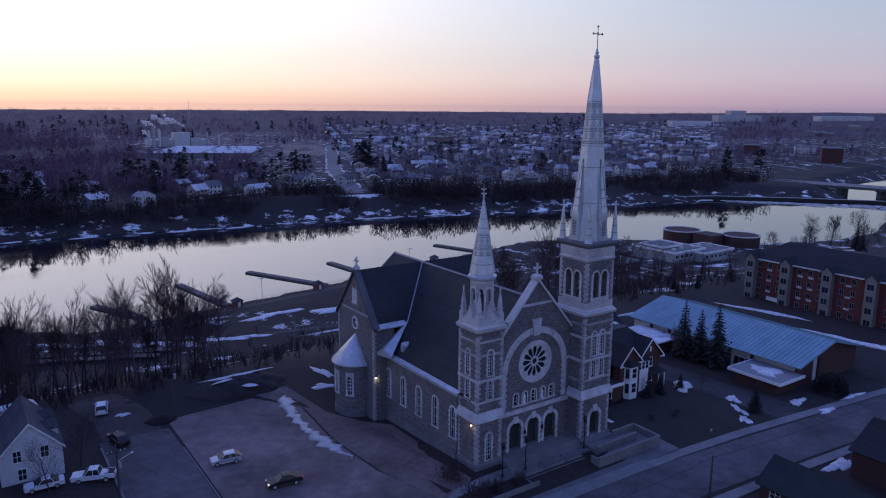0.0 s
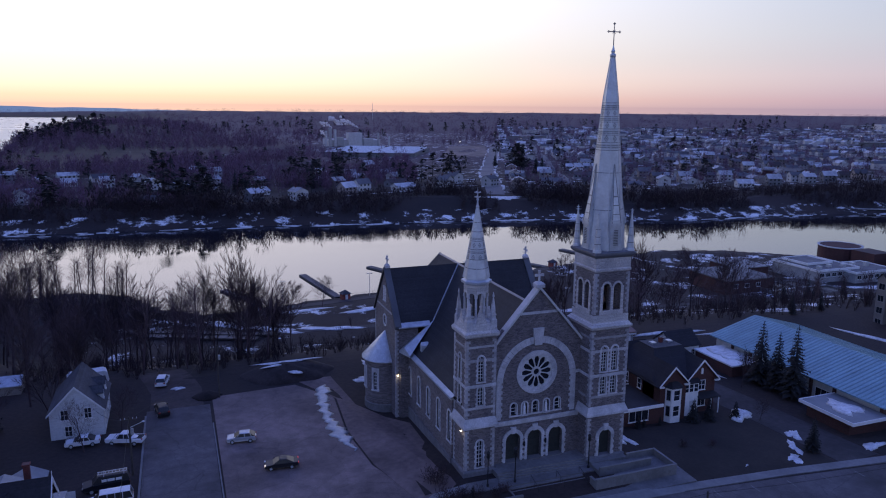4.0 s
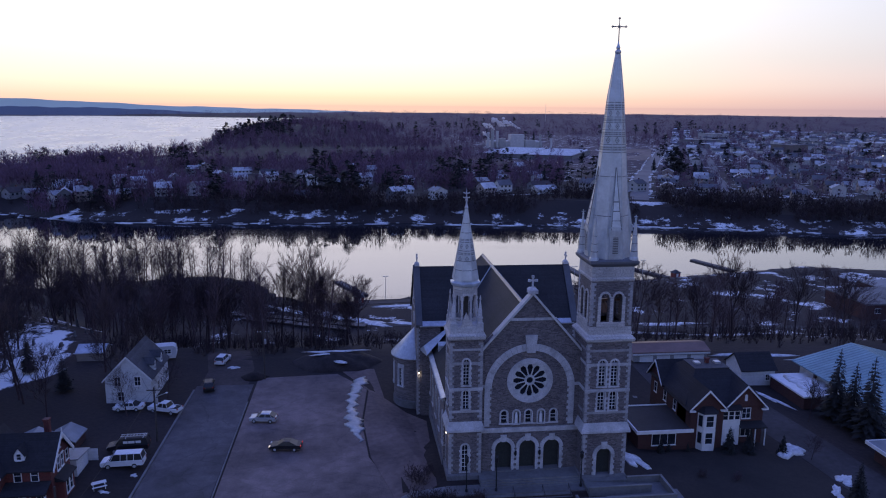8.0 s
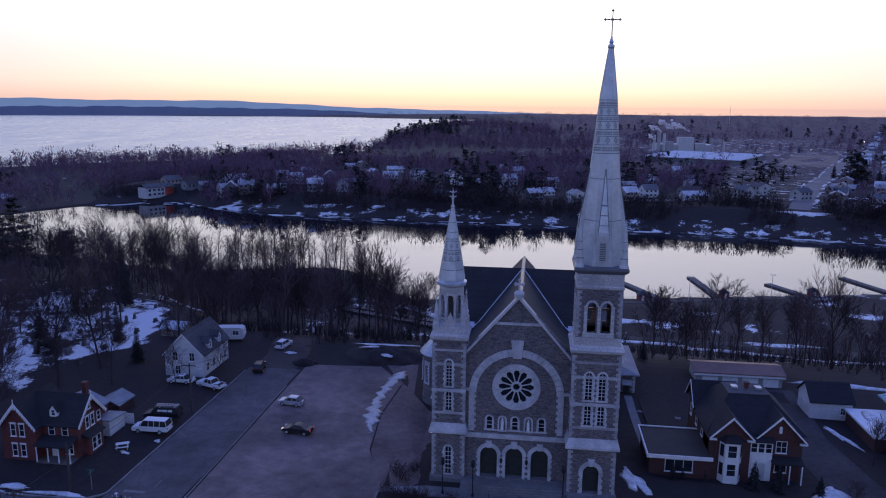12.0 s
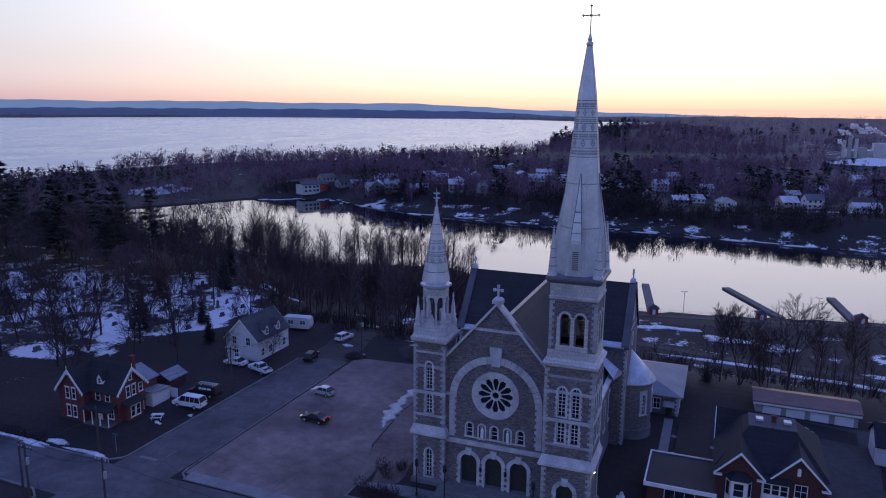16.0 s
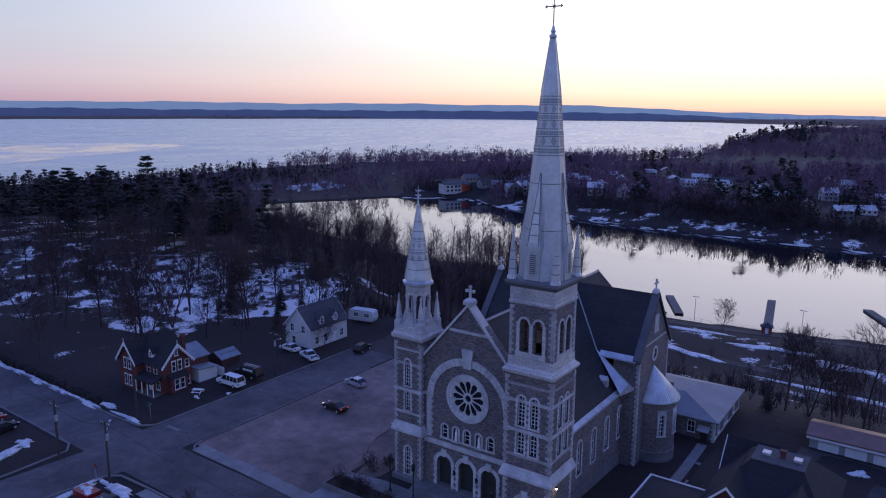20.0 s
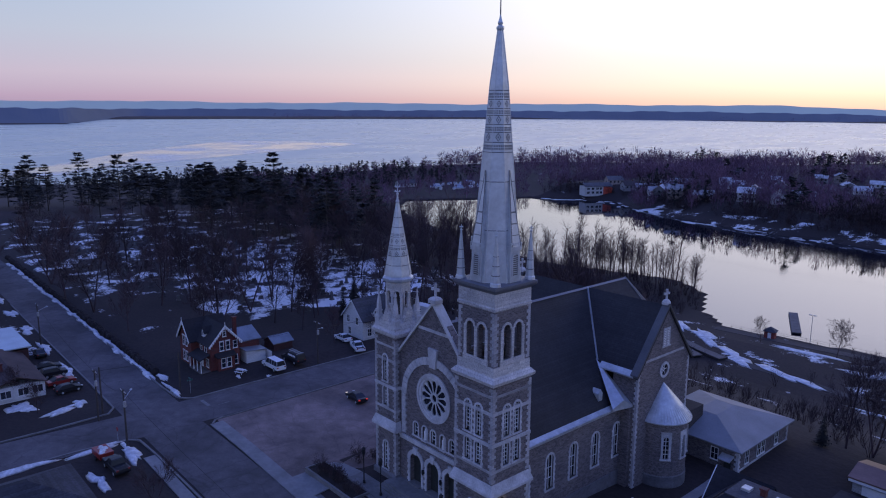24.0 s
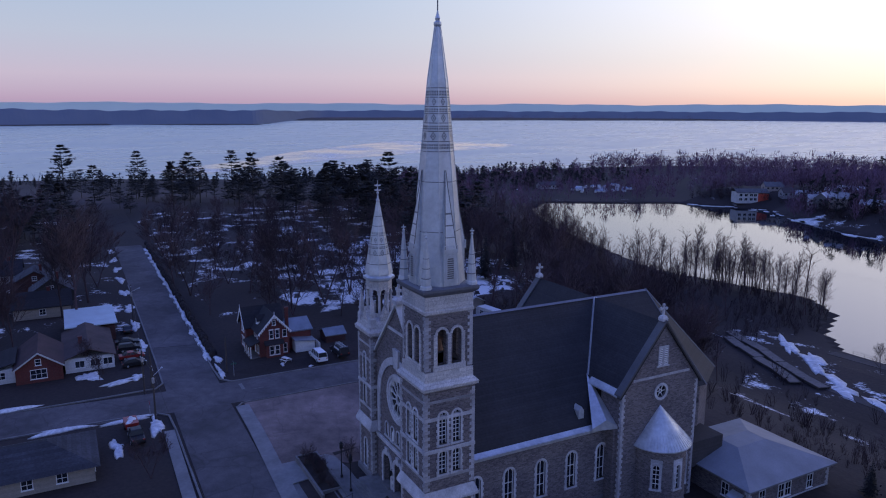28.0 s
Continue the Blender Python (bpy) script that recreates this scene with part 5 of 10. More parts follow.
# tall gabled lucarnes on the four faces
for ax, sg in (("y", -1), ("y", 1), ("x", -1), ("x", 1)):
    c0, c1 = (MX, MY) if ax == "y" else (MY, MX)
    fc = c1 + sg * 2.84
    g = Geo()
    g.slab(ax, c1 + sg * 1.8, fc, [(c0 - 0.74, 31.2), (c0 + 0.74, 31.2), (c0 + 0.74, 35.0), (c0 - 0.74, 35.0)])
    for k_ in range(5):
        u = c0 - 0.80 + 0.355 * k_
        g.slab(ax, fc - sg * 0.02, fc + sg * 0.14, [(u, 35.05), (u + 0.2, 35.05), (u + 0.2, 35.4), (u, 35.4)])
    g.slab(ax, fc - sg * 0.5, fc + sg * 0.14, [(c0 - 0.82, 34.55), (c0 + 0.82, 34.55), (c0 + 0.82, 35.05), (c0 - 0.82, 35.05)])
    rings = []
    for hw, z in ((0.66, 35.0), (0.46, 37.4), (0.14, 41.2), (0.05, 42.8)):
        dpt = at_r(z) * 0.924
        o0, o1 = c1 + sg * (dpt - 0.5 * hw - 0.05), c1 + sg * (dpt + 0.95 * hw)
        rings.append([(c0 - hw, o0, z), (c0 + hw, o0, z), (c0 + hw, o1, z), (c0 - hw, o1, z)] if ax == "y" else [(o0, c0 - hw, z), (o0, c0 + hw, z), (o1, c0 + hw, z), (o1, c0 - hw, z)])
    g.loft(rings)
    lu = part("lucarne", g, SPIRE, church, "gabled metal lucarne with a spike")
    g = Geo()
    g.slab(ax, fc + sg * 0.0, fc + sg * 0.09, [(c0 - 0.5, 31.9)] + arc(c0, 33.9, 0.5) + [(c0 + 0.5, 31.9), (c0 + 0.36, 31.9)] + arc(c0, 33.9, 0.36, 0, math.pi) + [(c0 - 0.36, 31.9)])
    part("lucarne_arch", g, SPIRE, lu)
    for z in np.arange(31.95, 34.0, 0.22):
        part("louvre_slat", Geo().slab(ax, fc, fc + sg * 0.05, [(c0 - 0.36, z), (c0 + 0.36, z), (c0 + 0.36, z + 0.12), (c0 - 0.36, z + 0.12)]), SPIRE_DARK, lu)
    # dark tubes added on the spike's front edges in place of its shaded outline
    for k_ in (2, 3):
        e = Geo()
        for r_a, r_b in zip(rings[:-1], rings[1:]):
            e.tube(r_a[k_], r_b[k_], 0.05, 0.04, 5)
        part("lucarne_edge", e, SPIRE_DARK, lu)
    g = Geo()
    for z in (36.0, 37.2, 38.4):
        kk = (z - 35.0) / 6.2
        hw = 0.60 - 0.48 * kk
        dpt = at_r(z) * 0.924 + 0.95 * hw
        g.slab(ax, c1 + sg * (dpt - 0.1), c1 + sg * (dpt + 0.03), [(c0 - hw, z), (c0 + hw, z), (c0 + hw * 0.96, z + 0.22), (c0 - hw * 0.96, z + 0.22)])
    part("lucarne_band", g, SPIRE_BAND, lu)
# knop and iron cross
g = Geo().lathe(MX, MY, [(0.26, 56.6), (0.40, 56.9), (0.40, 57.1), (0.2, 57.25), (0.27, 57.5), (0.16, 57.8), (0.07, 58.2), (0.05, 58.4)], 10)
part("spire_knop", g, SPIRE, church)
g = Geo()
g.tube((MX, MY, 58.2), (MX, MY, 61.0), 0.07, 0.05, 6)
g.tube((MX - 0.85, MY, 60.0), (MX + 0.85, MY, 60.0), 0.065, 0.065, 6)
for dx, dz in ((-0.85, 0), (0.85, 0), (0, 1.0)):
    for ex, ez in ((0.16, 0), (-0.16, 0), (0, 0.16), (0, -0.16)):
        g.tube((MX + dx, MY, 60.0 + dz), (MX + dx + ex, MY, 60.0 + dz + ez), 0.05, 0.08, 5)
for a in range(4):
    g.tube((MX, MY, 60.0), (MX + 0.36 * math.cos(math.pi / 4 + a * math.pi / 2), MY, 60.0 + 0.36 * math.sin(math.pi / 4 + a * math.pi / 2)), 0.04, 0.02, 5)
part("spire_cross", g, SPIRE_DARK, church, "ornate iron cross")

# ---- sacristy annex at the rear
g = Geo()
g.box(6.0, 20.6, 38.0, 53.5, -4.0, 2.9)
an = part("sacristy_wall", g, STONE, church, "low stone sacristy wing")
g = Geo()
g.add([(5.5, 37.3, 2.85), (21.3, 37.3, 2.85), (21.3, 54.2, 2.85), (5.5, 54.2, 2.85), (11.5, 43.0, 4.6), (14.5, 43.0, 4.6), (14.5, 48.5, 4.6), (11.5, 48.5, 4.6),
       (5.5, 37.3, 2.65), (21.3, 37.3, 2.65), (21.3, 54.2, 2.65), (5.5, 54.2, 2.65)],
      [(0, 1, 5, 4), (1, 2, 6, 5), (2, 3, 7, 6), (3, 0, 4, 7), (4, 5, 6, 7), (0, 8, 9, 1), (1, 9, 10, 2), (2, 10, 11, 3), (3, 11, 8, 0), (8, 11, 10, 9)])
part("sacristy_roof", g, ROOF_PALE, church, "low hipped grey roof")
g = Geo().box(8.9, 12.8, 36.5, 42.0, 2.5, 6.0)
part("stair_block", g, DARKWOOD, church)
for u0, u1 in ((16.6, 17.6),):
    flat_window(an, "y", 38.0, -1, u0, u1, 0.3, 2.0, 2, 2)
for u0 in (40.0, 43.6, 44.9, 49.2):
    flat_window(an, "x", 20.6, 1, u0, u0 + 1.0, 0.2, 2.0, 2, 2)
    flat_window(an, "x", 20.6, 1, u0, u0 + 0.9, -1.7, -0.9, 2, 1)
g = Geo().box(18.6, 19.6, 37.9, 38.06, -1.4, 0.9)
part("side_door", g, DOORWOOD, an)
g = Geo().slab("x", 18.2, 20.0, [(36.7, 1.25), (38.0, 1.7), (38.0, 1.55), (36.7, 1.1)])
part("door_canopy", g, TIN, an, "small tin canopy")
g = Geo()
quoins(g, 20.6, 38.0, -1, 1, -1.4, 2.6)
quoins(g, 20.6, 53.5, -1, -1, -3, 2.6)
g.box(20.55, 20.7, 38.0, 53.5, -0.45, -0.2)
tagged(part("quoin_course", g, TRIMSTONE, an), kind="stuff")

# ---------------------------------------------------------------- streets, lots and walks


def strip(pts, half0, half1, lift, step=3.0, top=True, drop=0.0):
    """A paved strip along a line of (x, y), lying on the ground from half0 (right) to half1 (left) of it."""
    line = []
    for (ax, ay), (bx, by) in zip(pts[:-1], pts[1:]):
        n = max(1, int(math.hypot(bx - ax, by - ay) / step))
        line += [(ax + (bx - ax) * i / n, ay + (by - ay) * i / n) for i in range(n)]
    line.append(pts[-1])
    g = Geo()
    rings = []
    for i, (x, y) in enumerate(line):
        a, b = line[max(0, i - 1)], line[min(len(line) - 1, i + 1)]
        d = Vector((b[0] - a[0], b[1] - a[1])).normalized()
        nrm = Vector((-d.y, d.x))
        p, q = Vector((x, y)) + nrm * half0, Vector((x, y)) + nrm * half1
        zp, zq = ground_at(p.x, p.y) + lift, ground_at(q.x, q.y) + lift
        rings.append([(p.x, p.y, zp), (q.x, q.y, zq), (q.x, q.y, zq - drop - 0.1), (p.x, p.y, zp - drop - 0.1)])
    return g.loft(rings)


def pad(poly, lift, drop=0.12):
    """A flat paved area."""
    g = Geo()
    z = [ground_at(x, y) + lift for x, y in poly]
    return g.loft([[(x, y, zz - drop) for (x, y), zz in zip(poly, z)], [(x, y, zz) for (x, y), zz in zip(poly, z)]])


MAIN = [(-206, -14.0), (-139, -14.9), (-60, -15.9), (0, -16.6), (30, -18.0), (70, -20.6), (150, -27.0), (260, -38)]
SIDE = [(-50.2, -140), (-49.6, -43), (-47.6, -16), (-47.1, 0), (-47.0, 38)]
tagged(part("road", strip(MAIN, -4.5, 4.5, 0.05), ASPHALT), "worn grey asphalt main street with patches", "road", kind="structure")
tagged(part("side_road", strip(SIDE, -5.0, 5.0, 0.06), ASPHALT), "worn asphalt side street beside the parking lot", "road", kind="structure")
LOT = paving("worn_brown_asphalt", (0.162, 0.118, 0.106), 0.22)
tagged(part("parking_lot", pad([(-41.6, -9.6), (-30, -10.2), (-17.6, -10.4), (-17.8, -2), (-21.5, 8), (-22.5, 20), (-21.5, 34), (-27, 42), (-41.5, 41)], 0.045), LOT), "worn brown asphalt parking lot with faded bays", "parking lot", kind="structure")
EARTH = plain("packed_earth", (0.150, 0.108, 0.096), 0.95, var=0.4, scale=0.12, fine=1.2, relief=0.4)
tagged(part("dirt_track", pad([(-17.7, -6), (-12.6, -2), (-12.0, 20), (-15, 24), (-18.5, 30), (-20, 44), (-26.5, 44), (-21.2, 33), (-22.2, 20), (-21.2, 8)], 0.10, 0.2), EARTH), "bare packed earth strip beside the church", "track", kind="structure")
tagged(part("gravel_lane", strip([(-47, 38), (-47, 46), (-50, 60)], -4.0, 4.5, 0.03), plain("muddy_gravel", (0.058, 0.042, 0.037), 0.95, var=0.45, scale=0.2, fine=1.5, relief=0.4)), "muddy gravel lane past the road end", "lane", kind="structure")
DRIVE = plain("grey_drive", (0.044, 0.038, 0.039), 0.9, var=0.35, scale=0.15, fine=1.2)
tagged(part("rectory_drive", strip([(48.5, -12.5), (46.5, 8), (44.5, 24), (46, 38)], -4.0, 4.0, 0.035), DRIVE), "grey gravel drive beside the brick rectory", "drive", kind="structure")
tagged(part("garage_yard", pad([(31.5, 30), (49, 30), (50, 44.5), (31.8, 44.5)], 0.03), DRIVE), "grey yard before the garages", "yard", kind="structure")
PAVE = plain("pale_pavement", (0.19, 0.185, 0.18), 0.85, var=0.22, scale=0.25, fine=1.8)
for nm, line, a, b in (("pavement", [(-40.6, -11.0), (-30, -11.2), (-8, -12.2), (16, -12.7)], -0.2, 1.9), ("pavement", [(16, -12.7), (34, -13.3), (70, -15.9), (150, -22.3)], 0.0, 1.7),
                       ("pavement", [(-36, -21.5), (0, -22.2), (30, -23.2), (70, -25.6), (150, -32)], -1.6, 0.0)):
    tagged(part(nm, strip(line, a, b, 0.14, 2.0, drop=0.1), PAVE), "pale concrete pavement along the street", "pavement", kind="structure")
tagged(part("kerb", strip([(-41.9, -8.5), (-41.9, 30)], -0.09, 0.09, 0.12, 2.0, drop=0.2), KERB), "low weathered concrete kerb along the lot", "kerb", kind="structure")
for line in ([(-52.4, -9.0), (-52.1, 36)], [(-139, -10.3), (-60, -11.2), (-54.5, -11.0), (-52.9, -9.8), (-52.4, -9.0)], [(-139, -19.5), (-70, -20.3), (-57, -20.6), (-55.0, -22.0), (-54.7, -30), (-55.1, -90)],
             [(-44.6, -90), (-44.3, -30), (-43.6, -23), (-42.0, -21.5), (-36, -21.3), (0, -21.5)], [(-41.9, -8.5), (-41.6, -10.0), (-40.4, -10.9)]):
    tagged(part("kerb", strip(line, -0.14, 0.14, 0.20, 2.0, drop=0.2), KERB), "weathered concrete kerb", "kerb", kind="structure")
MARK = plain("worn_road_paint", (0.17, 0.165, 0.16), 0.8, var=0.35, scale=0.6, fine=3.0)
tagged(part("stop_line", Geo().box(-50.6, -47.6, -8.6, -8.0, 0.062, 0.075), MARK), "worn white stop line on the side street", "road marking", kind="structure")
for i in range(12):
    y = -7 + i * 3.6
    tagged(part("lane_mark", Geo().box(-47.15, -47.02, y, y + 2.2, 0.062, 0.072), MARK), "thin worn lane line", "road marking", kind="structure")
for i in range(7):
    x = 20 + i * 6
    tagged(part("bay_mark", Geo().box(x, x + 0.12, -15.5 - 0.055 * (x - 20), -13.8 - 0.055 * (x - 20), ground_at(x, -14.7) + 0.06, ground_at(x, -14.7) + 0.072), MARK), "thin worn parking bay line", "road marking", kind="structure")
LAWN = plain("winter_lawn", (0.024, 0.018, 0.015), 0.95, var=0.4, scale=0.15, fine=2.0, relief=0.5)
for pts in ([(19.4, -11.3), (43.6, -12.4), (42.4, 5.6), (17.8, 5.6), (17.8, -7.0)], [(53.0, -13.0), (78, -15.2), (78, -8.5), (61, -8.0), (52.2, -6.0)], [(21, 18), (26, 18), (26, 36), (21, 36)]):
    tagged(part("lawn", pad(pts, 0.03), LAWN), "dark brown winter lawn with worn patches", "lawn", kind="structure")
# lawns' walks by the rectory
for line, a, b in (([(18.5, -12.6), (18.5, -8.6)], -0.9, 0.9), ([(19.4, 16.5), (19.3, 36.6)], -0.7, 0.7), ([(20.2, 30.5), (27, 28.5)], -0.4, 0.4)):
    tagged(part("walk", strip(line, a, b, 0.05, 2.0), PAVE), "pale concrete garden walk", "walk", kind="structure")
tagged(part("railway_path", strip([(-30, 118), (30, 112), (90, 108), (160, 96)], -1.5, 1.5, 0.06, 4.0), DRIVE), "grey riverside path below the slope", "path", kind="structure")
tagged(part("shore_road", strip([(-38, 143), (0, 147), (40, 154), (95, 171), (150, 184)], -2.5, 2.5, 0.08, 4.0), DRIVE), "dark riverside road along the bank", "road", kind="structure")

# forecourt of the church: terrace, steps, ramp walls and planters
COURT = plain("worn_court_concrete", (0.135, 0.13, 0.128), 0.85, var=0.25, scale=0.3, fine=2.0)
terrace = thing("church_terrace", "pale concrete terrace with steps and low walls before the church", "terrace")
g = Geo()
g.box(-6.9, 7.0, -2.6, 0.0, -0.3, 1.42)
part("landing", g, CONCRETE, terrace)
for i in range(4):
    part("step", Geo().box(-6.9 - 0.0, 6.6, -2.6 - 0.38 * (i + 1), -2.6 - 0.38 * i, -0.3, 1.42 - 0.17 * (i + 1)), CONCRETE, terrace)
for uc in (-3.4, -0.05, 3.3):
    part("threshold", Geo().box(uc - 1.1, uc + 1.1, -0.5, 0.6, 1.3, 1.55), CONCRETE, terrace)
part("forecourt", Geo().box(-11.5, 13.2, -5.2, -2.6, -0.3, 0.87), COURT, terrace)
for i in range(4):
    part("step", Geo().box(-6.5, 4.7, -5.2 - 0.5 * (i + 1), -5.2 - 0.5 * i, -0.3, 0.87 - 0.15 * (i + 1)), CONCRETE, terrace)
part("lower_paving", Geo().slab("x", -11.4, 19.3, [(-11.2, 0.1), (-9.0, 0.17), (-7.2, 0.25), (-5.2, 0.28), (-5.2, -0.3), (-11.2, -0.3)]), COURT, terrace)
for x in (-3.0, 0.9, 4.4):
    rl = part("handrail", Geo().tube((x, -4.9, 1.75), (x, -7.3, 1.12), 0.035, 0.035, 5), IRON, terrace, "thin black iron handrail")
    for y, z in ((-5.0, 0.85), (-6.1, 0.4), (-7.2, 0.24)):
        part("post", Geo().tube((x, y, z), (x, y, 1.72 + (y + 5.0) * 0.26), 0.03, 0.03, 5), IRON, rl)
# switchback ramp between concrete walls
for x0, x1, y0, y1, z1 in ((4.7, 17.6, -8.95, -8.7, 1.65), (17.35, 17.6, -8.7, -3.8, 1.65), (12.8, 17.35, -4.0, -3.8, 1.65), (6.8, 15.2, -6.45, -6.25, 1.75), (4.7, 4.95, -8.7, -7.3, 1.3)):
    w_ = part("ramp_wall", Geo().box(x0, x1, y0, y1, -0.8, z1), CONCRETE, terrace, "low concrete ramp wall")
    part("coping", Geo().box(x0 - 0.04, x1 + 0.04, y0 - 0.04, y1 + 0.04, z1, z1 + 0.09), PAVE, w_)
part("ramp", Geo().slab("y", -8.7, -6.45, [(4.95, 0.32), (15.2, 0.75), (15.2, -0.5), (4.95, -0.5)]), CONCRETE, terrace)
part("ramp", Geo().slab("y", -6.25, -4.0, [(6.8, 1.25), (15.2, 0.75), (15.2, -0.5), (6.8, -0.5)]), CONCRETE, terrace)
part("ramp_turn", Geo().box(15.2, 17.35, -8.7, -4.0, -0.5, 0.75), CONCRETE, terrace)
part("ramp_landing", Geo().box(6.9, 12.8, -4.0, -2.6, -0.3, 1.3), CONCRETE, terrace)
SOIL = plain("dark_bed_soil", (0.022, 0.015, 0.013), 0.95, var=0.5, scale=0.8, fine=4.0, relief=0.6)
g = Geo().box(-17.5, -5.6, -8.0, -7.72, -0.2, 0.95).box(-17.5, -17.22, -7.72, -4.8, -0.2, 0.95).box(-17.22, -6.6, -5.0, -4.8, -0.2, 0.9).box(-6.8, -6.6, -7.72, -5.0, -0.2, 0.9)
tagged(part("garden_wall", g, CONCRETE), "low concrete planter wall by the forecourt", "wall", kind="structure")
tagged(part("garden_bed", Geo().box(-17.2, -6.82, -7.7, -5.02, -0.2, 0.78), SOIL), "dark raised soil bed in the planter", "flower bed", kind="structure")
tagged(part("garden_bed", Geo().box(-17.2, -12.4, -2.6, 2.4, -0.2, 0.35), SOIL), "dark soil bed beside the tower", "flower bed", kind="structure")
tagged(part("pavement", pad([(-17.6, -11.0), (-11.4, -11.2), (-11.4, -4.0), (-11.6, -2.7), (-17.4, -2.7), (-17.6, -4.8)], 0.16), PAVE), "pale worn paving beside the planter", "pavement", kind="structure")


def lamp_post(x, y, z=0.0, h=4.0):
    lp = thing("street_lamp", "black cast-iron lamp post with a lantern head", "street lamp", "forecourt lamps", at=pose(x, y, z))
    part("pole", Geo().lathe(0, 0, [(0.18, 0), (0.18, 0.35), (0.09, 0.5), (0.06, h)], 8), IRON, lp)
    part("lantern", Geo().lathe(0, 0, [(0.12, h), (0.26, h + 0.25), (0.22, h + 0.8), (0.30, h + 0.85), (0.05, h + 1.15)], 6), IRON, lp)
    return lp


lamp_post(-5.1, -4.4, 0.8)
lamp_post(6.3, -4.3, 0.82)
lamp_post(-9.0, -4.2, 0.8)


def wall_light(x, y, z, axis, out):
    lg = thing("wall_light", "small lit floodlight fixed to the church wall", "lamp", "church floodlights", at=pose(x, y, z))
    d = (out, 0, 0) if axis == "x" else (0, out, 0)
    part("housing", Geo().box(-0.12, 0.12, -0.12, 0.12, 0.08, 0.22), IRON, lg)
    part("bulb", Geo().lathe(0, 0, [(0.05, -0.16), (0.13, -0.06), (0.13, 0.06), (0.05, 0.1)], 8), LAMP_WARM, lg)
    ld = bpy.data.lights.new("flood", "POINT")
    ld.energy, ld.color, ld.shadow_soft_size = 8, (1.0, 0.86, 0.62), 0.15
    lo = new("light", ld)
    lo.parent = lg
    lo.location = (d[0] * 0.35, d[1] * 0.35, -0.35)


wall_light(-11.15, 0.2, 7.2, "x", -1)
wall_light(12.95, -1.2, 7.0, "x", 1)
wall_light(-13.0, 23.25, 6.9, "y", -1)


def utility_pole(x, y, h=10.0, arms=1, group="utility poles", lamp=None):
    z = ground_at(x, y)
    up = thing("utility_pole", "weathered wooden utility pole beside the street", "utility pole", group, at=pose(x, y, z))
    part("pole", Geo().tube((0, 0, -0.3), (0, 0, h), 0.17, 0.11, 7), POLEWOOD, up)
    for i in range(arms):
        part("crossarm", Geo().box(-1.1, 1.1, -0.06, 0.06, h - 0.5 - i, h - 0.36 - i), POLEWOOD, up)
        for dx in (-1.0, -0.5, 0.5, 1.0):
            part("insulator", Geo().lathe(dx, 0, [(0.05, h - 0.36 - i), (0.06, h - 0.2 - i), (0.02, h - 0.12 - i)], 6), TRIMSTONE, up)
    if h > 8.5:
        part("transformer", Geo().lathe(0.3, 0, [(0.2, h - 2.6), (0.22, h - 2.5), (0.22, h - 1.8), (0.15, h - 1.7)], 10), GREYBLOCK, up)
    if lamp:
        part("lamp_arm", Geo().tube((0, 0, h - 1.6), (lamp[0], lamp[1], h - 0.9), 0.04, 0.03, 5), TIN, up)
        part("lamp_head", Geo().lathe(lamp[0], lamp[1], [(0.12, h - 1.0), (0.2, h - 0.9), (0.08, h - 0.8)], 8), TIN, up)
    return (x, y, z + h - 0.3)


P1 = utility_pole(-40.3, 40.5, 9.5)
P2 = utility_pole(-53.2, 16.2, 8.6, lamp=(1.8, 0))
P3 = utility_pole(-41.1, -23.6, 9.0, lamp=(-1.6, 1.6))
P4 = utility_pole(-56.3, -22.5, 7.8, 0)
P5 = utility_pole(11.4, -22.1, 5.9, 0)
P6 = utility_pole(-53.3, -18.5 - 5.5, 8.6)
P7 = utility_pole(62.0, -27.0, 9.0)
P8 = utility_pole(-100, -21.6, 9.0, lamp=(0, 1.8))
P9 = utility_pole(-57.5, -9.2, 7.0, 0)


def cable(a, b, sag=0.9, off=0.0):
    n = 10
    d = Vector((b[0] - a[0], b[1] - a[1], 0)).normalized()
    sx, sy = -d.y, d.x
    rings = []
    for i in range(n + 1):
        f_ = i / n
        x, y, z = (a[k_] + (b[k_] - a[k_]) * f_ for k_ in range(3))
        z -= sag * 4 * f_ * (1 - f_)
        rings.append([(x + off + 0.024 * sx * u, y + 0.024 * sy * u, z + 0.024 * w_) for u, w_ in ((0.9, -0.5), (-0.9, -0.5), (0, 1))])
    g = Geo().loft(rings)
    solid("overhead_cable", g, IRON, "thin black overhead cable between poles", "cable", "overhead cables")


for a, b in ((P1, P2), (P2, P6), (P3, P5), (P5, P7), (P6, P8), (P3, P6), (P2, (-61.5, 3.0, 5.5)), (P2, (-59, 30, 5.0))):
    cable(a, b)


def street_sign(x, y, h, kind_):
    z = ground_at(x, y)
    s_ = thing("street_sign", kind_, "sign", at=pose(x, y, z))
    part("post", Geo().tube((0, 0, 0), (0, 0, h), 0.03, 0.03, 5), TIN, s_)
    return s_


RED_SIGN = plain("red_sign_face", (0.30, 0.03, 0.03), 0.5, var=0.1)
GREEN_SIGN = plain("green_sign_face", (0.03, 0.11, 0.09), 0.5, var=0.1)
s1 = street_sign(-43.3, -24.2, 2.3, "red stop sign on a thin post at the corner")
part("plate", Geo().slab("y", -0.02, 0.02, arc(0, 2.3, 0.36, math.pi / 8, math.pi / 8 + 2 * math.pi, 8)[:-1]), RED_SIGN, s1)
s2 = street_sign(-55.0, -8.4, 2.8, "green street name sign on a post at the corner")
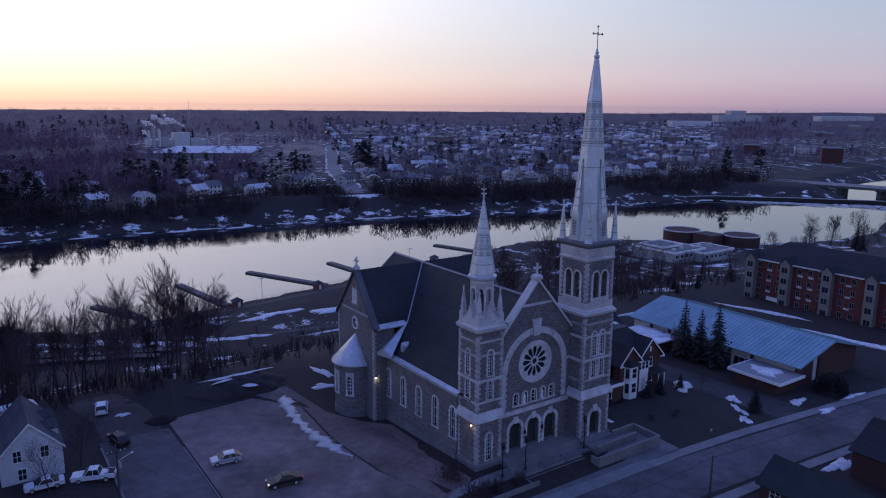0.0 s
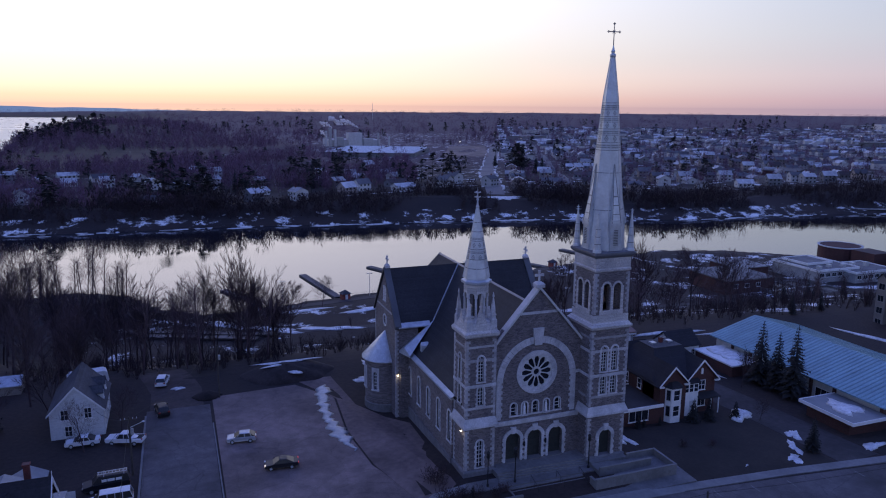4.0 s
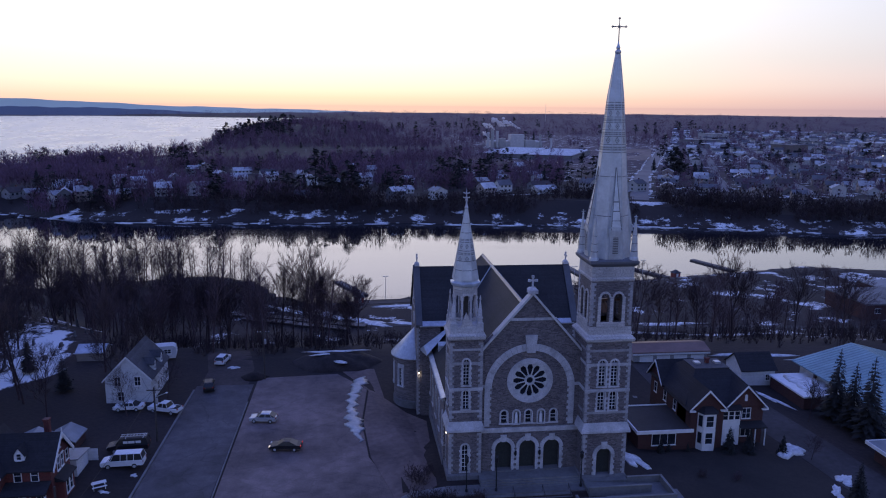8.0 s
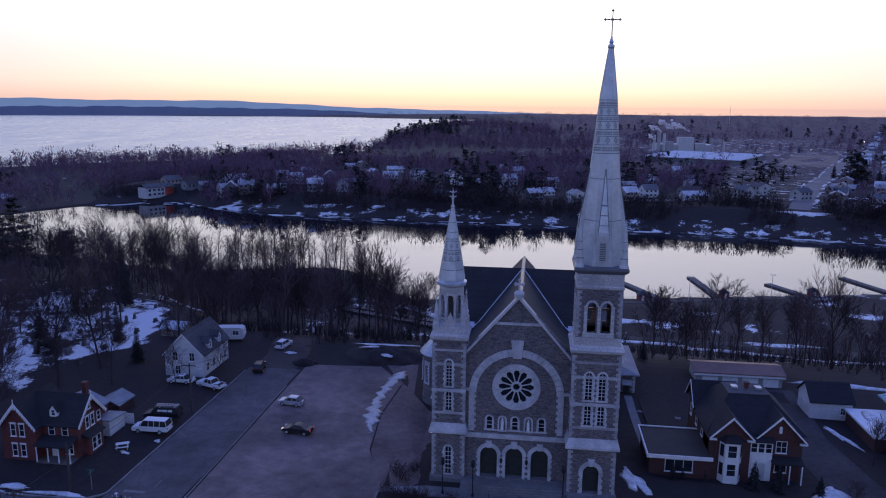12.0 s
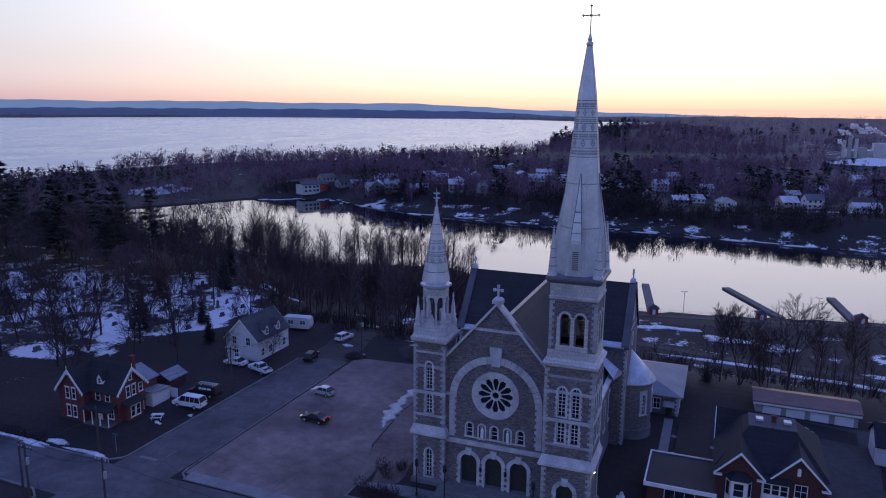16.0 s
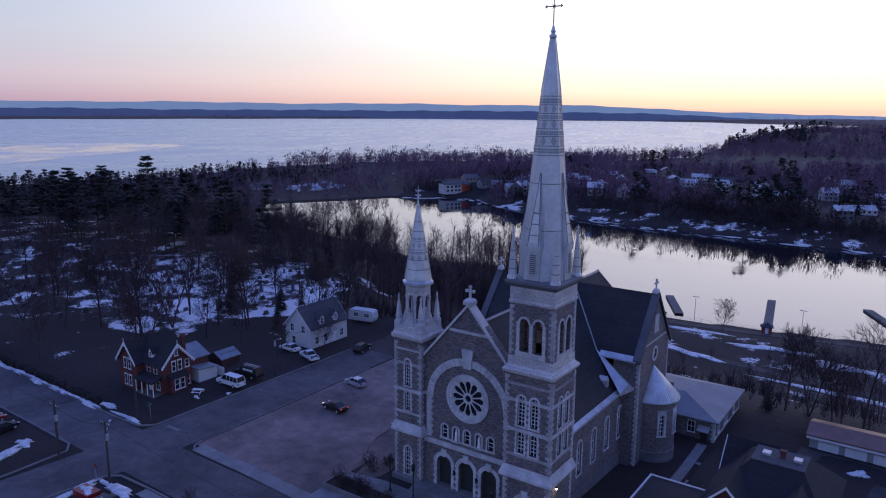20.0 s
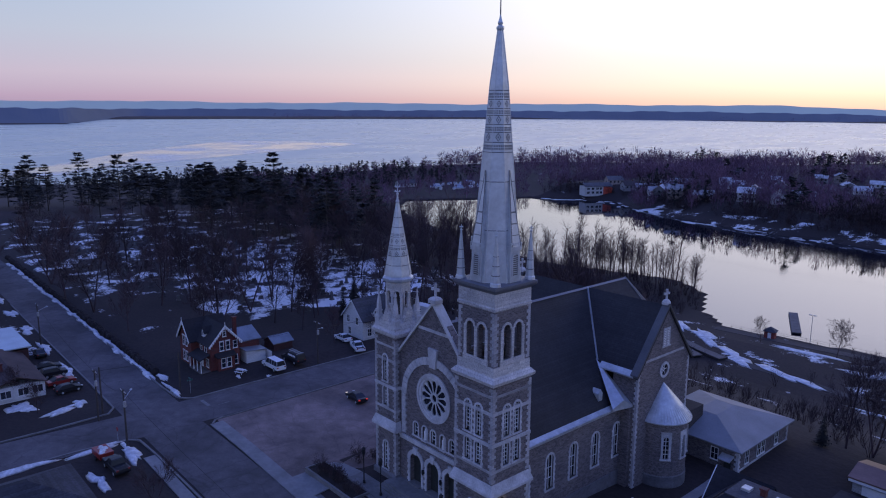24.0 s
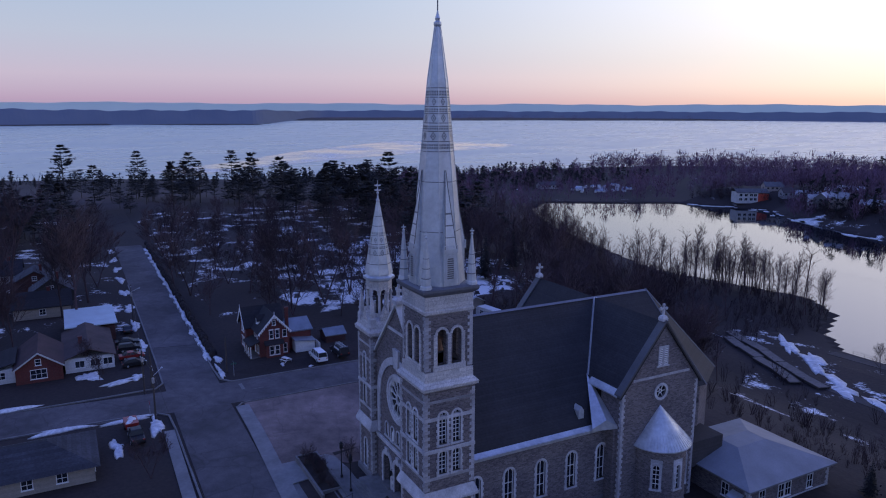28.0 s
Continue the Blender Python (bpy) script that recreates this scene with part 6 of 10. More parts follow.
part("plate", Geo().slab("y", -0.02, 0.02, [(-0.5, 2.6), (0.5, 2.6), (0.5, 2.85), (-0.5, 2.85)]), GREEN_SIGN, s2)
part("plate", Geo().slab("x", -0.02, 0.02, [(-0.5, 2.3), (0.5, 2.3), (0.5, 2.55), (-0.5, 2.55)]), GREEN_SIGN, s2)

# ---------------------------------------------------------------- houses round the church


def gable_house(name, label, x0, x1, y0, y1, zb, ze, zr, axis, wall, roof, over=0.4, group="", trim=None, cat="house"):
    """Walls with gables and a pitched roof whose ridge runs along the axis."""
    hs = thing(name, label, cat, group)
    g = Geo()
    if axis == "y":
        mx = (x0 + x1) / 2
        g.slab("y", y0, y1, [(x0, zb), (x1, zb), (x1, ze), (mx, zr), (x0, ze)])
        r = gable_roof(Geo(), "y", y0 - over, y1 + over, mx, (x1 - x0) / 2, ze + 0.1, zr + 0.12, over)
    else:
        my = (y0 + y1) / 2
        g.slab("x", x0, x1, [(y0, zb), (y1, zb), (y1, ze), (my, zr), (y0, ze)])
        r = gable_roof(Geo(), "x", x0 - over, x1 + over, my, (y1 - y0) / 2, ze + 0.1, zr + 0.12, over)
    part("wall", g, wall, hs)
    part("roof", r, roof, hs)
    if trim:
        for end in ((y0 - over, y1 + over) if axis == "y" else (x0 - over, x1 + over)):
            b = Geo()
            mid, half = ((x0 + x1) / 2, (x1 - x0) / 2 + over) if axis == "y" else ((y0 + y1) / 2, (y1 - y0) / 2 + over)
            dz = over * (zr - ze) / (half - over)
            for s in (-1, 1):
                b.slab(axis, end - 0.05, end + 0.05, [(mid, zr + 0.10), (mid + s * half, ze - dz + 0.08), (mid + s * half, ze - dz - 0.22), (mid, zr - 0.22)])
            part("bargeboard", b, trim, hs)
    return hs


def chimney(parent, x, y, z0, z1, r=0.32, mat=None):
    g = Geo().square(x, y, [(r, z0), (r, z1 - 0.25), (r + 0.09, z1 - 0.2), (r + 0.09, z1 - 0.02), (r, z1)])
    part("chimney", g, mat or REDBRICK, parent)


# white house by the side street
WHX0, WHX1, WHY0, WHY1 = -65.6, -58.2, 28.6, 39.4
h = gable_house("white_house", "white clapboard house with a grey roof and two dormers", WHX0, WHX1, WHY0, WHY1, 0.3, 5.0, 8.8, "y", SIDING, ROOF_GREY, 0.35, trim=WHITE)
for u in (-64.0, -60.8):
    flat_window(h, "y", WHY0, -1, u, u + 0.9, 3.7, 5.2)
flat_window(h, "y", WHY0, -1, -63.6, -62.7, 1.1, 2.6)
for u in (29.8, 32.4, 37.2):
    flat_window(h, "x", WHX1, 1, u, u + 0.95, 1.4, 2.9)
dr = Geo().box(WHX1 - 0.02, WHX1 + 0.06, 34.8, 35.8, 0.7, 2.9)
part("door", dr, WHITE, h)
for u in (31.4, 35.4):
    d_ = Geo()
    gable_roof(d_, "x", -61.0, WHX1 - 0.05, u + 0.7, 0.75, 6.5, 7.4, 0.15, 0.1)
    part("dormer_roof", d_, ROOF_GREY, h)
    w_ = part("dormer_wall", Geo().slab("x", -60.9, WHX1 - 0.2, [(u, 5.2), (u + 1.4, 5.2), (u + 1.4, 6.5), (u + 0.7, 7.3), (u, 6.5)]), SIDING, h)
    flat_window(w_, "x", WHX1 - 0.2, 1, u + 0.35, u + 1.05, 5.35, 6.5)
h.location = (0.6, 1.4, 0.0)

# red brick house with fretted gables on the corner
h = thing("red_brick_house", "two-storey red brick house with white fretted gables and porch", "house")
g = Geo()
g.slab("x", -69.0, -60.9, [(-2.0, 0.3), (3.8, 0.3), (3.8, 5.9), (0.9, 9.0), (-2.0, 5.9)])
g.slab("y", -3.4, 4.0, [(-71.4, 0.3), (-66.3, 0.3), (-66.3, 5.9), (-68.85, 9.0), (-71.4, 5.9)])
part("wall", g, REDBRICK, h)
r = Geo()
gable_roof(r, "x", -69.0, -60.4, 0.9, 2.9, 6.0, 9.15, 0.45)
gable_roof(r, "y", -3.9, 4.4, -68.85, 2.55, 6.0, 9.15, 0.45)
part("roof", r, ROOF_BLACK, h, "dark shingled roof")
for axis, end, mid, half in (("x", -60.38, 0.9, 3.35), ("y", -3.92, -68.85, 3.0)):
    b = Geo()
    for s in (-1, 1):
        b.slab(axis, end - 0.04, end + 0.04, [(mid, 9.2), (mid + s * half, 5.52), (mid + s * half, 5.25), (mid, 8.9)])
        for i in range(9):
            k0 = (i + 0.3) / 9.5
            u, z = mid + s * half * k0, 8.9 - 3.65 * k0
            b.slab(axis, end - 0.03, end + 0.03, [(u, z), (u + s * 0.3, z - 0.34), (u + s * 0.17, z - 0.62), (u + s * 0.02, z - 0.3)])
    b.slab(axis, end - 0.03, end + 0.03, [(mid - 0.06, 8.2), (mid + 0.06, 8.2), (mid + 0.04, 9.75), (mid - 0.04, 9.75)])
    part("fretwork", b, WHITE, h, "white fretted bargeboard")
for u in (-0.2, 1.0):
    flat_window(h, "x", -60.9, 1, u + 0.15, u + 0.8, 4.3, 5.9, 1, 2, hood=True)
flat_window(h, "x", -60.9, 1, 0.6, 1.15, 7.0, 7.8, 1, 2)
flat_window(h, "x", -60.9, 1, 2.6, 3.3, 4.4, 5.7, 1, 2)
bay = part("bay", Geo().box(-60.9, -59.9, -0.9, 2.3, 0.3, 3.4), REDBRICK, h, "brick ground-floor bay")
part("bay_roof", Geo().slab("y", -1.2, 2.6, [(-61.0, 4.0), (-59.6, 3.4), (-59.6, 3.25), (-61.0, 3.3)]), ROOF_BLACK, h)
for u in (-0.3, 0.8):
    flat_window(bay, "x", -59.9, 1, u, u + 0.75, 1.3, 3.0, 1, 2)
flat_window(h, "x", -60.9, 1, 2.7, 3.3, 1.2, 2.9, 1, 2)
for u in (-69.9, -68.6):
    flat_window(h, "y", -3.4, -1, u, u + 0.65, 4.2, 5.9, 1, 2, hood=True)
    flat_window(h, "y", -3.4, -1, u, u + 0.65, 1.2, 2.9, 1, 2, hood=True)
for u in (-65.2, -63.2):
    flat_window(h, "y", -2.0, -1, u, u + 0.8, 4.0, 5.6, 1, 2)
flat_window(h, "y", -2.0, -1, -62.8, -61.8, 1.3, 2.8, 2, 2)
part("door", Geo().box(-65.0, -64.1, -2.06, -1.95, 0.8, 2.9), WHITE, h)
po = part("porch_roof", Geo().slab("x", -66.3, -60.9, [(-4.1, 3.2), (-2.0, 4.0), (-2.0, 3.85), (-4.1, 3.0)]), ROOF_BLACK, h)
part("porch_floor", Geo().box(-66.2, -61.0, -3.9, -2.0, 0.3, 0.75), TIMBER, h)
for x in (-66.1, -64.4, -62.8, -61.1):
    part("porch_post", Geo().lathe(x, -3.8, [(0.12, 0.75), (0.09, 1.2), (0.08, 2.6), (0.13, 3.05)], 8), WHITE, h)
dm = part("dormer", Geo().slab("y", -1.6, 0.2, [(-65.2, 6.6), (-64.0, 6.6), (-64.0, 7.4), (-64.6, 8.3), (-65.2, 7.4)]), WHITE, h, "white gabled dormer")
d_ = gable_roof(Geo(), "y", -1.75, 0.4, -64.6, 0.62, 7.45, 8.4, 0.14, 0.1)
part("dormer_roof", d_, ROOF_BLACK, h)
flat_window(dm, "y", -1.6, -1, -64.85, -64.35, 6.75, 7.5, 1, 2)
chimney(h, -63.4, 4.1, 5, 9.6)
g = Geo().box(-70.5, -63.2, 4.0, 9.0, 0.3, 4.6)
part("rear_wing", g, REDBRICK, h)
r = gable_roof(Geo(), "y", 4.0, 9.4, -66.85, 3.65, 4.6, 6.2, 0.3)
OLDTIN = plain("weathered_sheet_roof", (0.20, 0.225, 0.25), 0.5, 0.3, var=0.2, scale=0.5)
part("rear_roof", r, OLDTIN, h, "grey metal rear roof")
part("lean_to", Geo().slab("x", -63.2, -60.6, [(5.0, 0.3), (9.0, 0.3), (9.0, 2.7), (5.0, 3.1)]), SIDING, h)
part("lean_to_roof", Geo().slab("x", -63.3, -60.3, [(4.8, 3.15), (9.2, 2.72), (9.2, 2.87), (4.8, 3.3)]), OLDTIN, h)
part("fence_panel", Geo().box(-62.0, -59.5, 9.6, 9.75, 0.6, 2.4), SIDING, h)
g = Geo().box(-66.5, -61.5, 12.0, 18.5, 0.3, 2.8)
gb = gable_house("garden_shed", "small brick outbuilding with a grey metal roof", -67.6, -63.6, 12.4, 16.6, 0.2, 2.3, 3.3, "y", BROWNBRICK, OLDTIN, 0.25, cat="shed")

# brick rectory beside the church
ZR = -0.6
h = thing("rectory", "brown brick rectory with white gables, bay window and black roof", "house")
g = Geo()
g.box(26.8, 39.3, 9.0, 22.5, ZR - 0.5, 6.0)
g.slab("y", 7.4, 12.0, [(26.8, ZR - 0.5), (32.0, ZR - 0.5), (32.0, 6.0), (29.4, 8.6), (26.8, 6.0)])
g.slab("y", 8.6, 13.0, [(33.0, 5.4), (39.3, 5.4), (36.1, 8.7)])
g.slab("x", 26.75, 32.0, [(17.6, 6.0), (23.0, 6.0), (20.3, 9.0)])
part("wall", g, BROWNBRICK, h)
part("gable_roof", gable_roof(Geo(), "y", 7.0, 16.5, 29.4, 2.6, 6.1, 8.8, 0.5), ROOF_BLACK, h)
part("gable_roof", gable_roof(Geo(), "y", 8.2, 16.5, 36.1, 3.2, 5.6, 8.85, 0.5), ROOF_BLACK, h)
part("gable_roof", gable_roof(Geo(), "x", 26.3, 33.0, 20.3, 2.7, 6.1, 9.1, 0.4), ROOF_BLACK, h)
r = Geo()
r.loft([[(26.4, 8.7, 5.9), (39.7, 8.7, 5.9), (39.7, 22.9, 5.9), (26.4, 22.9, 5.9)], [(30.4, 14.3, 9.5), (36.0, 14.3, 9.5), (36.0, 18.4, 9.5), (30.4, 18.4, 9.5)]])
part("roof", r, ROOF_BLACK, h, "black shingled hipped roof")
part("roof_deck", Geo().box(30.3, 36.1, 14.2, 18.5, 9.5, 9.62), ROOF_GREY, h, "grey flat roof deck")
for x in (31.2, 34.6):
    part("roof_hatch", Geo().box(x, x + 0.9, 16.0, 17.0, 9.6, 9.9), TIN, h)
chimney(h, 33.4, 16.6, 9.4, 10.5, 0.28)
for x0, x1, zt, ze, y in ((26.4, 32.4, 8.85, 5.75, 6.98), (32.5, 39.7, 8.9, 5.15, 8.18)):
    b = Geo()
    mid = (x0 + x1) / 2
    for s in (-1, 1):
        e = mid + s * (x1 - x0) / 2
        b.slab("y", y - 0.04, y + 0.06, [(mid, zt), (e, ze), (e, ze - 0.28), (mid, zt - 0.34)])
        b.box(*sorted((e, e - s * 1.0)), y - 0.02, y + 0.35, ze - 0.32, ze - 0.12)
    part("bargeboard", b, WHITE, h)
b = Geo()
for s in (-1, 1):
    b.slab("x", 26.25, 26.35, [(20.3, 9.1), (20.3 + s * 3.1, 5.75), (20.3 + s * 3.1, 5.5), (20.3, 8.8)])
part("bargeboard", b, WHITE, h)
bay = part("bay", Geo().prism([(27.9, 7.4), (28.5, 6.4), (30.3, 6.4), (30.9, 7.4)], ZR, 5.4), WHITE, h, "white two-storey bay window")
part("bay_roof", Geo().loft([[(27.6, 7.4, 5.4), (28.3, 6.1, 5.4), (30.5, 6.1, 5.4), (31.2, 7.4, 5.4)], [(28.6, 7.4, 6.2), (28.9, 7.2, 6.2), (29.9, 7.2, 6.2), (30.2, 7.4, 6.2)]]), ROOF_BLACK, h)
for z0, z1 in ((0.6, 2.3), (3.3, 5.0)):
    flat_window(bay, "y", 6.4, -1, 28.85, 29.95, z0, z1, 1, 2)
    for s, xm in ((-1, 28.2), (1, 30.6)):
        m4 = Matrix.Translation((xm, 6.88, 0)) @ Matrix.Rotation(s * math.atan2(1.0, 0.6), 4, "Z")
        f = Geo().slab("y", -0.06, 0.03, [(-0.4, z0 - 0.1), (0.4, z0 - 0.1), (0.4, z1 + 0.1), (-0.4, z1 + 0.1)]).moved(m4)
        w_ = part("window", f, OFFWHITE, bay)
        part("pane", Geo().slab("y", -0.075, -0.05, [(-0.32, z0), (0.32, z0), (0.32, z1), (-0.32, z1)]).moved(m4), PANE, w_)
ent = part("entrance_front", Geo().box(32.0, 35.1, 8.0, 9.2, ZR, 5.3), WHITE, h, "white panelled entrance front")
for i in range(3):
    flat_window(ent, "y", 8.0, -1, 32.3 + i * 0.95, 33.05 + i * 0.95, 3.6, 4.9, 1, 2)
part("door", Geo().box(33.4, 34.3, 7.93, 8.0, ZR + 0.1, 2.0), OFFWHITE, ent)
part("entrance_roof", Geo().slab("x", 31.9, 35.3, [(7.6, 5.3), (9.0, 5.9), (9.0, 5.7), (7.6, 5.15)]), ROOF_BLACK, h)
flat_window(h, "y", 9.0, -1, 35.9, 37.2, 3.3, 4.9, 2, 2)
flat_window(h, "y", 9.0, -1, 35.9, 37.4, 0.4, 2.2, 2, 1)
part("porch_roof", Geo().slab("x", 35.0, 39.2, [(7.2, 2.45), (9.0, 2.8), (9.0, 2.65), (7.2, 2.25)]), ROOF_BLACK, h)
for x in (37.4, 39.0):
    part("porch_post", Geo().box(x - 0.07, x + 0.07, 7.35, 7.5, ZR, 2.3), WHITE, h)
part("gable_niche", Geo().slab("y", 8.5, 8.62, [(35.9, 6.3)] + arc(36.1, 7.1, 0.2) + [(36.3, 6.3)]), WHITE, h)
for u in (12.5, 16.2, 20.0):
    flat_window(h, "x", 26.8, -1, u, u + 0.9, 3.4, 5.0, 1, 2)
wg = part("flat_wing", Geo().box(18.6, 26.8, 7.0, 15.6, ZR - 0.5, 2.6), BROWNBRICK, h, "flat-roofed brick wing")
part("wing_roof", Geo().box(18.4, 26.9, 6.7, 15.9, 2.6, 2.85), SLATE, h)
f = Geo()
f.box(18.15, 27.0, 6.45, 6.65, 2.5, 3.0).box(18.15, 18.35, 6.65, 16.1, 2.5, 3.0).box(18.35, 27.0, 15.9, 16.1, 2.5, 3.0)
part("wing_fascia", f, WHITE, h)
flat_window(wg, "y", 7.0, -1, 20.8, 24.4, 0.5, 2.2, 3, 1)

# garage row
h = thing("garage_row", "long grey block garage with white doors and brown metal roof", "garage")
part("wall", Geo().box(32.8, 48.4, 45.3, 51.0, -3.0, 1.6), GREYBLOCK, h)
r = Geo()
r.slab("x", 32.3, 48.9, [(44.7, 1.45), (48.2, 2.35), (51.6, 1.5), (51.6, 1.3), (48.2, 2.15), (44.7, 1.25)])
part("roof", r, COPPER, h, "brown metal roof")
part("fascia", Geo().box(32.4, 48.8, 44.75, 45.2, 0.85, 1.26), WHITE, h)
for i in range(4):
    x = 34.0 + i * 3.65
    d_ = Geo().box(x, x + 2.8, 45.22, 45.34, -1.9, 0.5)
    for j in range(1, 4):
        d_.box(x, x + 2.8, 45.20, 45.25, -1.9 + 0.6 * j - 0.02, -1.9 + 0.6 * j + 0.02)
    part("garage_door", d_, WHITE, h, "white panelled garage door")
flat_window(h, "x", 32.8, -1, 47.2, 48.2, -0.8, 0.4)

# white shed with a black roof
h = gable_house("white_shed", "white rendered shed with a steep black roof", 48.8, 55.4, 32.2, 38.2, -2.2, 2.0, 4.3, "x", SIDING, ROOF_BLACK, 0.35, cat="shed")
flat_window(h, "y", 32.2, -1, 53.6, 54.3, -0.2, 0.9)
part("garage_door", Geo().box(48.72, 48.82, 33.5, 36.8, -1.9, 0.8), OFFWHITE, h)

# parish hall with a ribbed metal roof
h = thing("parish_hall", "long low hall with pale ribbed metal roof and brick end", "hall")
g = Geo()
g.slab("y", -5.0, 34.0, [(61.6, -3.0), (83.0, -3.0), (83.0, 2.6), (72.2, 5.5), (61.6, 2.5)])
part("wall", g, OFFWHITE, h)
part("end_wall", Geo().slab("y", -5.6, -5.0, [(61.2, -3.5), (66.5, -3.5), (66.5, 4.0), (61.2, 2.4)]), BROWNBRICK, h, "brick end wall")
part("end_panel", Geo().slab("y", -5.4, -5.0, [(69.0, -3.5), (83.2, -3.5), (83.2, 2.5), (72.2, 5.4), (69.0, 4.6)]), BROWNBRICK, h)
r = Geo()
r.slab("y", -6.6, 34.8, [(72.2, 5.85), (60.2, 2.7), (60.2, 2.5), (72.2, 5.6)])
r.slab("y", -6.6, 34.8, [(72.2, 5.85), (84.2, 2.7), (84.2, 2.5), (72.2, 5.6)])
part("roof", r, SEAM, h, "pale ribbed metal roof")
ribs = Geo()
for i in range(46):
    y = -6.5 + i * 0.9
    ribs.slab("y", y, y + 0.06, [(72.2, 5.92), (60.2, 2.77), (60.2, 2.7), (72.2, 5.85)])
    ribs.slab("y", y, y + 0.06, [(72.2, 5.92), (84.2, 2.77), (84.2, 2.7), (72.2, 5.85)])
tagged(part("roof_ribs", ribs, SEAM, h), kind="stuff")
for y in (4, 9, 14, 19, 24, 29):
    part("pier", Geo().box(61.2, 61.65, y - 0.25, y + 0.25, -3.0, 2.45), BROWNBRICK, h)
cn = part("canopy", Geo().box(52.95, 61.0, -7.05, 3.45, 1.0, 1.42), ROOF_PALE, h, "flat white-edged canopy roof")
for x0, x1, y0, y1 in ((52.8, 52.95, -7.2, 3.6), (52.95, 61.0, -7.2, -7.05), (52.95, 61.0, 3.45, 3.6)):
    part("fascia", Geo().box(x0, x1, y0, y1, 0.95, 1.5), WHITE, cn, "white canopy edge")
part("canopy_wall", Geo().box(53.8, 61.5, -5.8, 2.6, -3.2, 1.0), BROWNBRICK, h)
flat_window(h, "x", 61.6, -1, 4.5, 8.0, -1.4, 0.8, 3, 1)
lw = part("low_wing", Geo().box(54.2, 61.6, 21.0, 31.5, -3.0, 0.9), BROWNBRICK, h)
part("low_wing_roof", Geo().box(53.9, 61.7, 20.7, 31.8, 0.9, 1.2), WHITE, h)


def snow_patch(cx, cy, rx, ry, z=None, hgt=0.18, seed=0, turn=0.0, rings_=4):
    """A low uneven mound of old snow with a ragged edge."""
    rnd = random.Random(seed)
    n = 26
    ph = [rnd.uniform(0, 6.28) for _ in range(4)]
    rings = []
    for k in range(rings_):
        f = 1 - k / rings_
        ring = []
        for i in range(n):
            a = 2 * math.pi * i / n
            w_ = 1 + 0.28 * math.sin(2 * a + ph[0]) + 0.22 * math.sin(3 * a + ph[1]) + 0.16 * math.sin(5 * a + ph[2]) + 0.12 * math.sin(9 * a + ph[3]) + rnd.uniform(-0.06, 0.06)
            x, y = rx * f * w_ * math.cos(a), ry * f * w_ * math.sin(a)
            X, Y = cx + x * math.cos(turn) - y * math.sin(turn), cy + x * math.sin(turn) + y * math.cos(turn)
            zz = (ground_at(X, Y) if z is None else z) + hgt * (1 - f ** 2) * rnd.uniform(0.75, 1.2) + (0.0 if k else -0.03) + 0.03
            ring.append((X, Y, zz))
        rings.append(ring)
    return solid("snow_patch", Geo().loft(rings), SNOW, "ragged patch of old grey-white snow on the ground", "snow", "snow patches", smooth=True)


snow_patch(57.2, -1.6, 1.9, 3.7, 1.42, 0.2, 3)
snow_patch(58.5, 26.5, 2.6, 4.4, 1.2, 0.2, 4)

# apartment block down the slope
ZA = -5.2
AP_TRIM = plain("grey_window_trim", (0.22, 0.21, 0.20), 0.7, var=0.15)
h = thing("apartment_block", "four-storey red brick apartment block with pale bays and a dark roof", "apartment building")
part("wall", Geo().box(123.5, 141.0, -52.0, 45.0, ZA, 7.9), REDBRICK, h)
r = Geo()
r.loft([[(122.6, -52.9, 7.8), (141.9, -52.9, 7.8), (141.9, 45.9, 7.8), (122.6, 45.9, 7.8)], [(132.0, -43.5, 12.3), (132.5, -43.5, 12.3), (132.5, 38.5, 12.3), (132.0, 38.5, 12.3)]])
part("roof", r, ROOF_BLACK, h, "dark hipped shingle roof")
part("eave_trim", Geo().box(122.5, 123.0, -52.5, 45.5, 7.5, 7.85), OFFWHITE, h)
CREAM = plain("cream_render", (0.19, 0.17, 0.155), 0.75, var=0.12)
for y in (43.6, 33.2, 21.6, 10.4, -1.6, -13.0, -24.5, -36.0):
    b_ = part("bay", Geo().slab("x", 121.6, 124.0, [(y - 1.35, ZA), (y + 1.35, ZA), (y + 1.35, 8.0), (y, 9.5), (y - 1.35, 8.0)]), CREAM, h, "pale rendered balcony bay")
    part("bay_roof", gable_roof(Geo(), "x", 121.3, 126.0, y, 1.4, 8.1, 9.65, 0.25, 0.12), ROOF_BLACK, h)
    for k_ in range(4):
        z = ZA + 1.3 + 3.1 * k_
        flat_window(b_, "x", 121.6, -1, y - 0.8, y + 0.8, z, z + 1.5, 2, 1, trim=AP_TRIM)
ys = [y for y in np.arange(-49, 44, 2.9) if min(abs(y + 0.5 - b_) for b_ in (43.6, 33.2, 21.6, 10.4, -1.6, -13.0, -24.5, -36.0)) > 2.2]
for y in ys:
    for k_ in range(4):
        z = ZA + 1.4 + 3.1 * k_
        flat_window(h, "x", 123.5, -1, y, y + 1.1, z, z + 1.35, 2, 1, trim=AP_TRIM)
for y in (26.0, 29.0, 38.0, 16.0):
    for k_ in range(1, 4):
        z = ZA + 1.15 + 3.1 * k_
        part("sill_panel", Geo().box(123.35, 123.5, y - 0.1, y + 1.3, z - 0.55, z - 0.05), OFFWHITE, h)
part("garage_door", Geo().box(123.3, 123.5, 34.8, 38.8, ZA, ZA + 2.5), WHITE, h)

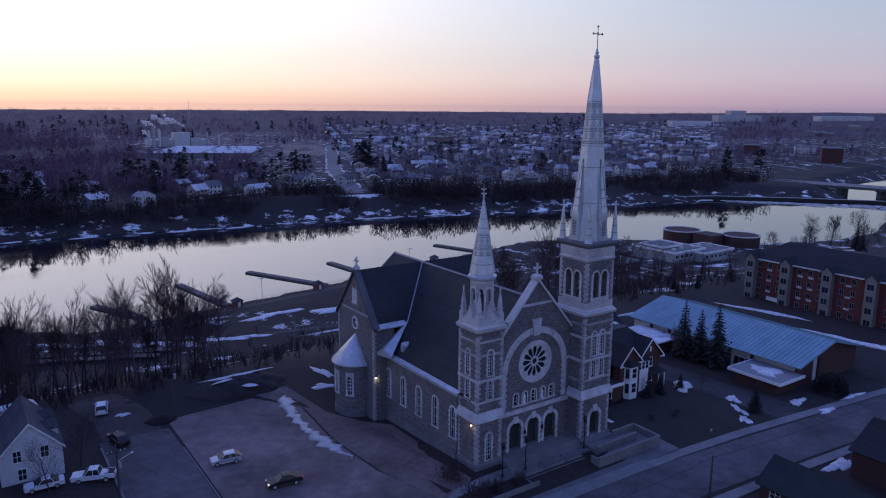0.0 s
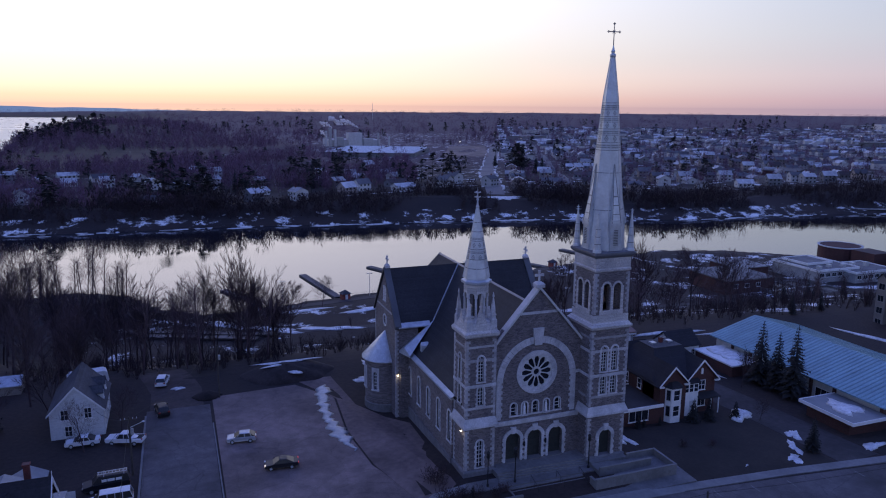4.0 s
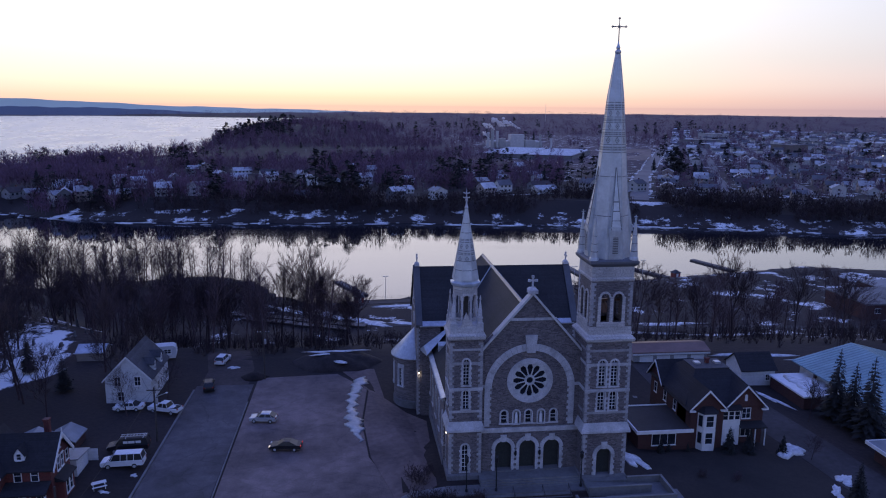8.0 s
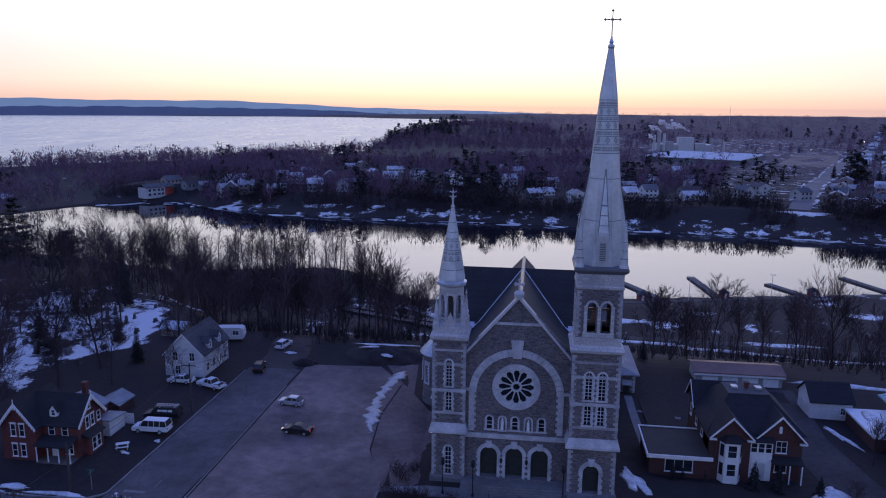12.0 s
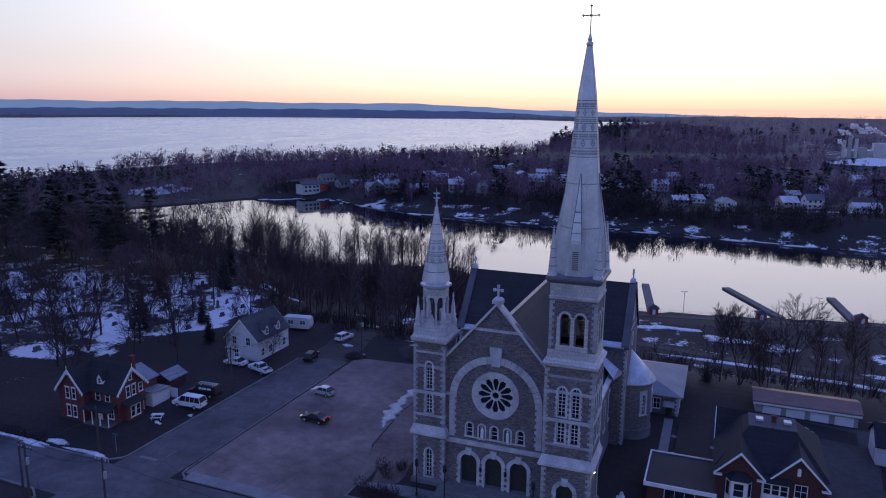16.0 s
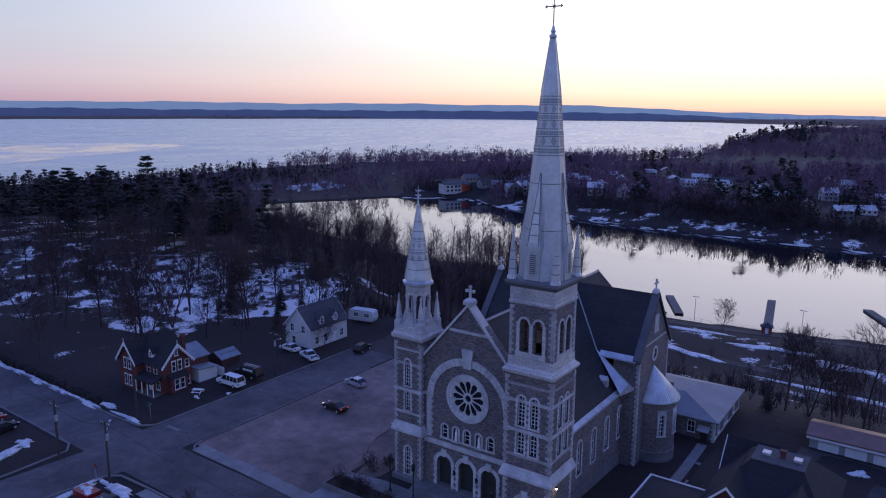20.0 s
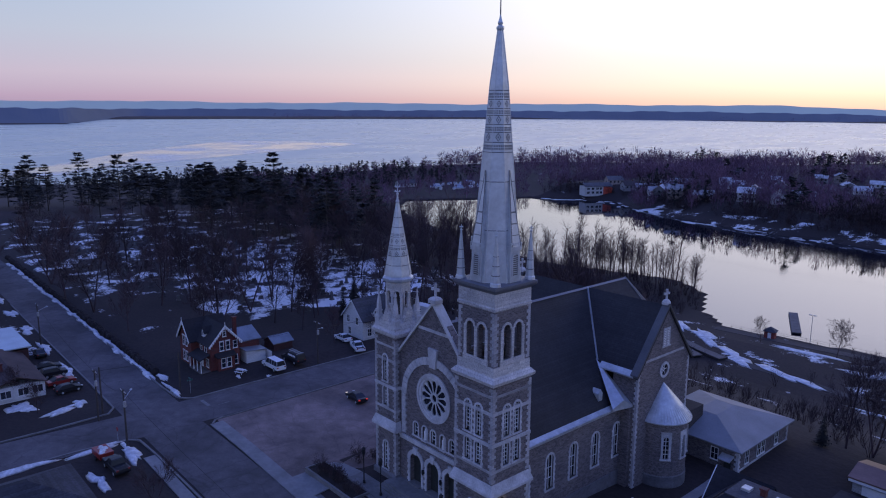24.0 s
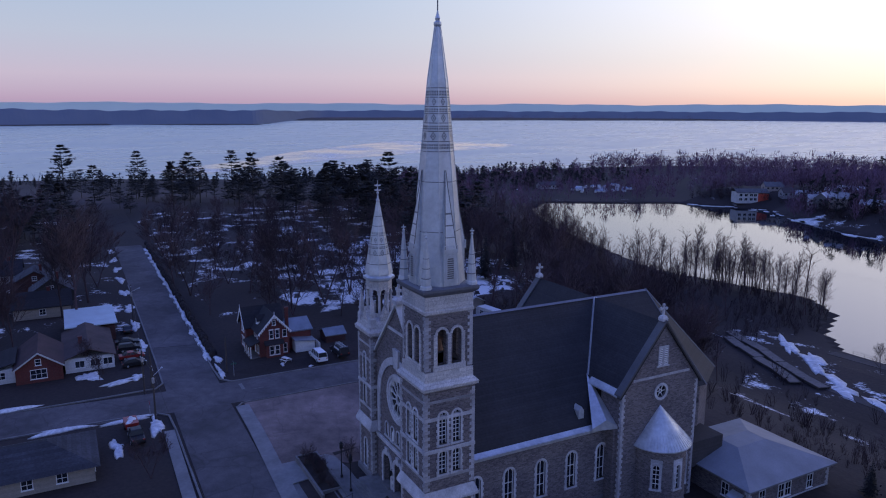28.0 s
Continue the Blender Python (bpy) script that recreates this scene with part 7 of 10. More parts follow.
# waterworks by the river
h = thing("waterworks", "low flat-roofed municipal waterworks of pale panels", "industrial building")
ZF = ground_at(190, 115)
for x0, x1, y0, y1, z1 in ((177, 197, 112, 134, -8.7), (190, 210, 107, 122, -9.3), (180, 192, 120, 132, -7.9)):
    part("block", Geo().box(x0, x1, y0, y1, ZF - 2, z1), GREYBLOCK, h)
    f = Geo().box(x0 - 0.4, x1 + 0.4, y0 - 0.4, y0, z1 - 0.5, z1 + 0.35).box(x0 - 0.4, x0, y0, y1, z1 - 0.5, z1 + 0.35).box(x1, x1 + 0.4, y0, y1, z1 - 0.5, z1 + 0.35).box(x0 - 0.4, x1 + 0.4, y1, y1 + 0.4, z1 - 0.5, z1 + 0.35)
    part("parapet", f, WHITE, h)
    part("roof", Geo().box(x0, x1, y0, y1, z1, z1 + 0.06), CONCRETE, h)
    for i in range(int((x1 - x0) / 3) - 1):
        flat_window(h, "y", y0, -1, x0 + 1 + 3 * i, x0 + 3 + 3 * i, z1 - 2.6, z1 - 1.2, 2, 1)
for i in range(5):
    part("roof_unit", Geo().box(179.5 + 6 * i, 181 + 6 * i, 114 + i % 2, 115.5 + i % 2, -9.4, -7.6), TIN, h)
h = thing("settling_tanks", "round brick settling tanks with pale rims", "tank")
for x, y, r_ in ((229, 148, 8.8), (240, 123, 8.4)):
    part("tank_wall", Geo().lathe(x, y, [(r_, -14.5), (r_, -8.6)], 28), BROWNBRICK, h)
    part("tank_rim", Geo().lathe(x, y, [(r_ + 0.3, -8.8), (r_ + 0.3, -8.4), (r_ - 0.5, -8.4), (r_ - 0.5, -8.7), (0.1, -8.7)], 28), OFFWHITE, h)
part("tank_house", Geo().box(224, 234, 127, 138, -14.5, -8.4), BROWNBRICK, h)
h = thing("pump_house", "low red brick pump house with a flat roof", "industrial building")
part("wall", Geo().box(133, 154, 110, 130, -15, -9.0), BROWNBRICK, h)
part("roof", Geo().box(132.6, 154.4, 109.6, 130.4, -9.0, -8.6), CONCRETE, h)
part("annex", Geo().box(154.5, 169, 128, 144, -15, -9.8), BROWNBRICK, h)
part("annex_roof", Geo().box(154.2, 169.3, 127.7, 144.3, -9.8, -9.5), ROOF_PALE, h)
for u in (136, 141, 146):
    flat_window(h, "y", 110, -1, u, u + 1.8, -11.6, -10.2, 2, 1)
# open basins before the waterworks
h = thing("settling_basins", "row of open concrete basins with dark water", "basin")
for i in range(4):
    x0, x1 = 148 + 6.8 * i, 154.2 + 6.8 * i
    zb = ground_at(160, 104)
    b_ = part("basin_wall", Geo().box(x0, x1, 97, 97.4, zb - 2, zb + 1.0).box(x0, x1, 114.6, 115, zb - 2, zb + 1.0).box(x0, x0 + 0.4, 97.4, 114.6, zb - 2, zb + 1.0).box(x1 - 0.4, x1, 97.4, 114.6, zb - 2, zb + 1.0), CONCRETE, h)
    part("water", Geo().box(x0 + 0.4, x1 - 0.4, 97.4, 114.6, zb - 2, zb + 0.5), plain("dark_basin_water", (0.012, 0.012, 0.014), 0.3, var=0.3, relief=0.1), b_)
    part("walkway", Geo().box(x0 + 0.4, x1 - 0.4, 105.5, 106.3, zb + 0.75, zb + 0.9), TIN, b_)

# houses across the main street, west block
h = thing("metal_roof_house", "long low house with white siding and a snowy metal roof", "house")
part("wall", Geo().box(-89, -70.5, -35.9, -27.5, -0.2, 2.7), SIDING, h)
r = gable_roof(Geo(), "x", -89.5, -70.0, -31.7, 4.2, 2.8, 4.4, 0.4)
part("roof", r, plain("brown_shingles", (0.07, 0.045, 0.04), 0.85, var=0.3), h, "brown shingled roof")
part("rear_wall", Geo().box(-105, -89, -35.2, -26, -0.2, 3.1), BROWNBRICK, h)
part("rear_roof", Geo().slab("y", -35.6, -25.5, [(-106.0, 3.2), (-88.5, 3.6), (-88.5, 3.8), (-106.0, 3.4)]), plain("pale_blue_metal", (0.48, 0.56, 0.60), 0.5, 0.2, var=0.12, scale=0.3), h, "pale metal roof")
for u in (-34.2, -31.6, -29.4):
    flat_window(h, "x", -70.5, 1, u, u + 1.5, 0.9, 2.1, 2, 1)
for u in (-86, -82, -78, -74):
    flat_window(h, "y", -27.5, 1, u, u + 1.2, 0.9, 2.1, 2, 1)
chimney(h, -76, -33, 3.5, 5.4)
h = gable_house("brick_cottage", "red brick cottage with a steep gable and white window", -80.9, -68.1, -43.8, -36.3, -0.2, 3.0, 5.6, "x", REDBRICK, plain("dark_red_shingles", (0.055, 0.03, 0.03), 0.85, var=0.3), 0.4, trim=OFFWHITE)
flat_window(h, "x", -68.1, 1, -41.4, -38.9, 0.8, 2.4, 3, 2)
flat_window(h, "x", -68.1, 1, -40.5, -39.7, 3.3, 4.3, 1, 2)
part("white_wing", Geo().box(-80, -70, -47.8, -43.8, -0.2, 2.6), SIDING, h)
flat_window(h, "x", -70.0, 1, -46.8, -45.5, 0.9, 2.1)
part("wing_roof", Geo().slab("x", -80.3, -69.7, [(-48.2, 2.6), (-43.7, 3.6), (-43.7, 3.8), (-48.2, 2.75)]), ROOF_BLACK, h)
h = thing("hipped_bungalow", "pale bungalow with a worn grey hipped roof", "house")
part("wall", Geo().box(-35.6, -24.7, -56.0, -33.0, -0.3, 2.4), TAN, h)
part("roof", Geo().loft([[(-36.5, -56.7, 2.3), (-24.0, -56.7, 2.3), (-24.0, -32.3, 2.3), (-36.5, -32.3, 2.3)], [(-31.4, -50.6, 4.4), (-30.6, -50.6, 4.4), (-30.6, -38.4, 4.4), (-31.4, -38.4, 4.4)]]), rows_mat("worn_dark_shingles", (0.034, 0.034, 0.040), 0.2, "Z", 0.35, 0.85), h, "worn grey hipped roof")
for u in (-41.5, -37.5, -46.0, -51.0):
    flat_window(h, "x", -24.7, 1, u, u + 1.2, 0.8, 2.0)
for u in (-34.5, -30.5, -27.5):
    flat_window(h, "y", -33.0, 1, u, u + 1.2, 0.8, 2.0)
h = gable_house("dark_roof_house", "low brick house with a dark green roof and white windows", 17.1, 24.3, -37.5, -25.6, -0.6, 2.1, 4.6, "y", BROWNBRICK, plain("dark_green_shingles", (0.016, 0.024, 0.024), 0.85, var=0.3), 0.5)
for u in (-28.4, -31.6, -35.0):
    flat_window(h, "x", 17.1, -1, u, u + 1.3, 0.5, 1.7)
flat_window(h, "y", -25.6, 1, 19.6, 21.2, 0.6, 1.9)
h = gable_house("brick_house", "brick house with a dark roof behind bare trees", 34.0, 46.0, -40.0, -29.0, -1.0, 3.4, 6.4, "y", BROWNBRICK, ROOF_BLACK, 0.5)
flat_window(h, "y", -29.0, 1, 36.5, 37.6, 0.8, 2.2)
flat_window(h, "y", -29.0, 1, 42.0, 43.1, 0.8, 2.2)
for i, (x, y, w_, d_, zz) in enumerate(((-118, -40, 9, 12, 4.6), (-132, -38, 8, 10, 5.2), (-120, -55, 10, 9, 5.0), (-146, -42, 9, 11, 4.8), (-100, -58, 10, 9, 4.8), (-84, -62, 10, 9, 4.8), (-160, -50, 10, 9, 5.0))):
    h = gable_house("small_house", "small old house with a steep dark roof and dormer window", x - w_ / 2, x + w_ / 2, y - d_ / 2, y + d_ / 2, -0.6, 2.8, zz + 1.0, "x" if i % 2 else "y", (TAN, DARKWOOD, SIDING, BROWNBRICK)[i % 4], (ROOF_BLACK, ROOF_GREY)[i % 2], 0.4, "houses along the street")
    flat_window(h, "x", x + w_ / 2, 1, y - 0.6, y + 0.6, 0.9, 2.2)
    flat_window(h, "x", x + w_ / 2, 1, y - 0.5, y + 0.5, 3.4, 4.4) if i % 2 else None
    chimney(h, x, y + 1.5, zz - 1, zz + 2.0)

# camper and little sheds by the white house
h = thing("camper_trailer", "white camper trailer parked under the trees", "trailer", at=pose(-61.8, 51.0, ground_at(-61.8, 51), 0, 0, 10))
part("body", Geo().slab("y", -1.2, 1.2, [(-3.2, 0.6), (3.0, 0.6), (3.3, 1.4), (3.1, 2.8), (2.6, 3.1), (-2.8, 3.1), (-3.3, 2.6)]), SIDING, h)
flat_window(h, "y", -1.2, -1, -1.8, -0.6, 1.6, 2.4)
flat_window(h, "y", -1.2, -1, 1.0, 2.2, 1.6, 2.4)
for x in (-0.4, 0.5):
    for y in (-1.1, 1.1):
        part("wheel", Geo().lathe(0, 0, [(0.34, -0.1), (0.34, 0.1)], 12).moved(Matrix.Translation((x, y, 0.34)) @ Matrix.Rotation(math.pi / 2, 4, "X")), RUBBER, h)
gable_house("garden_shed", "small pale shed with a metal roof among the trees", -77.5, -72.5, 51.5, 56.0, 0.0, 2.4, 3.4, "x", TAN, TIN, 0.25, cat="shed")
g = Geo()
for y in (-0.28, 0.0, 0.28):
    g.box(-0.9, 0.9, y - 0.11, y + 0.11, 0.74, 0.79)
for s in (-1, 1):
    g.box(-0.9, 0.9, s * 0.68 - 0.13, s * 0.68 + 0.13, 0.42, 0.47)
for x in (-0.7, 0.7):
    g.tube((x, -0.75, 0), (x, -0.3, 0.75), 0.04, 0.04, 4).tube((x, 0.75, 0), (x, 0.3, 0.75), 0.04, 0.04, 4)
    g.box(x - 0.04, x + 0.04, -0.75, 0.75, 0.36, 0.42)
solid("picnic_table", g, WHITE, "white painted picnic table on the lawn", "table", at=pose(-56.8, 1.9, ground_at(-56.8, 1.9), 0, 0, 25))

# ---------------------------------------------------------------- vehicles


def paint(name, col, metal=0.3, rough=0.3):
    return plain(name, col, rough, metal, var=0.06, scale=2.0, relief=0.0)


SILVER_P, BLACK_P, WHITE_P, RED_P = paint("silver_car_paint", (0.50, 0.52, 0.54), 0.5), paint("black_car_paint", (0.010, 0.010, 0.013), 0.0, 0.42), paint("white_car_paint", (0.68, 0.69, 0.70), 0.0, 0.35), paint("red_car_paint", (0.28, 0.03, 0.025), 0.1)
CARGLASS = plain("car_glass", (0.010, 0.012, 0.016), 0.32, var=0.1, relief=0.0)
HEADLAMP = plain("headlamp_glass", (0.55, 0.55, 0.52), 0.15, var=0.1, relief=0.0)
SHAPES = {
    # lower body outline and cabin outline, (along, up), front towards +x
    "hatch": (4.3, 1.78, [(-2.15, 0.35), (2.05, 0.30), (2.15, 0.55), (2.05, 0.78), (1.2, 0.95), (-1.9, 1.0), (-2.12, 0.85)], [(1.15, 0.93), (0.35, 1.42), (-1.25, 1.47), (-2.02, 1.0)]),
    "sedan": (4.7, 1.80, [(-2.35, 0.38), (2.25, 0.32), (2.35, 0.55), (2.2, 0.78), (1.2, 0.93), (-1.5, 0.98), (-2.3, 0.98), (-2.38, 0.7)], [(1.2, 0.92), (0.35, 1.40), (-0.85, 1.42), (-1.75, 0.98)]),
    "suv": (4.5, 1.85, [(-2.2, 0.45), (2.1, 0.40), (2.22, 0.7), (2.1, 0.98), (1.2, 1.1), (-2.1, 1.15), (-2.2, 0.9)], [(1.15, 1.08), (0.55, 1.66), (-1.75, 1.70), (-2.12, 1.15)]),
    "van": (5.7, 2.0, [(-2.85, 0.45), (2.7, 0.40), (2.85, 0.65), (2.78, 1.0), (1.75, 1.2), (-2.8, 1.25), (-2.88, 0.9)], [(1.75, 1.18), (1.05, 1.95), (0.7, 2.05), (-2.6, 2.08), (-2.8, 1.25)]),
    "pickup": (5.5, 1.95, [(-2.75, 0.55), (2.6, 0.45), (2.75, 0.75), (2.65, 1.05), (1.3, 1.15), (-2.7, 1.12), (-2.78, 0.8)], [(1.25, 1.13), (0.6, 1.75), (-0.7, 1.78), (-0.95, 1.12)]),
}


def car(shape, x, y, heading, body_paint, label, category="car", lights_on=False, tail_on=False):
    """A parked vehicle: body, cabin with glass, wheels with rims, lamps. heading: degrees, the way its front points."""
    length, width, low, top = SHAPES[shape]
    c = thing(category.replace(" ", "_"), label, category, "parked vehicles", at=pose(x, y, ground_at(x, y) + 0.06, 0, 0, heading))
    hw = width / 2
    g = Geo()
    mz = sum(z for u, z in low) / len(low)
    g.loft([[(u * k, v * hw, mz + (z - mz) * q) for u, z in low] for v, k, q in ((-0.98, 0.965, 0.72), (-1.0, 0.985, 0.9), (-0.93, 0.995, 1.0), (-0.45, 1.0, 1.03), (0.45, 1.0, 1.03), (0.93, 0.995, 1.0), (1.0, 0.985, 0.9), (0.98, 0.965, 0.72))])
    part("body", g, body_paint, c, smooth=False)
    cw, rw = hw * 0.94, hw * 0.76
    zmin = min(z for u, z in top)
    zmax = max(z for u, z in top)
    wid = lambda z: cw + (rw - cw) * (z - zmin) / (zmax - zmin)
    part("cabin", Geo().loft([[(u, -wid(z), z) for u, z in top], [(u, wid(z), z) for u, z in top]]), CARGLASS, c, "dark glazed cabin")
    roof_pts = [(u, z) for u, z in top if z > zmin + 0.7 * (zmax - zmin)]
    u1, u0 = max(u for u, z in roof_pts) - 0.05, min(u for u, z in roof_pts) + 0.05
    mu = (u0 + u1) / 2
    part("roof", Geo().loft([[(mu + (u - mu) * k, v * k, z) for u, v in ((u0, -rw), (u1, -rw * 0.96), (u1, rw * 0.96), (u0, rw))] for k, z in ((1.0, zmax - 0.06), (1.0, zmax), (0.93, zmax + 0.05), (0.6, zmax + 0.075))]), body_paint, c)
    n_p = 3 if shape != "van" else 5
    for i in range(n_p):
        u = u1 - 0.02 + (u0 - u1) * i / (n_p - 1)
        for s in (-1, 1):
            base_u = u + (0.45 if i == 0 else -0.3 if i == n_p - 1 else 0.0)
            part("pillar", Geo().tube((base_u, s * (cw + 0.005), zmin + 0.02), (u, s * (rw + 0.01), zmax), 0.045, 0.045, 4), body_paint, c)
    wr = 0.33 if shape in ("hatch", "sedan") else 0.37
    for u in (length * 0.31, -length * 0.30):
        for s in (-1, 1):
            m4 = Matrix.Translation((u, s * (hw - 0.1), wr)) @ Matrix.Rotation(math.pi / 2, 4, "X")
            w_ = part("wheel", Geo().lathe(0, 0, [(wr * 0.7, -0.12), (wr, -0.09), (wr, 0.09), (wr * 0.7, 0.12)], 16).moved(m4), RUBBER, c)
            part("rim", Geo().lathe(0, 0, [(wr * 0.62, -0.13), (wr * 0.62, 0.13)], 10).moved(m4), TIN, w_)
    zl = low[2][1] + 0.12
    for s in (-1, 1):
        part("headlight", Geo().box(length / 2 - 0.22, length / 2 - 0.02, s * hw * 0.72 - 0.2, s * hw * 0.72 + 0.2, zl, zl + 0.16), CAR_LAMP if lights_on and s > 0 else HEADLAMP, c)
        part("tail_light", Geo().box(-length / 2 - 0.03, -length / 2 + 0.12, s * hw * 0.78 - 0.15, s * hw * 0.78 + 0.15, zl + 0.1, zl + 0.3), LAMP_RED if tail_on else RED_P, c)
        part("mirror", Geo().box(top[0][0] - 0.3, top[0][0] - 0.15, s * (hw + 0.08) - 0.08, s * (hw + 0.08) + 0.08, zmin + 0.02, zmin + 0.18), body_paint, c)
    if shape == "pickup":
        part("bed", Geo().box(-2.65, -1.05, -hw * 0.8, hw * 0.8, 1.08, 1.135), RUBBER, c)
    return c


car("hatch", -38.2, 21.9, 172, SILVER_P, "silver hatchback parked alone on the worn lot")
car("sedan", -33.7, 11.7, 174, BLACK_P, "black sedan on the lot with its lamps lit", lights_on=True, tail_on=True)
v = car("van", -55.6, 8.0, 181, WHITE_P, "white passenger van with dark windows beside the brick house", "van")
v2 = car("van", -56.2, 12.6, 183, BLACK_P, "black work van with a roof ladder and lettered side", "van")
g = Geo()
for s in (-0.35, 0.35):
    g.tube((-2.6, s, 2.3), (1.0, s, 2.3), 0.05, 0.05, 4)
for i in range(9):
    g.tube((-2.5 + i * 0.42, -0.35, 2.3), (-2.5 + i * 0.42, 0.35, 2.3), 0.035, 0.035, 4)
for x in (-2.2, 0.2):
    g.box(x - 0.04, x + 0.04, -0.8, 0.8, 2.1, 2.2)
part("roof_ladder", g, TIN, v2, "aluminium ladder on a rack")
for s in (-1, 1):
    sg = Geo()
    for k_, (a, b) in enumerate(((-1.9, -1.2), (-1.05, -0.2), (-0.1, 0.5))):
        sg.box(a, b, s * 0.92 - 0.02, s * 0.92 + 0.02, 1.45, 1.8)
    part("side_lettering", sg, WHITE, v2, "white bars of lettering")
car("sedan", -60.4, 26.8, 178, WHITE_P, "white sedan beside the white house")
pk = car("pickup", -54.6, 26.5, 160, WHITE_P, "white pickup truck beside the side street", "pickup")
car("suv", -49.6, 36.6, 100, BLACK_P, "dark sport utility car at the road end")
car("suv", -49.6, 50.1, 80, WHITE_P, "white car parked at the end of the lane")
for i, x in enumerate((-83.6, -79.0, -74.0, -69.4)):
    car(("sedan", "suv", "sedan", "hatch")[i], x, -24.2, 88 + 3 * i, (BLACK_P, BLACK_P, RED_P, BLACK_P)[i], "dark car parked in a row beside the white-fronted house")
car("sedan", -93, -23.4, 178, BLACK_P, "dark car in a snowy drive")
pk = car("pickup", -35.2, -27.0, 182, BLACK_P, "black pickup truck with snow in its bed", "pickup")
tr = thing("dump_trailer", "red dump trailer heaped with snow", "trailer", at=pose(-40.0, -27.3, 0, 0, 0, 3))
part("bed", Geo().box(-1.6, 1.6, -0.95, 0.95, 0.55, 1.35), RED_P, tr)
part("frame_rail", Geo().box(-1.7, 2.6, -0.5, 0.5, 0.45, 0.55), IRON, tr)
for s in (-1, 1):
    part("wheel", Geo().lathe(0, 0, [(0.34, -0.1), (0.34, 0.1)], 12).moved(Matrix.Translation((0, s * 1.02, 0.34)) @ Matrix.Rotation(math.pi / 2, 4, "X")), RUBBER, tr)
snow_patch(-40.0, -27.3, 1.3, 0.7, 1.3, 0.3, 11)
snow_patch(-36.4, -27.1, 0.7, 0.6, 1.05, 0.2, 12)

# ---------------------------------------------------------------- trees


def bare_tree(seed, hgt, spread, counts, stems=1, twigs=6, fork=0.34, fine=1.0, reach=1.0, thick=0.0135):
    """A leafless tree: a trunk that breaks into rising limbs, branches that bend upward, and slender twigs."""
    rnd = random.Random(seed)
    g = Geo()

    def rod(p, q, r0, r1, n):
        d = (q - p).normalized()
        a = d.orthogonal().normalized()
        b = d.cross(a)
        ring = lambda c, r: [c + r * (a * math.cos(2 * math.pi * i / n) + b * math.sin(2 * math.pi * i / n)) for i in range(n)]
        if r1 < 0.012:
            g.add(ring(p, r0) + [q], [(i, (i + 1) % n, n) for i in range(n)])
        else:
            g.loft([ring(p, r0), ring(q, r1)], False)

    def limb(p, d, length, r, level):
        last = level == len(counts)
        n = 5 if level == 0 else (3 if level == 1 else (2 if level == 2 and not last else 1))
        pts, dd = [p], d.copy()
        for i in range(n):
            lift = 0.0 if level == 0 else 0.11
            dd = (dd + Vector((rnd.uniform(-1, 1), rnd.uniform(-1, 1), rnd.uniform(-0.6, 0.6))) * (0.07 if level == 0 else 0.17) + Vector((0, 0, lift))).normalized()
            pts.append(pts[-1] + dd * length / n)
        tip = 0.55 if level == 0 else 0.15
        for i in range(n):
            rod(pts[i], pts[i + 1], r * (1 - (1 - tip) * i / n), 0.0 if level >= 2 and i == n - 1 else r * (1 - (1 - tip) * (i + 1) / n), 6 if level == 0 else 3)
        kids = twigs if last else counts[level]
        first = fork if level == 0 else 0.18
        for k in range(kids):
            f = min(0.995, first + (1 - first) * (k + rnd.uniform(0.1, 0.9)) / kids)
            i = min(n - 1, int(f * n))
            q = pts[i].lerp(pts[i + 1], f * n - i)
            ax = (pts[i + 1] - pts[i]).normalized()
            side = ax.orthogonal().normalized()
            side.rotate(Matrix.Rotation(2.4 * k + rnd.uniform(-0.7, 0.7), 3, ax))
            tilt = rnd.uniform(0.55, 1.0) * spread * (1.15 - 0.5 * f if level == 0 else 0.85)
            nd = (ax * math.cos(tilt) + side * math.sin(tilt)).normalized()
            if last:
                ln = rnd.uniform(0.45, 1.1) * hgt * 0.072
                w_ = nd.orthogonal().normalized() * 0.030 * fine
                g.add([q - w_, q + w_, q + nd * ln + Vector((0, 0, 0.1 * ln))], [(0, 1, 2)])
            else:
                fac = reach * rnd.uniform(0.50, 0.72) * (1.05 - 0.35 * f) if level == 0 else rnd.uniform(0.40, 0.62)
                limb(q, nd, length * fac, r * (0.50 if level == 0 else 0.52) * (1 - 0.3 * f), level + 1)

    for s in range(stems):
        d = Vector((rnd.uniform(-0.35, 0.35), rnd.uniform(-0.35, 0.35), 1)) if stems > 1 else Vector((rnd.uniform(-0.05, 0.05), rnd.uniform(-0.05, 0.05), 1))
        limb(Vector((0.2 * s, 0.12 * s, -0.3)), d.normalized(), hgt * 0.80 * rnd.uniform(0.9, 1.05), hgt * thick, 0)
    return g


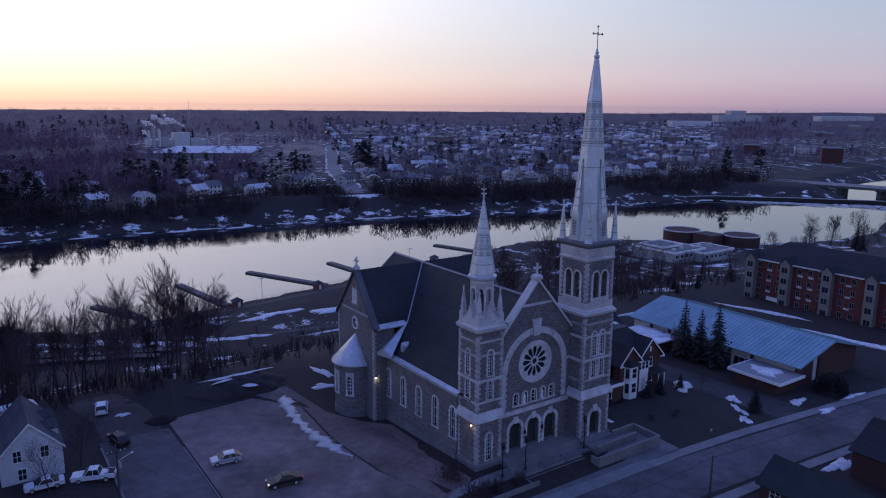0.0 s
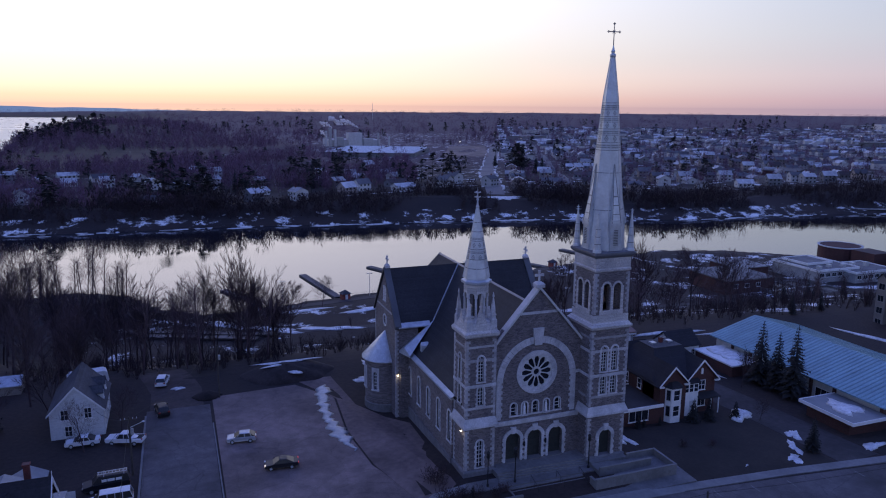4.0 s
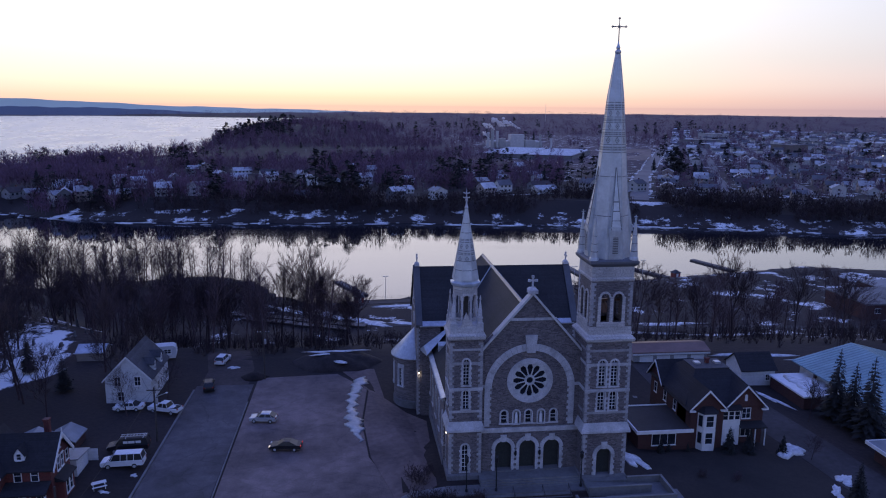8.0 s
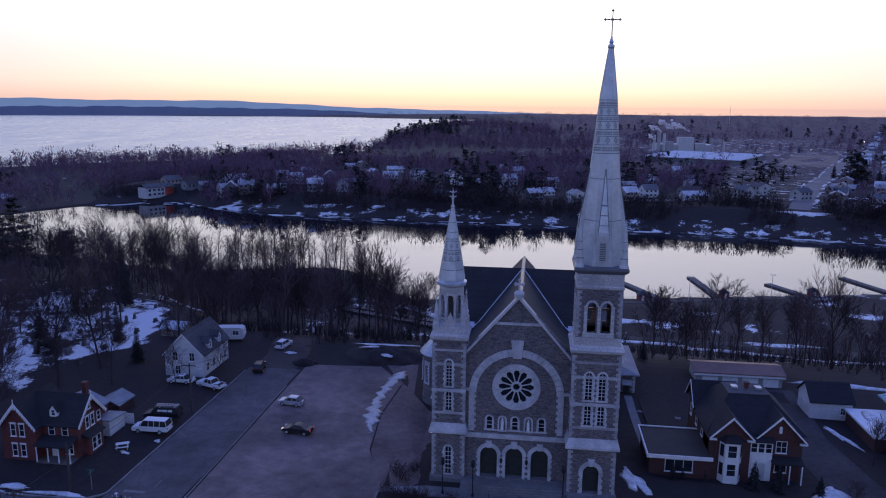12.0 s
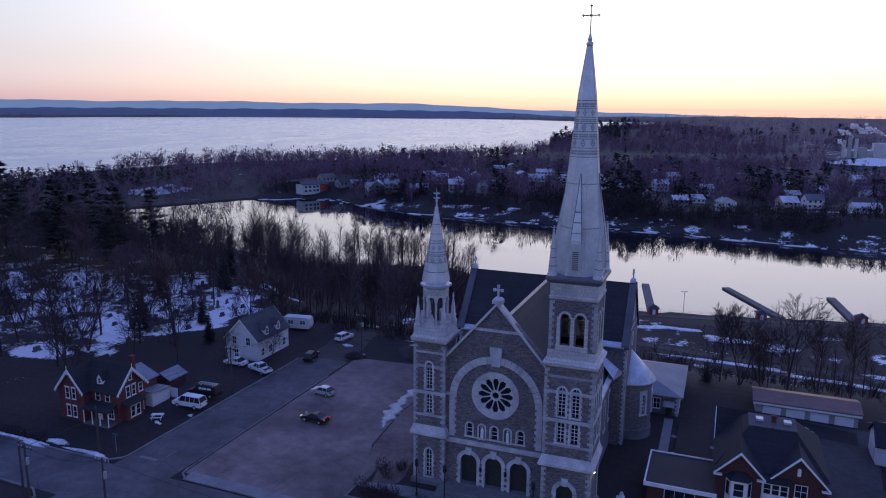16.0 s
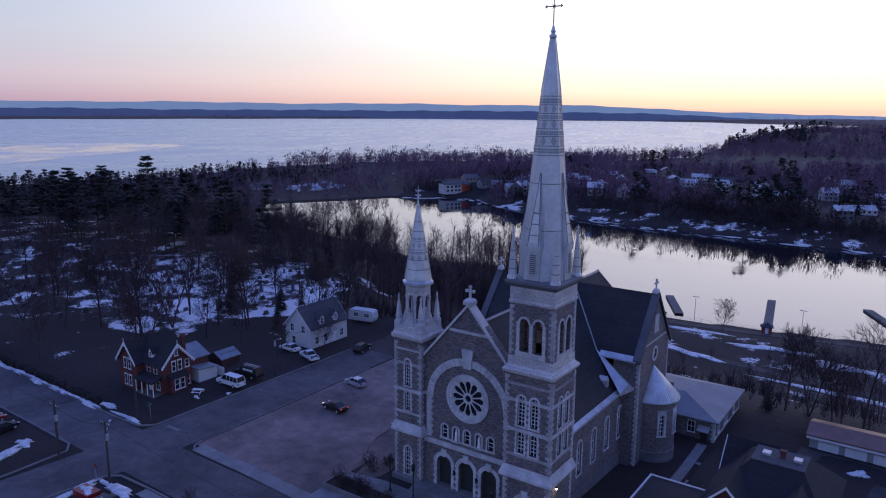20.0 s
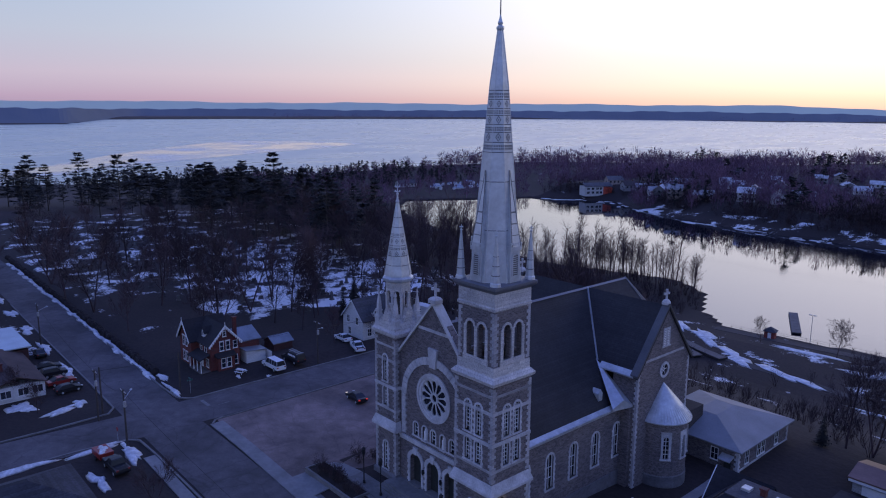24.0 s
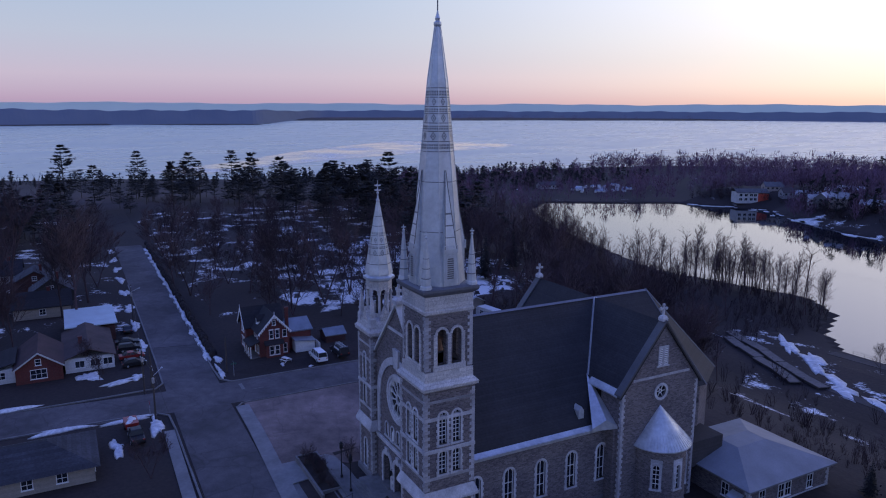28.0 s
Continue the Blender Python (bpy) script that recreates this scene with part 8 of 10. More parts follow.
def pine_tree(seed, hgt, width):
    """A tall pine: bare lower trunk, uneven level boughs carrying flat sprays of needles."""
    rnd = random.Random(seed)
    tr, cr = Geo(), Geo()
    tr.tube((0, 0, -0.3), (0.2, 0.1, hgt * 0.97), hgt * 0.014, 0.05, 6)
    z = hgt * 0.24
    while z < hgt:
        f = (z / hgt - 0.24) / 0.76
        reach = width * (0.55 + 0.6 * math.sin(math.pi * min(1, f * 0.8 + 0.18))) * (1 - 0.72 * f ** 2)
        for i in range(rnd.randint(4, 6)):
            a = rnd.uniform(0, 6.283)
            rr = reach * rnd.uniform(0.5, 1.12)
            tr.tube((0, 0, z), (rr * 0.9 * math.cos(a), rr * 0.9 * math.sin(a), z + 0.12 * rr), 0.07, 0.02, 3)
            for _ in range(30):
                u = rr * (0.2 + 0.85 * math.sqrt(rnd.random()))
                v = rnd.gauss(0, 0.17) * rr
                px, py = u * math.cos(a) - v * math.sin(a), u * math.sin(a) + v * math.cos(a)
                pz = z + 0.13 * u + rnd.uniform(-0.2, 0.35)
                ln, hw = rnd.uniform(0.7, 1.5), rnd.uniform(0.18, 0.42)
                b = a + rnd.gauss(0, 0.8)
                cb, sb = math.cos(b), math.sin(b)
                cr.add([(px - hw * sb, py + hw * cb, pz + rnd.uniform(-0.1, 0.1)), (px + hw * sb, py - hw * cb, pz + rnd.uniform(-0.25, 0.1)), (px + ln * cb, py + ln * sb, pz + rnd.uniform(-0.15, 0.45))], [(0, 1, 2)])
        z += rnd.uniform(0.55, 1.5) * hgt / 23
    return tr, cr


def spruce(seed, hgt, width, layers=15, ragged=0.0):
    """A conifer: trunk and whorls of drooping boughs made of needle sprays."""
    rnd = random.Random(seed)
    tr, cr = Geo(), Geo()
    tr.tube((0, 0, -0.3), (0, 0, hgt * 0.97), hgt * 0.017, 0.03, 6)
    for k in range(layers):
        f = k / (layers - 1)
        if rnd.random() < ragged * 0.25:
            continue
        z = hgt * ((0.10 if not ragged else 0.30) + (0.88 if not ragged else 0.68) * f)
        r = width * (1 - f) ** (0.85 if not ragged else 0.55) + 0.12
        if ragged:
            r *= rnd.uniform(0.55, 1.15)
        n = max(5, int(7 + 5 * (1 - f)))
        for i in range(n):
            a = 2 * math.pi * (i + rnd.random() * 0.8) / n + k
            rr = r * rnd.uniform(0.72, 1.1)
            ca, sa = math.cos(a), math.sin(a)
            droop = (0.20 if not ragged else -0.05) * rr
            wd = rr * (0.22 if not ragged else 0.26)
            tip = (rr * ca, rr * sa, z - droop + rnd.uniform(-0.1, 0.1))
            midp = 0.55
            for side in (-1, 1):
                q = (rr * midp * ca - side * wd * sa, rr * midp * sa + side * wd * ca, z - droop * 0.35 + rnd.uniform(-0.12, 0.05))
                cr.add([(0.05 * ca, 0.05 * sa, z + 0.12 * rr), q, tip], [(0, 1, 2)])
            for j in range(3 if ragged else 2):
                f2 = rnd.uniform(0.35, 0.95)
                px, py, pz = rr * f2 * ca, rr * f2 * sa, z - droop * f2
                cr.add([(px, py, pz + 0.10), (px + rnd.uniform(-1, 1) * wd, py + rnd.uniform(-1, 1) * wd, pz - rnd.uniform(0.1, 0.3) * (0.6 + wd)), (px + rnd.uniform(-1, 1) * wd, py + rnd.uniform(-1, 1) * wd, pz + rnd.uniform(-0.05, 0.35))], [(0, 1, 2)])
    return tr, cr


BARE = [bare_tree(101 + i, hh, sp, (nb, 7, 5), st, 9, fk) for i, (hh, sp, nb, st, fk) in enumerate(((14.5, 0.80, 8, 1, 0.26), (16.5, 0.62, 9, 1, 0.34), (12.5, 0.95, 8, 1, 0.22), (12.5, 0.70, 5, 2, 0.28), (17.5, 0.58, 9, 1, 0.38)))]
BARE_ME = [mesh_of("bare_tree", g_, BARK) for g_ in BARE]
SLIM = [bare_tree(201 + i, hh, 0.85, (11, 5), 1, 8, 0.28, 0.9, 0.52, 0.0105) for i, hh in enumerate((14.0, 16.0, 12.0, 15.0))]
BUSH = [bare_tree(301 + i, 3.4, 0.9, (4,), 4, 6, 0.1, 1.25) for i in range(3)]


def plant_bare(x, y, k, scale, turn, label="leafless tree with a broad crown of bare twigs", group="bare trees"):
    scale *= 0.78 if x < -170 else (1.08 if x < -76 and scale > 0.6 else 1.0)
    ob = tagged(new("bare_tree", BARE_ME[k]), label, "tree", group)
    ob.matrix_basis = pose(x, y, ground_at(x, y) - 0.1, 0, 0, turn) @ Matrix.Diagonal((scale, scale, scale, 1))
    return ob


def joined(name, kinds, spots, material, label, category):
    """Many plants of a few kinds in one mesh. spots: (kind, x, y, scale, turn)."""
    vs, fs, off = [], [], 0
    prep = []
    for g_ in kinds:
        v_ = np.array(g_.v)
        t_ = []
        for f_ in g_.f:
            for i in range(1, len(f_) - 1):
                t_.append((f_[0], f_[i], f_[i + 1]))
        prep.append((v_, np.array(t_)))
    xs, ys = np.array([s[1] for s in spots]), np.array([s[2] for s in spots])
    zs = height(xs, ys)
    for (k, x, y, sc, turn), z in zip(spots, zs):
        v_, t_ = prep[k]
        c_, s_ = math.cos(turn), math.sin(turn)
        w_ = np.stack([(v_[:, 0] * c_ - v_[:, 1] * s_) * sc + x, (v_[:, 0] * s_ + v_[:, 1] * c_) * sc + y, v_[:, 2] * sc + z - 0.1], 1)
        vs.append(w_)
        fs.append(t_ + off)
        off += len(v_)
    V, T = np.concatenate(vs), np.concatenate(fs)
    me_ = bpy.data.meshes.new(name)
    me_.vertices.add(len(V))
    me_.vertices.foreach_set("co", V.ravel())
    me_.loops.add(len(T) * 3)
    me_.loops.foreach_set("vertex_index", T.ravel())
    me_.polygons.add(len(T))
    me_.polygons.foreach_set("loop_start", np.arange(0, len(T) * 3, 3))
    me_.polygons.foreach_set("loop_total", np.full(len(T), 3))
    me_.update()
    me_.validate()
    me_.materials.append(material)
    return tagged(new(name, me_), label, category, kind="stuff")


rnd = random.Random(7)
# lone trees round the burial ground, the houses and the lawns
for x, y, k, sc in ((-118, 57, 2, 0.95), (-129, 39, 0, 0.9), (-80, 33, 4, 0.85), (-91, 13, 0, 1.15), (-106, 13, 1, 0.95), (-81, 22, 2, 0.8), (-80, 5, 2, 0.95), (-97, -5, 2, 0.8), (-87, 12, 3, 0.9), (-72, 24, 0, 0.7), (-70, 45, 1, 0.9),
                    (-140, 20, 2, 0.9), (-152, 48, 0, 1.0), (-110, 20, 2, 0.9), (-125, 5, 3, 0.9), (-160, 8, 2, 0.95), (-175, 30, 0, 1.0), (-143, -6, 2, 0.8), (-185, 2, 3, 1.0), (-105, 75, 1, 1.0),
                    (-92, 60, 2, 1.0), (-135, 75, 4, 0.9), (-165, 70, 0, 1.0), (-200, 50, 2, 1.0), (-215, 20, 0, 1.0), (-95, 40, 3, 0.9), (-75, 60, 4, 0.9), (-63, 45.5, 1, 0.75), (-55.5, 31.5, 2, 0.5), (-60, 24.4, 2, 0.55), (-78.5, 31.0, 2, 1.05), (-86.7, 29.6, 0, 0.95), (-66.5, 40.5, 3, 0.7),
                    (-71, -32, 2, 0.45), (-63, -30.5, 2, 0.40), (-22, -26.5, 3, 0.45), (-88, -45, 1, 0.8), (-110, -48, 0, 0.8), (-150, -30, 2, 0.9), (-170, -38, 0, 0.9), (-135, -50, 1, 0.9),
                    (27, 59.5, 2, 1.05), (30.6, 59.8, 3, 1.0), (34.2, 60, 2, 0.9), (38.8, 59.5, 0, 1.05), (44, 60.5, 1, 0.85), (50, 64, 1, 0.9), (58, 62, 0, 1.0), (66, 68, 4, 0.95), (72, 61, 2, 1.0), (81, 66, 1, 1.0), (90, 62, 0, 1.0),
                    (62, 78, 1, 0.9), (76, 76, 3, 0.9), (98, 72, 1, 0.9), (108, 64, 0, 0.9), (-3, 140, 2, 0.75), (140, 140, 2, 0.8), (118, 150, 2, 0.6), (-22, 138, 2, 0.5),
                    (265, 104, 0, 0.9), (252, 96, 2, 0.8), (278, 100, 1, 0.8), (236, 104, 2, 0.7), (300, 98, 0, 0.9), (330, 96, 2, 0.9), (52, 16, 4, 0.35), (44, 3, 2, 0.3)):
    plant_bare(x, y, k, sc, rnd.uniform(0, 360))
# the wood between the houses and the river
for i, (x, y) in enumerate(((-56, 92), (-48, 91), (-42, 83), (-34, 82), (-26, 81), (-121, 81), (-108, 83), (-94, 84), (-80, 80), (-66, 77), (-52, 70), (-45, 70), (-34, 71), (-23, 72), (-62, 87),
                            (-72, 92), (-86, 95), (-100, 97), (-38, 94))):
    plant_bare(x, y, (1, 0, 4, 0, 1)[i % 5], rnd.uniform(0.85, 1.1), rnd.uniform(0, 360), "tall leafless tree in the wood above the river", "trees of the wood")
for i, (x, y) in enumerate(((-231, -44), (-185, -24), (-156, -6), (-142, 5), (-142, 22), (-144, 37), (-99, 31), (-218, 10), (-196, 25), (-187, 42), (-121, 30), (-108, 48), (-132, 58), (-156, 60), (-168, 18), (-203, 38), (-225, 34),
                            (-178, 56), (-118, 70), (-210, 62), (-128, 14), (-112, 8), (-93, 22), (-90, 50), (-150, 72), (-192, 8), (-206, -2), (-237, 6), (-170, -4), (-134, -8), (-118, -6), (-104, 62))):
    plant_bare(x, y, (0, 2, 3, 2)[i % 4], rnd.uniform(0.95, 1.25), rnd.uniform(0, 360), "leafless tree among the graves", "trees of the burial ground")
spots = []
for x, y in ((-105, -33), (-112, -36), (-124, -30), (-140, -27), (-152, -33), (-165, -28), (-176, -34), (-188, -30), (-128, -47), (-142, -55), (-108, -50), (-92, -55), (-170, -48), (-186, -52), (-200, -62), (-96, -48), (-75, -56), (-155, -62), (-58, -50), (-64, -58)):
    plant_bare(x, y, rnd.randrange(5), rnd.uniform(0.9, 1.35), rnd.uniform(0, 360), "leafless tree between the houses", "trees along the street")
for _ in range(56):
    x, y = rnd.uniform(-135, -22), rnd.uniform(56, 128)
    if y < 62 and x > -58 or x < -70 and y < 78 or (x > -72 and y > 98):
        continue
    plant_bare(x, y, rnd.randrange(5), rnd.uniform(0.7, 1.0), rnd.uniform(0, 360), "leafless tree in the wood above the river", "trees of the wood")
for _ in range(200):
    x, y = rnd.uniform(-190, -28), rnd.uniform(52, 148)
    if y < 57 and x > -62 or x < -70 and y < 85 or (x > -72 and y > 98):
        continue
    spots.append((rnd.randrange(4), x, y, rnd.uniform(0.9, 1.4), rnd.uniform(0, 6.28)))
for _ in range(70):
    x = rnd.uniform(-135, -62)
    y = float(np.interp(x, [-137, -105, -80, -62], [174, 182, 188, 178])) - rnd.uniform(2, 16)
    spots.append((rnd.randrange(4), x, y, rnd.uniform(0.85, 1.45), rnd.uniform(0, 6.28)))
for _ in range(70):
    spots.append((rnd.randrange(4), rnd.uniform(-300, -190), rnd.uniform(110, 195), rnd.uniform(0.85, 1.3), rnd.uniform(0, 6.28)))
for _ in range(90):
    spots.append((rnd.randrange(4), rnd.uniform(32, 150), rnd.uniform(58, 92), rnd.uniform(0.5, 0.85), rnd.uniform(0, 6.28)))
joined("bare_wood", SLIM, spots, BARK, "dense leafless wood on the slope to the river", "trees")
# brush under the trees and along the banks
spots = []
for _ in range(230):
    x, y = rnd.uniform(-78, -10), rnd.uniform(54.5, 76)
    if x > -20 and y < 58:
        continue
    spots.append((rnd.randrange(3), x, y, rnd.uniform(0.6, 1.2), rnd.uniform(0, 6.28)))
for _ in range(90):
    spots.append((rnd.randrange(3), rnd.uniform(225, 420), rnd.uniform(88, 122), rnd.uniform(0.9, 1.9), rnd.uniform(0, 6.28)))
for _ in range(560):
    x, y = rnd.uniform(-250, 150), rnd.uniform(54, 150)
    if x > -52 and y > 116 or x < -62 and y < 85 + (20 if x < -120 else 0) or 24 < x < 56 and y < 58:
        continue
    spots.append((rnd.randrange(3), x, y, rnd.uniform(0.7, 1.7), rnd.uniform(0, 6.28)))
for _ in range(300):
    x = rnd.uniform(-135, -52)
    y = float(np.interp(x, [-137, -105, -80, -62, -52], [174, 182, 188, 178, 158])) - rnd.uniform(1, 40)
    spots.append((rnd.randrange(3), x, y, rnd.uniform(0.7, 1.5), rnd.uniform(0, 6.28)))
for _ in range(190):
    spots.append((rnd.randrange(3), rnd.uniform(56, 150), rnd.uniform(56, 92), rnd.uniform(0.7, 1.5), rnd.uniform(0, 6.28)))
for _ in range(230):
    x, y = rnd.uniform(-6, 60), rnd.uniform(60, 96)
    spots.append((rnd.randrange(3), x, y, rnd.uniform(0.45, 1.0), rnd.uniform(0, 6.28)))
joined("brush", BUSH, spots, UNDERGROWTH, "dark leafless brush under the trees", "shrubs")

# spruces and clipped evergreens near the church
SPR = []
for i, (hh, ww, ly) in enumerate(((9.5, 2.3, 20), (11.5, 2.5, 22), (3.2, 0.95, 14), (2.4, 0.6, 12))):
    tr_, cr_ = spruce(11 + i, hh, ww, ly)
    SPR.append((mesh_of("trunk", tr_, POLEWOOD), mesh_of("crown", cr_, NEEDLES)))


def plant_spruce(k, x, y, sc=1.0, label="dark green spruce with drooping boughs", cat="tree", group="spruces"):
    t_ = thing("spruce", label, cat, group, at=pose(x, y, ground_at(x, y), 0, 0, x * 37 % 360) @ Matrix.Diagonal((sc, sc, sc, 1)))
    part("trunk", SPR[k][0], None, t_)
    part("crown", SPR[k][1], None, t_)


for x, y, k, sc in ((57.2, 17.0, 0, 1.32), (57.6, 13.3, 0, 1.2), (57.4, 9.2, 1, 1.22), (43.2, -8.4, 0, 0.62), (24.6, 56.5, 0, 0.55), (-74, 36, 0, 0.75), (-84, 46, 1, 0.7), (-98, 72, 1, 1.2), (-101, 45, 0, 0.85), (-108, 88, 1, 1.1), (258, 79, 1, 1.35), (252, 74, 0, 1.2), (240, 92, 0, 0.9), (112, 62, 0, 0.6), (118, 58, 1, 0.5), (106, 56, 0, 0.5), (138, 90, 0, 0.7), (144, 86, 1, 0.65), (150, 88, 0, 0.75), (132, 92, 0, 0.55), (157, 84, 1, 0.6)):
    plant_spruce(k, x, y, sc)
for x, y, k, sc in ((32.2, 5.4, 2, 1.3), (35.4, 5.4, 2, 1.25), (21.6, 5.6, 3, 1.1), (23.0, 6.0, 3, 0.8), (40.6, 5.0, 2, 0.95), (26.0, 5.9, 3, 0.7), (-12.2, -6.6, 3, 0.9)):
    plant_spruce(k, x, y, sc, "small clipped dark evergreen bush", "shrub", "clipped evergreens")
SHRUB_ME = mesh_of("shrub", bare_tree(411, 2.1, 1.05, (8, 4), 7, 8, 0.05, 1.0), BARK)
for x, y, sc in ((-16.0, -6.2, 1.15), (-14.6, -6.6, 0.8), (-13.0, -6.2, 0.75), (-15.8, -0.4, 1.25), (-13.6, 0.6, 0.8), (-11.0, -6.3, 0.9), (-9.2, -6.6, 0.6), (-8.0, -6.2, 0.7), (29, -3, 0.6), (25, -1.5, 0.6)):
    ob = tagged(new("shrub", SHRUB_ME), "rounded leafless shrub in the church bed", "shrub", "garden shrubs")
    ob.matrix_basis = pose(x, y, 0.75 if y < -5 and x < 0 else ground_at(x, y) + 0.2, 0, 0, x * 50) @ Matrix.Diagonal((sc, sc, sc, 1))



def round_bush(seed, r, hgt, count=1500):
    """A dense dome of short leafy sprays with an uneven outline."""
    rn_ = random.Random(seed)
    g_ = Geo()
    for _ in range(count):
        a, e = rn_.uniform(0, 2 * math.pi), math.asin(rn_.uniform(0.02, 1.0))
        k_ = rn_.uniform(0.7, 1.0) * (1 + 0.1 * math.sin(3 * a + seed) + 0.07 * math.sin(5 * a + 4 * e))
        p = Vector((r * k_ * math.cos(a) * math.cos(e) ** 0.7, r * k_ * math.sin(a) * math.cos(e) ** 0.7, hgt * k_ * math.sin(e)))
        d = (Vector((math.cos(a), math.sin(a), 0.8)) + Vector((rn_.uniform(-0.7, 0.7), rn_.uniform(-0.7, 0.7), rn_.uniform(-0.5, 0.6)))).normalized()
        w_ = d.cross(Vector((rn_.uniform(-1, 1), rn_.uniform(-1, 1), rn_.uniform(-1, 1)))).normalized() * rn_.uniform(0.08, 0.16)
        q = p + d * rn_.uniform(0.2, 0.42)
        g_.add([p - w_, p + w_, q + w_ * 0.3, q - w_ * 0.3], [(0, 1, 2, 3)])
    return g_


for x, y, r_, h_ in ((64.0, -10.6, 2.9, 3.6), (66.6, -9.6, 2.3, 3.0), (89.4, 1.2, 1.2, 1.7), (88.4, -0.9, 1.2, 1.6), (-95, 38, 1.8, 2.2)):
    solid("round_bush", round_bush(int(x * 7) % 91, r_, h_, int(480 * r_)), NEEDLES, "large rounded dark evergreen bush", "shrub", "rounded bushes", at=pose(x, y, ground_at(x, y) - 0.1))

# tall pines behind the burial ground
PINE = []
for i, (hh, ww) in enumerate(((23.0, 6.2), (26.0, 5.8), (20.0, 6.6), (23.0, 5.6))):
    tr_, cr_ = pine_tree(51 + i, hh, ww)
    PINE.append((mesh_of("trunk", tr_, POLEWOOD), mesh_of("crown", cr_, NEEDLES)))
rnd = random.Random(19)
pines = [(-262, 10), (-235, 52), (-250, 62), (-228, 70), (-240, 84), (-214, 86), (-200, 92), (-222, 98), (-190, 100), (-178, 92), (-168, 104), (-205, 110), (-268, 40), (-280, -22), (-268, -34), (-255, -40),
         (-240, -34), (-285, -6), (-246, 96), (-260, 78), (-184, 80), (-160, 92), (-150, 86), (-236, -52), (-222, -44), (-210, -52), (-198, -40), (-225, -66), (-250, -58), (-172, 78), (-195, 76), (-212, 66),
         (-146, 98), (-138, 88), (-270, 58), (-278, 74), (-240, 40), (-128, 96), (-300, 20), (-296, 48)]
for _ in range(30):
    pines.append((rnd.uniform(-350, -285), rnd.uniform(-10, 120)))
for _ in range(14):
    pines.append((rnd.uniform(-385, -330), rnd.uniform(-45, 30)))
for _ in range(26):
    pines.append((rnd.uniform(-310, -185), rnd.choice((rnd.uniform(-75, -28), rnd.uniform(55, 120)))))
big = [(-210, 77), (-196, 85), (-157, 76), (-151, 84), (-195, 58), (-170, 83), (-183, 70), (-224, 72), (-163, 90)]
pines = big + pines
for i, (x, y, top) in enumerate(((-352, 31, 24), (-354, 67, 18), (-341, 80, 21), (-254, 57, 25), (-323, 103, 18), (-334, 116, 17), (-228, 87, 24.5), (-252, 104, 22), (-243, 75, 24), (-131, 68, 28), (-137, 74, 22), (-330, -32, 31), (-300, -20, 22))):
    k_ = i % 4
    sc = (top - ground_at(x, y)) / (23.0, 26.0, 20.0, 23.0)[k_]
    t_ = thing("pine", "very tall dark pine rising over the wood", "tree", "tall pines", at=pose(x, y, ground_at(x, y), 0, 0, rnd.uniform(0, 360)) @ Matrix.Diagonal((sc, sc, sc, 1)))
    part("trunk", PINE[k_][0], None, t_)
    part("crown", PINE[k_][1], None, t_)
for i, (x, y) in enumerate(pines):
    sc = rnd.uniform(0.42, 0.62) if x < -275 else rnd.uniform(0.62, 0.9)
    sc = rnd.uniform(0.95, 1.15) if i % 9 == 0 or i < len(big) else sc
    t_ = thing("pine", "tall dark pine with ragged layered boughs", "tree", "tall pines", at=pose(x, y, ground_at(x, y), 0, 0, rnd.uniform(0, 360)) @ Matrix.Diagonal((sc, sc, sc, 1)))
    part("trunk", PINE[i % 4][0], None, t_)
    part("crown", PINE[i % 4][1], None, t_)

# ---------------------------------------------------------------- burial ground
STONES = []
for i, (w_, t_, hh) in enumerate(((0.8, 0.25, 0.95), (1.1, 0.3, 0.8), (0.6, 0.2, 1.2), (0.55, 0.55, 1.7), (0.9, 0.3, 0.7))):
    g = Geo().box(-w_ / 2 - 0.15, w_ / 2 + 0.15, -t_ / 2 - 0.1, t_ / 2 + 0.1, -0.2, 0.22)
    if i == 3:
        g.square(0, 0, [(0.26, 0.22), (0.22, 1.3), (0.30, 1.35), (0.05, 1.9)])
    elif i == 2:
        g.slab("y", -t_ / 2, t_ / 2, [(-w_ / 2, 0.22)] + arc(0, hh - 0.3, w_ / 2) + [(w_ / 2, 0.22)])
    else:
        g.slab("y", -t_ / 2, t_ / 2, [(-w_ / 2, 0.22), (w_ / 2, 0.22), (w_ / 2, hh - 0.08), (w_ / 2 - 0.12, hh), (-w_ / 2 + 0.12, hh), (-w_ / 2, hh - 0.08)])
    STONES.append(mesh_of("gravestone", g, plain("granite_%d" % i, ((0.06, 0.06, 0.065), (0.11, 0.10, 0.10), (0.14, 0.14, 0.14), (0.09, 0.085, 0.085), (0.05, 0.045, 0.05))[i], 0.5, var=0.3, scale=1.0)))
rnd = random.Random(23)
count = 0
for row in range(26):
    x = -84 - row * 6.0
    y = 8.0
    while y < 84 and count < 290:
        y += rnd.uniform(2.2, 6.5)
        if rnd.random() < 0.25 or (x > -92 and y < 26):
            continue
        k = rnd.choice((0, 0, 1, 1, 2, 3, 4))
        ob = tagged(new("gravestone", STONES[k]), ("low dark granite gravestone in the snow", "wide grey granite gravestone in the snow", "round-headed pale gravestone in the snow", "tall granite obelisk gravestone in the snow", "low black gravestone in the snow")[k], "gravestone", "gravestones")
        xx = x + rnd.uniform(-0.5, 0.5)
        sc = rnd.uniform(1.0, 1.4)
        ob.matrix_basis = pose(xx, y, ground_at(xx, y) + 0.02, rnd.uniform(-4, 4), 0, 90 + rnd.uniform(-8, 8)) @ Matrix.Diagonal((sc, sc, sc, 1))
        count += 1
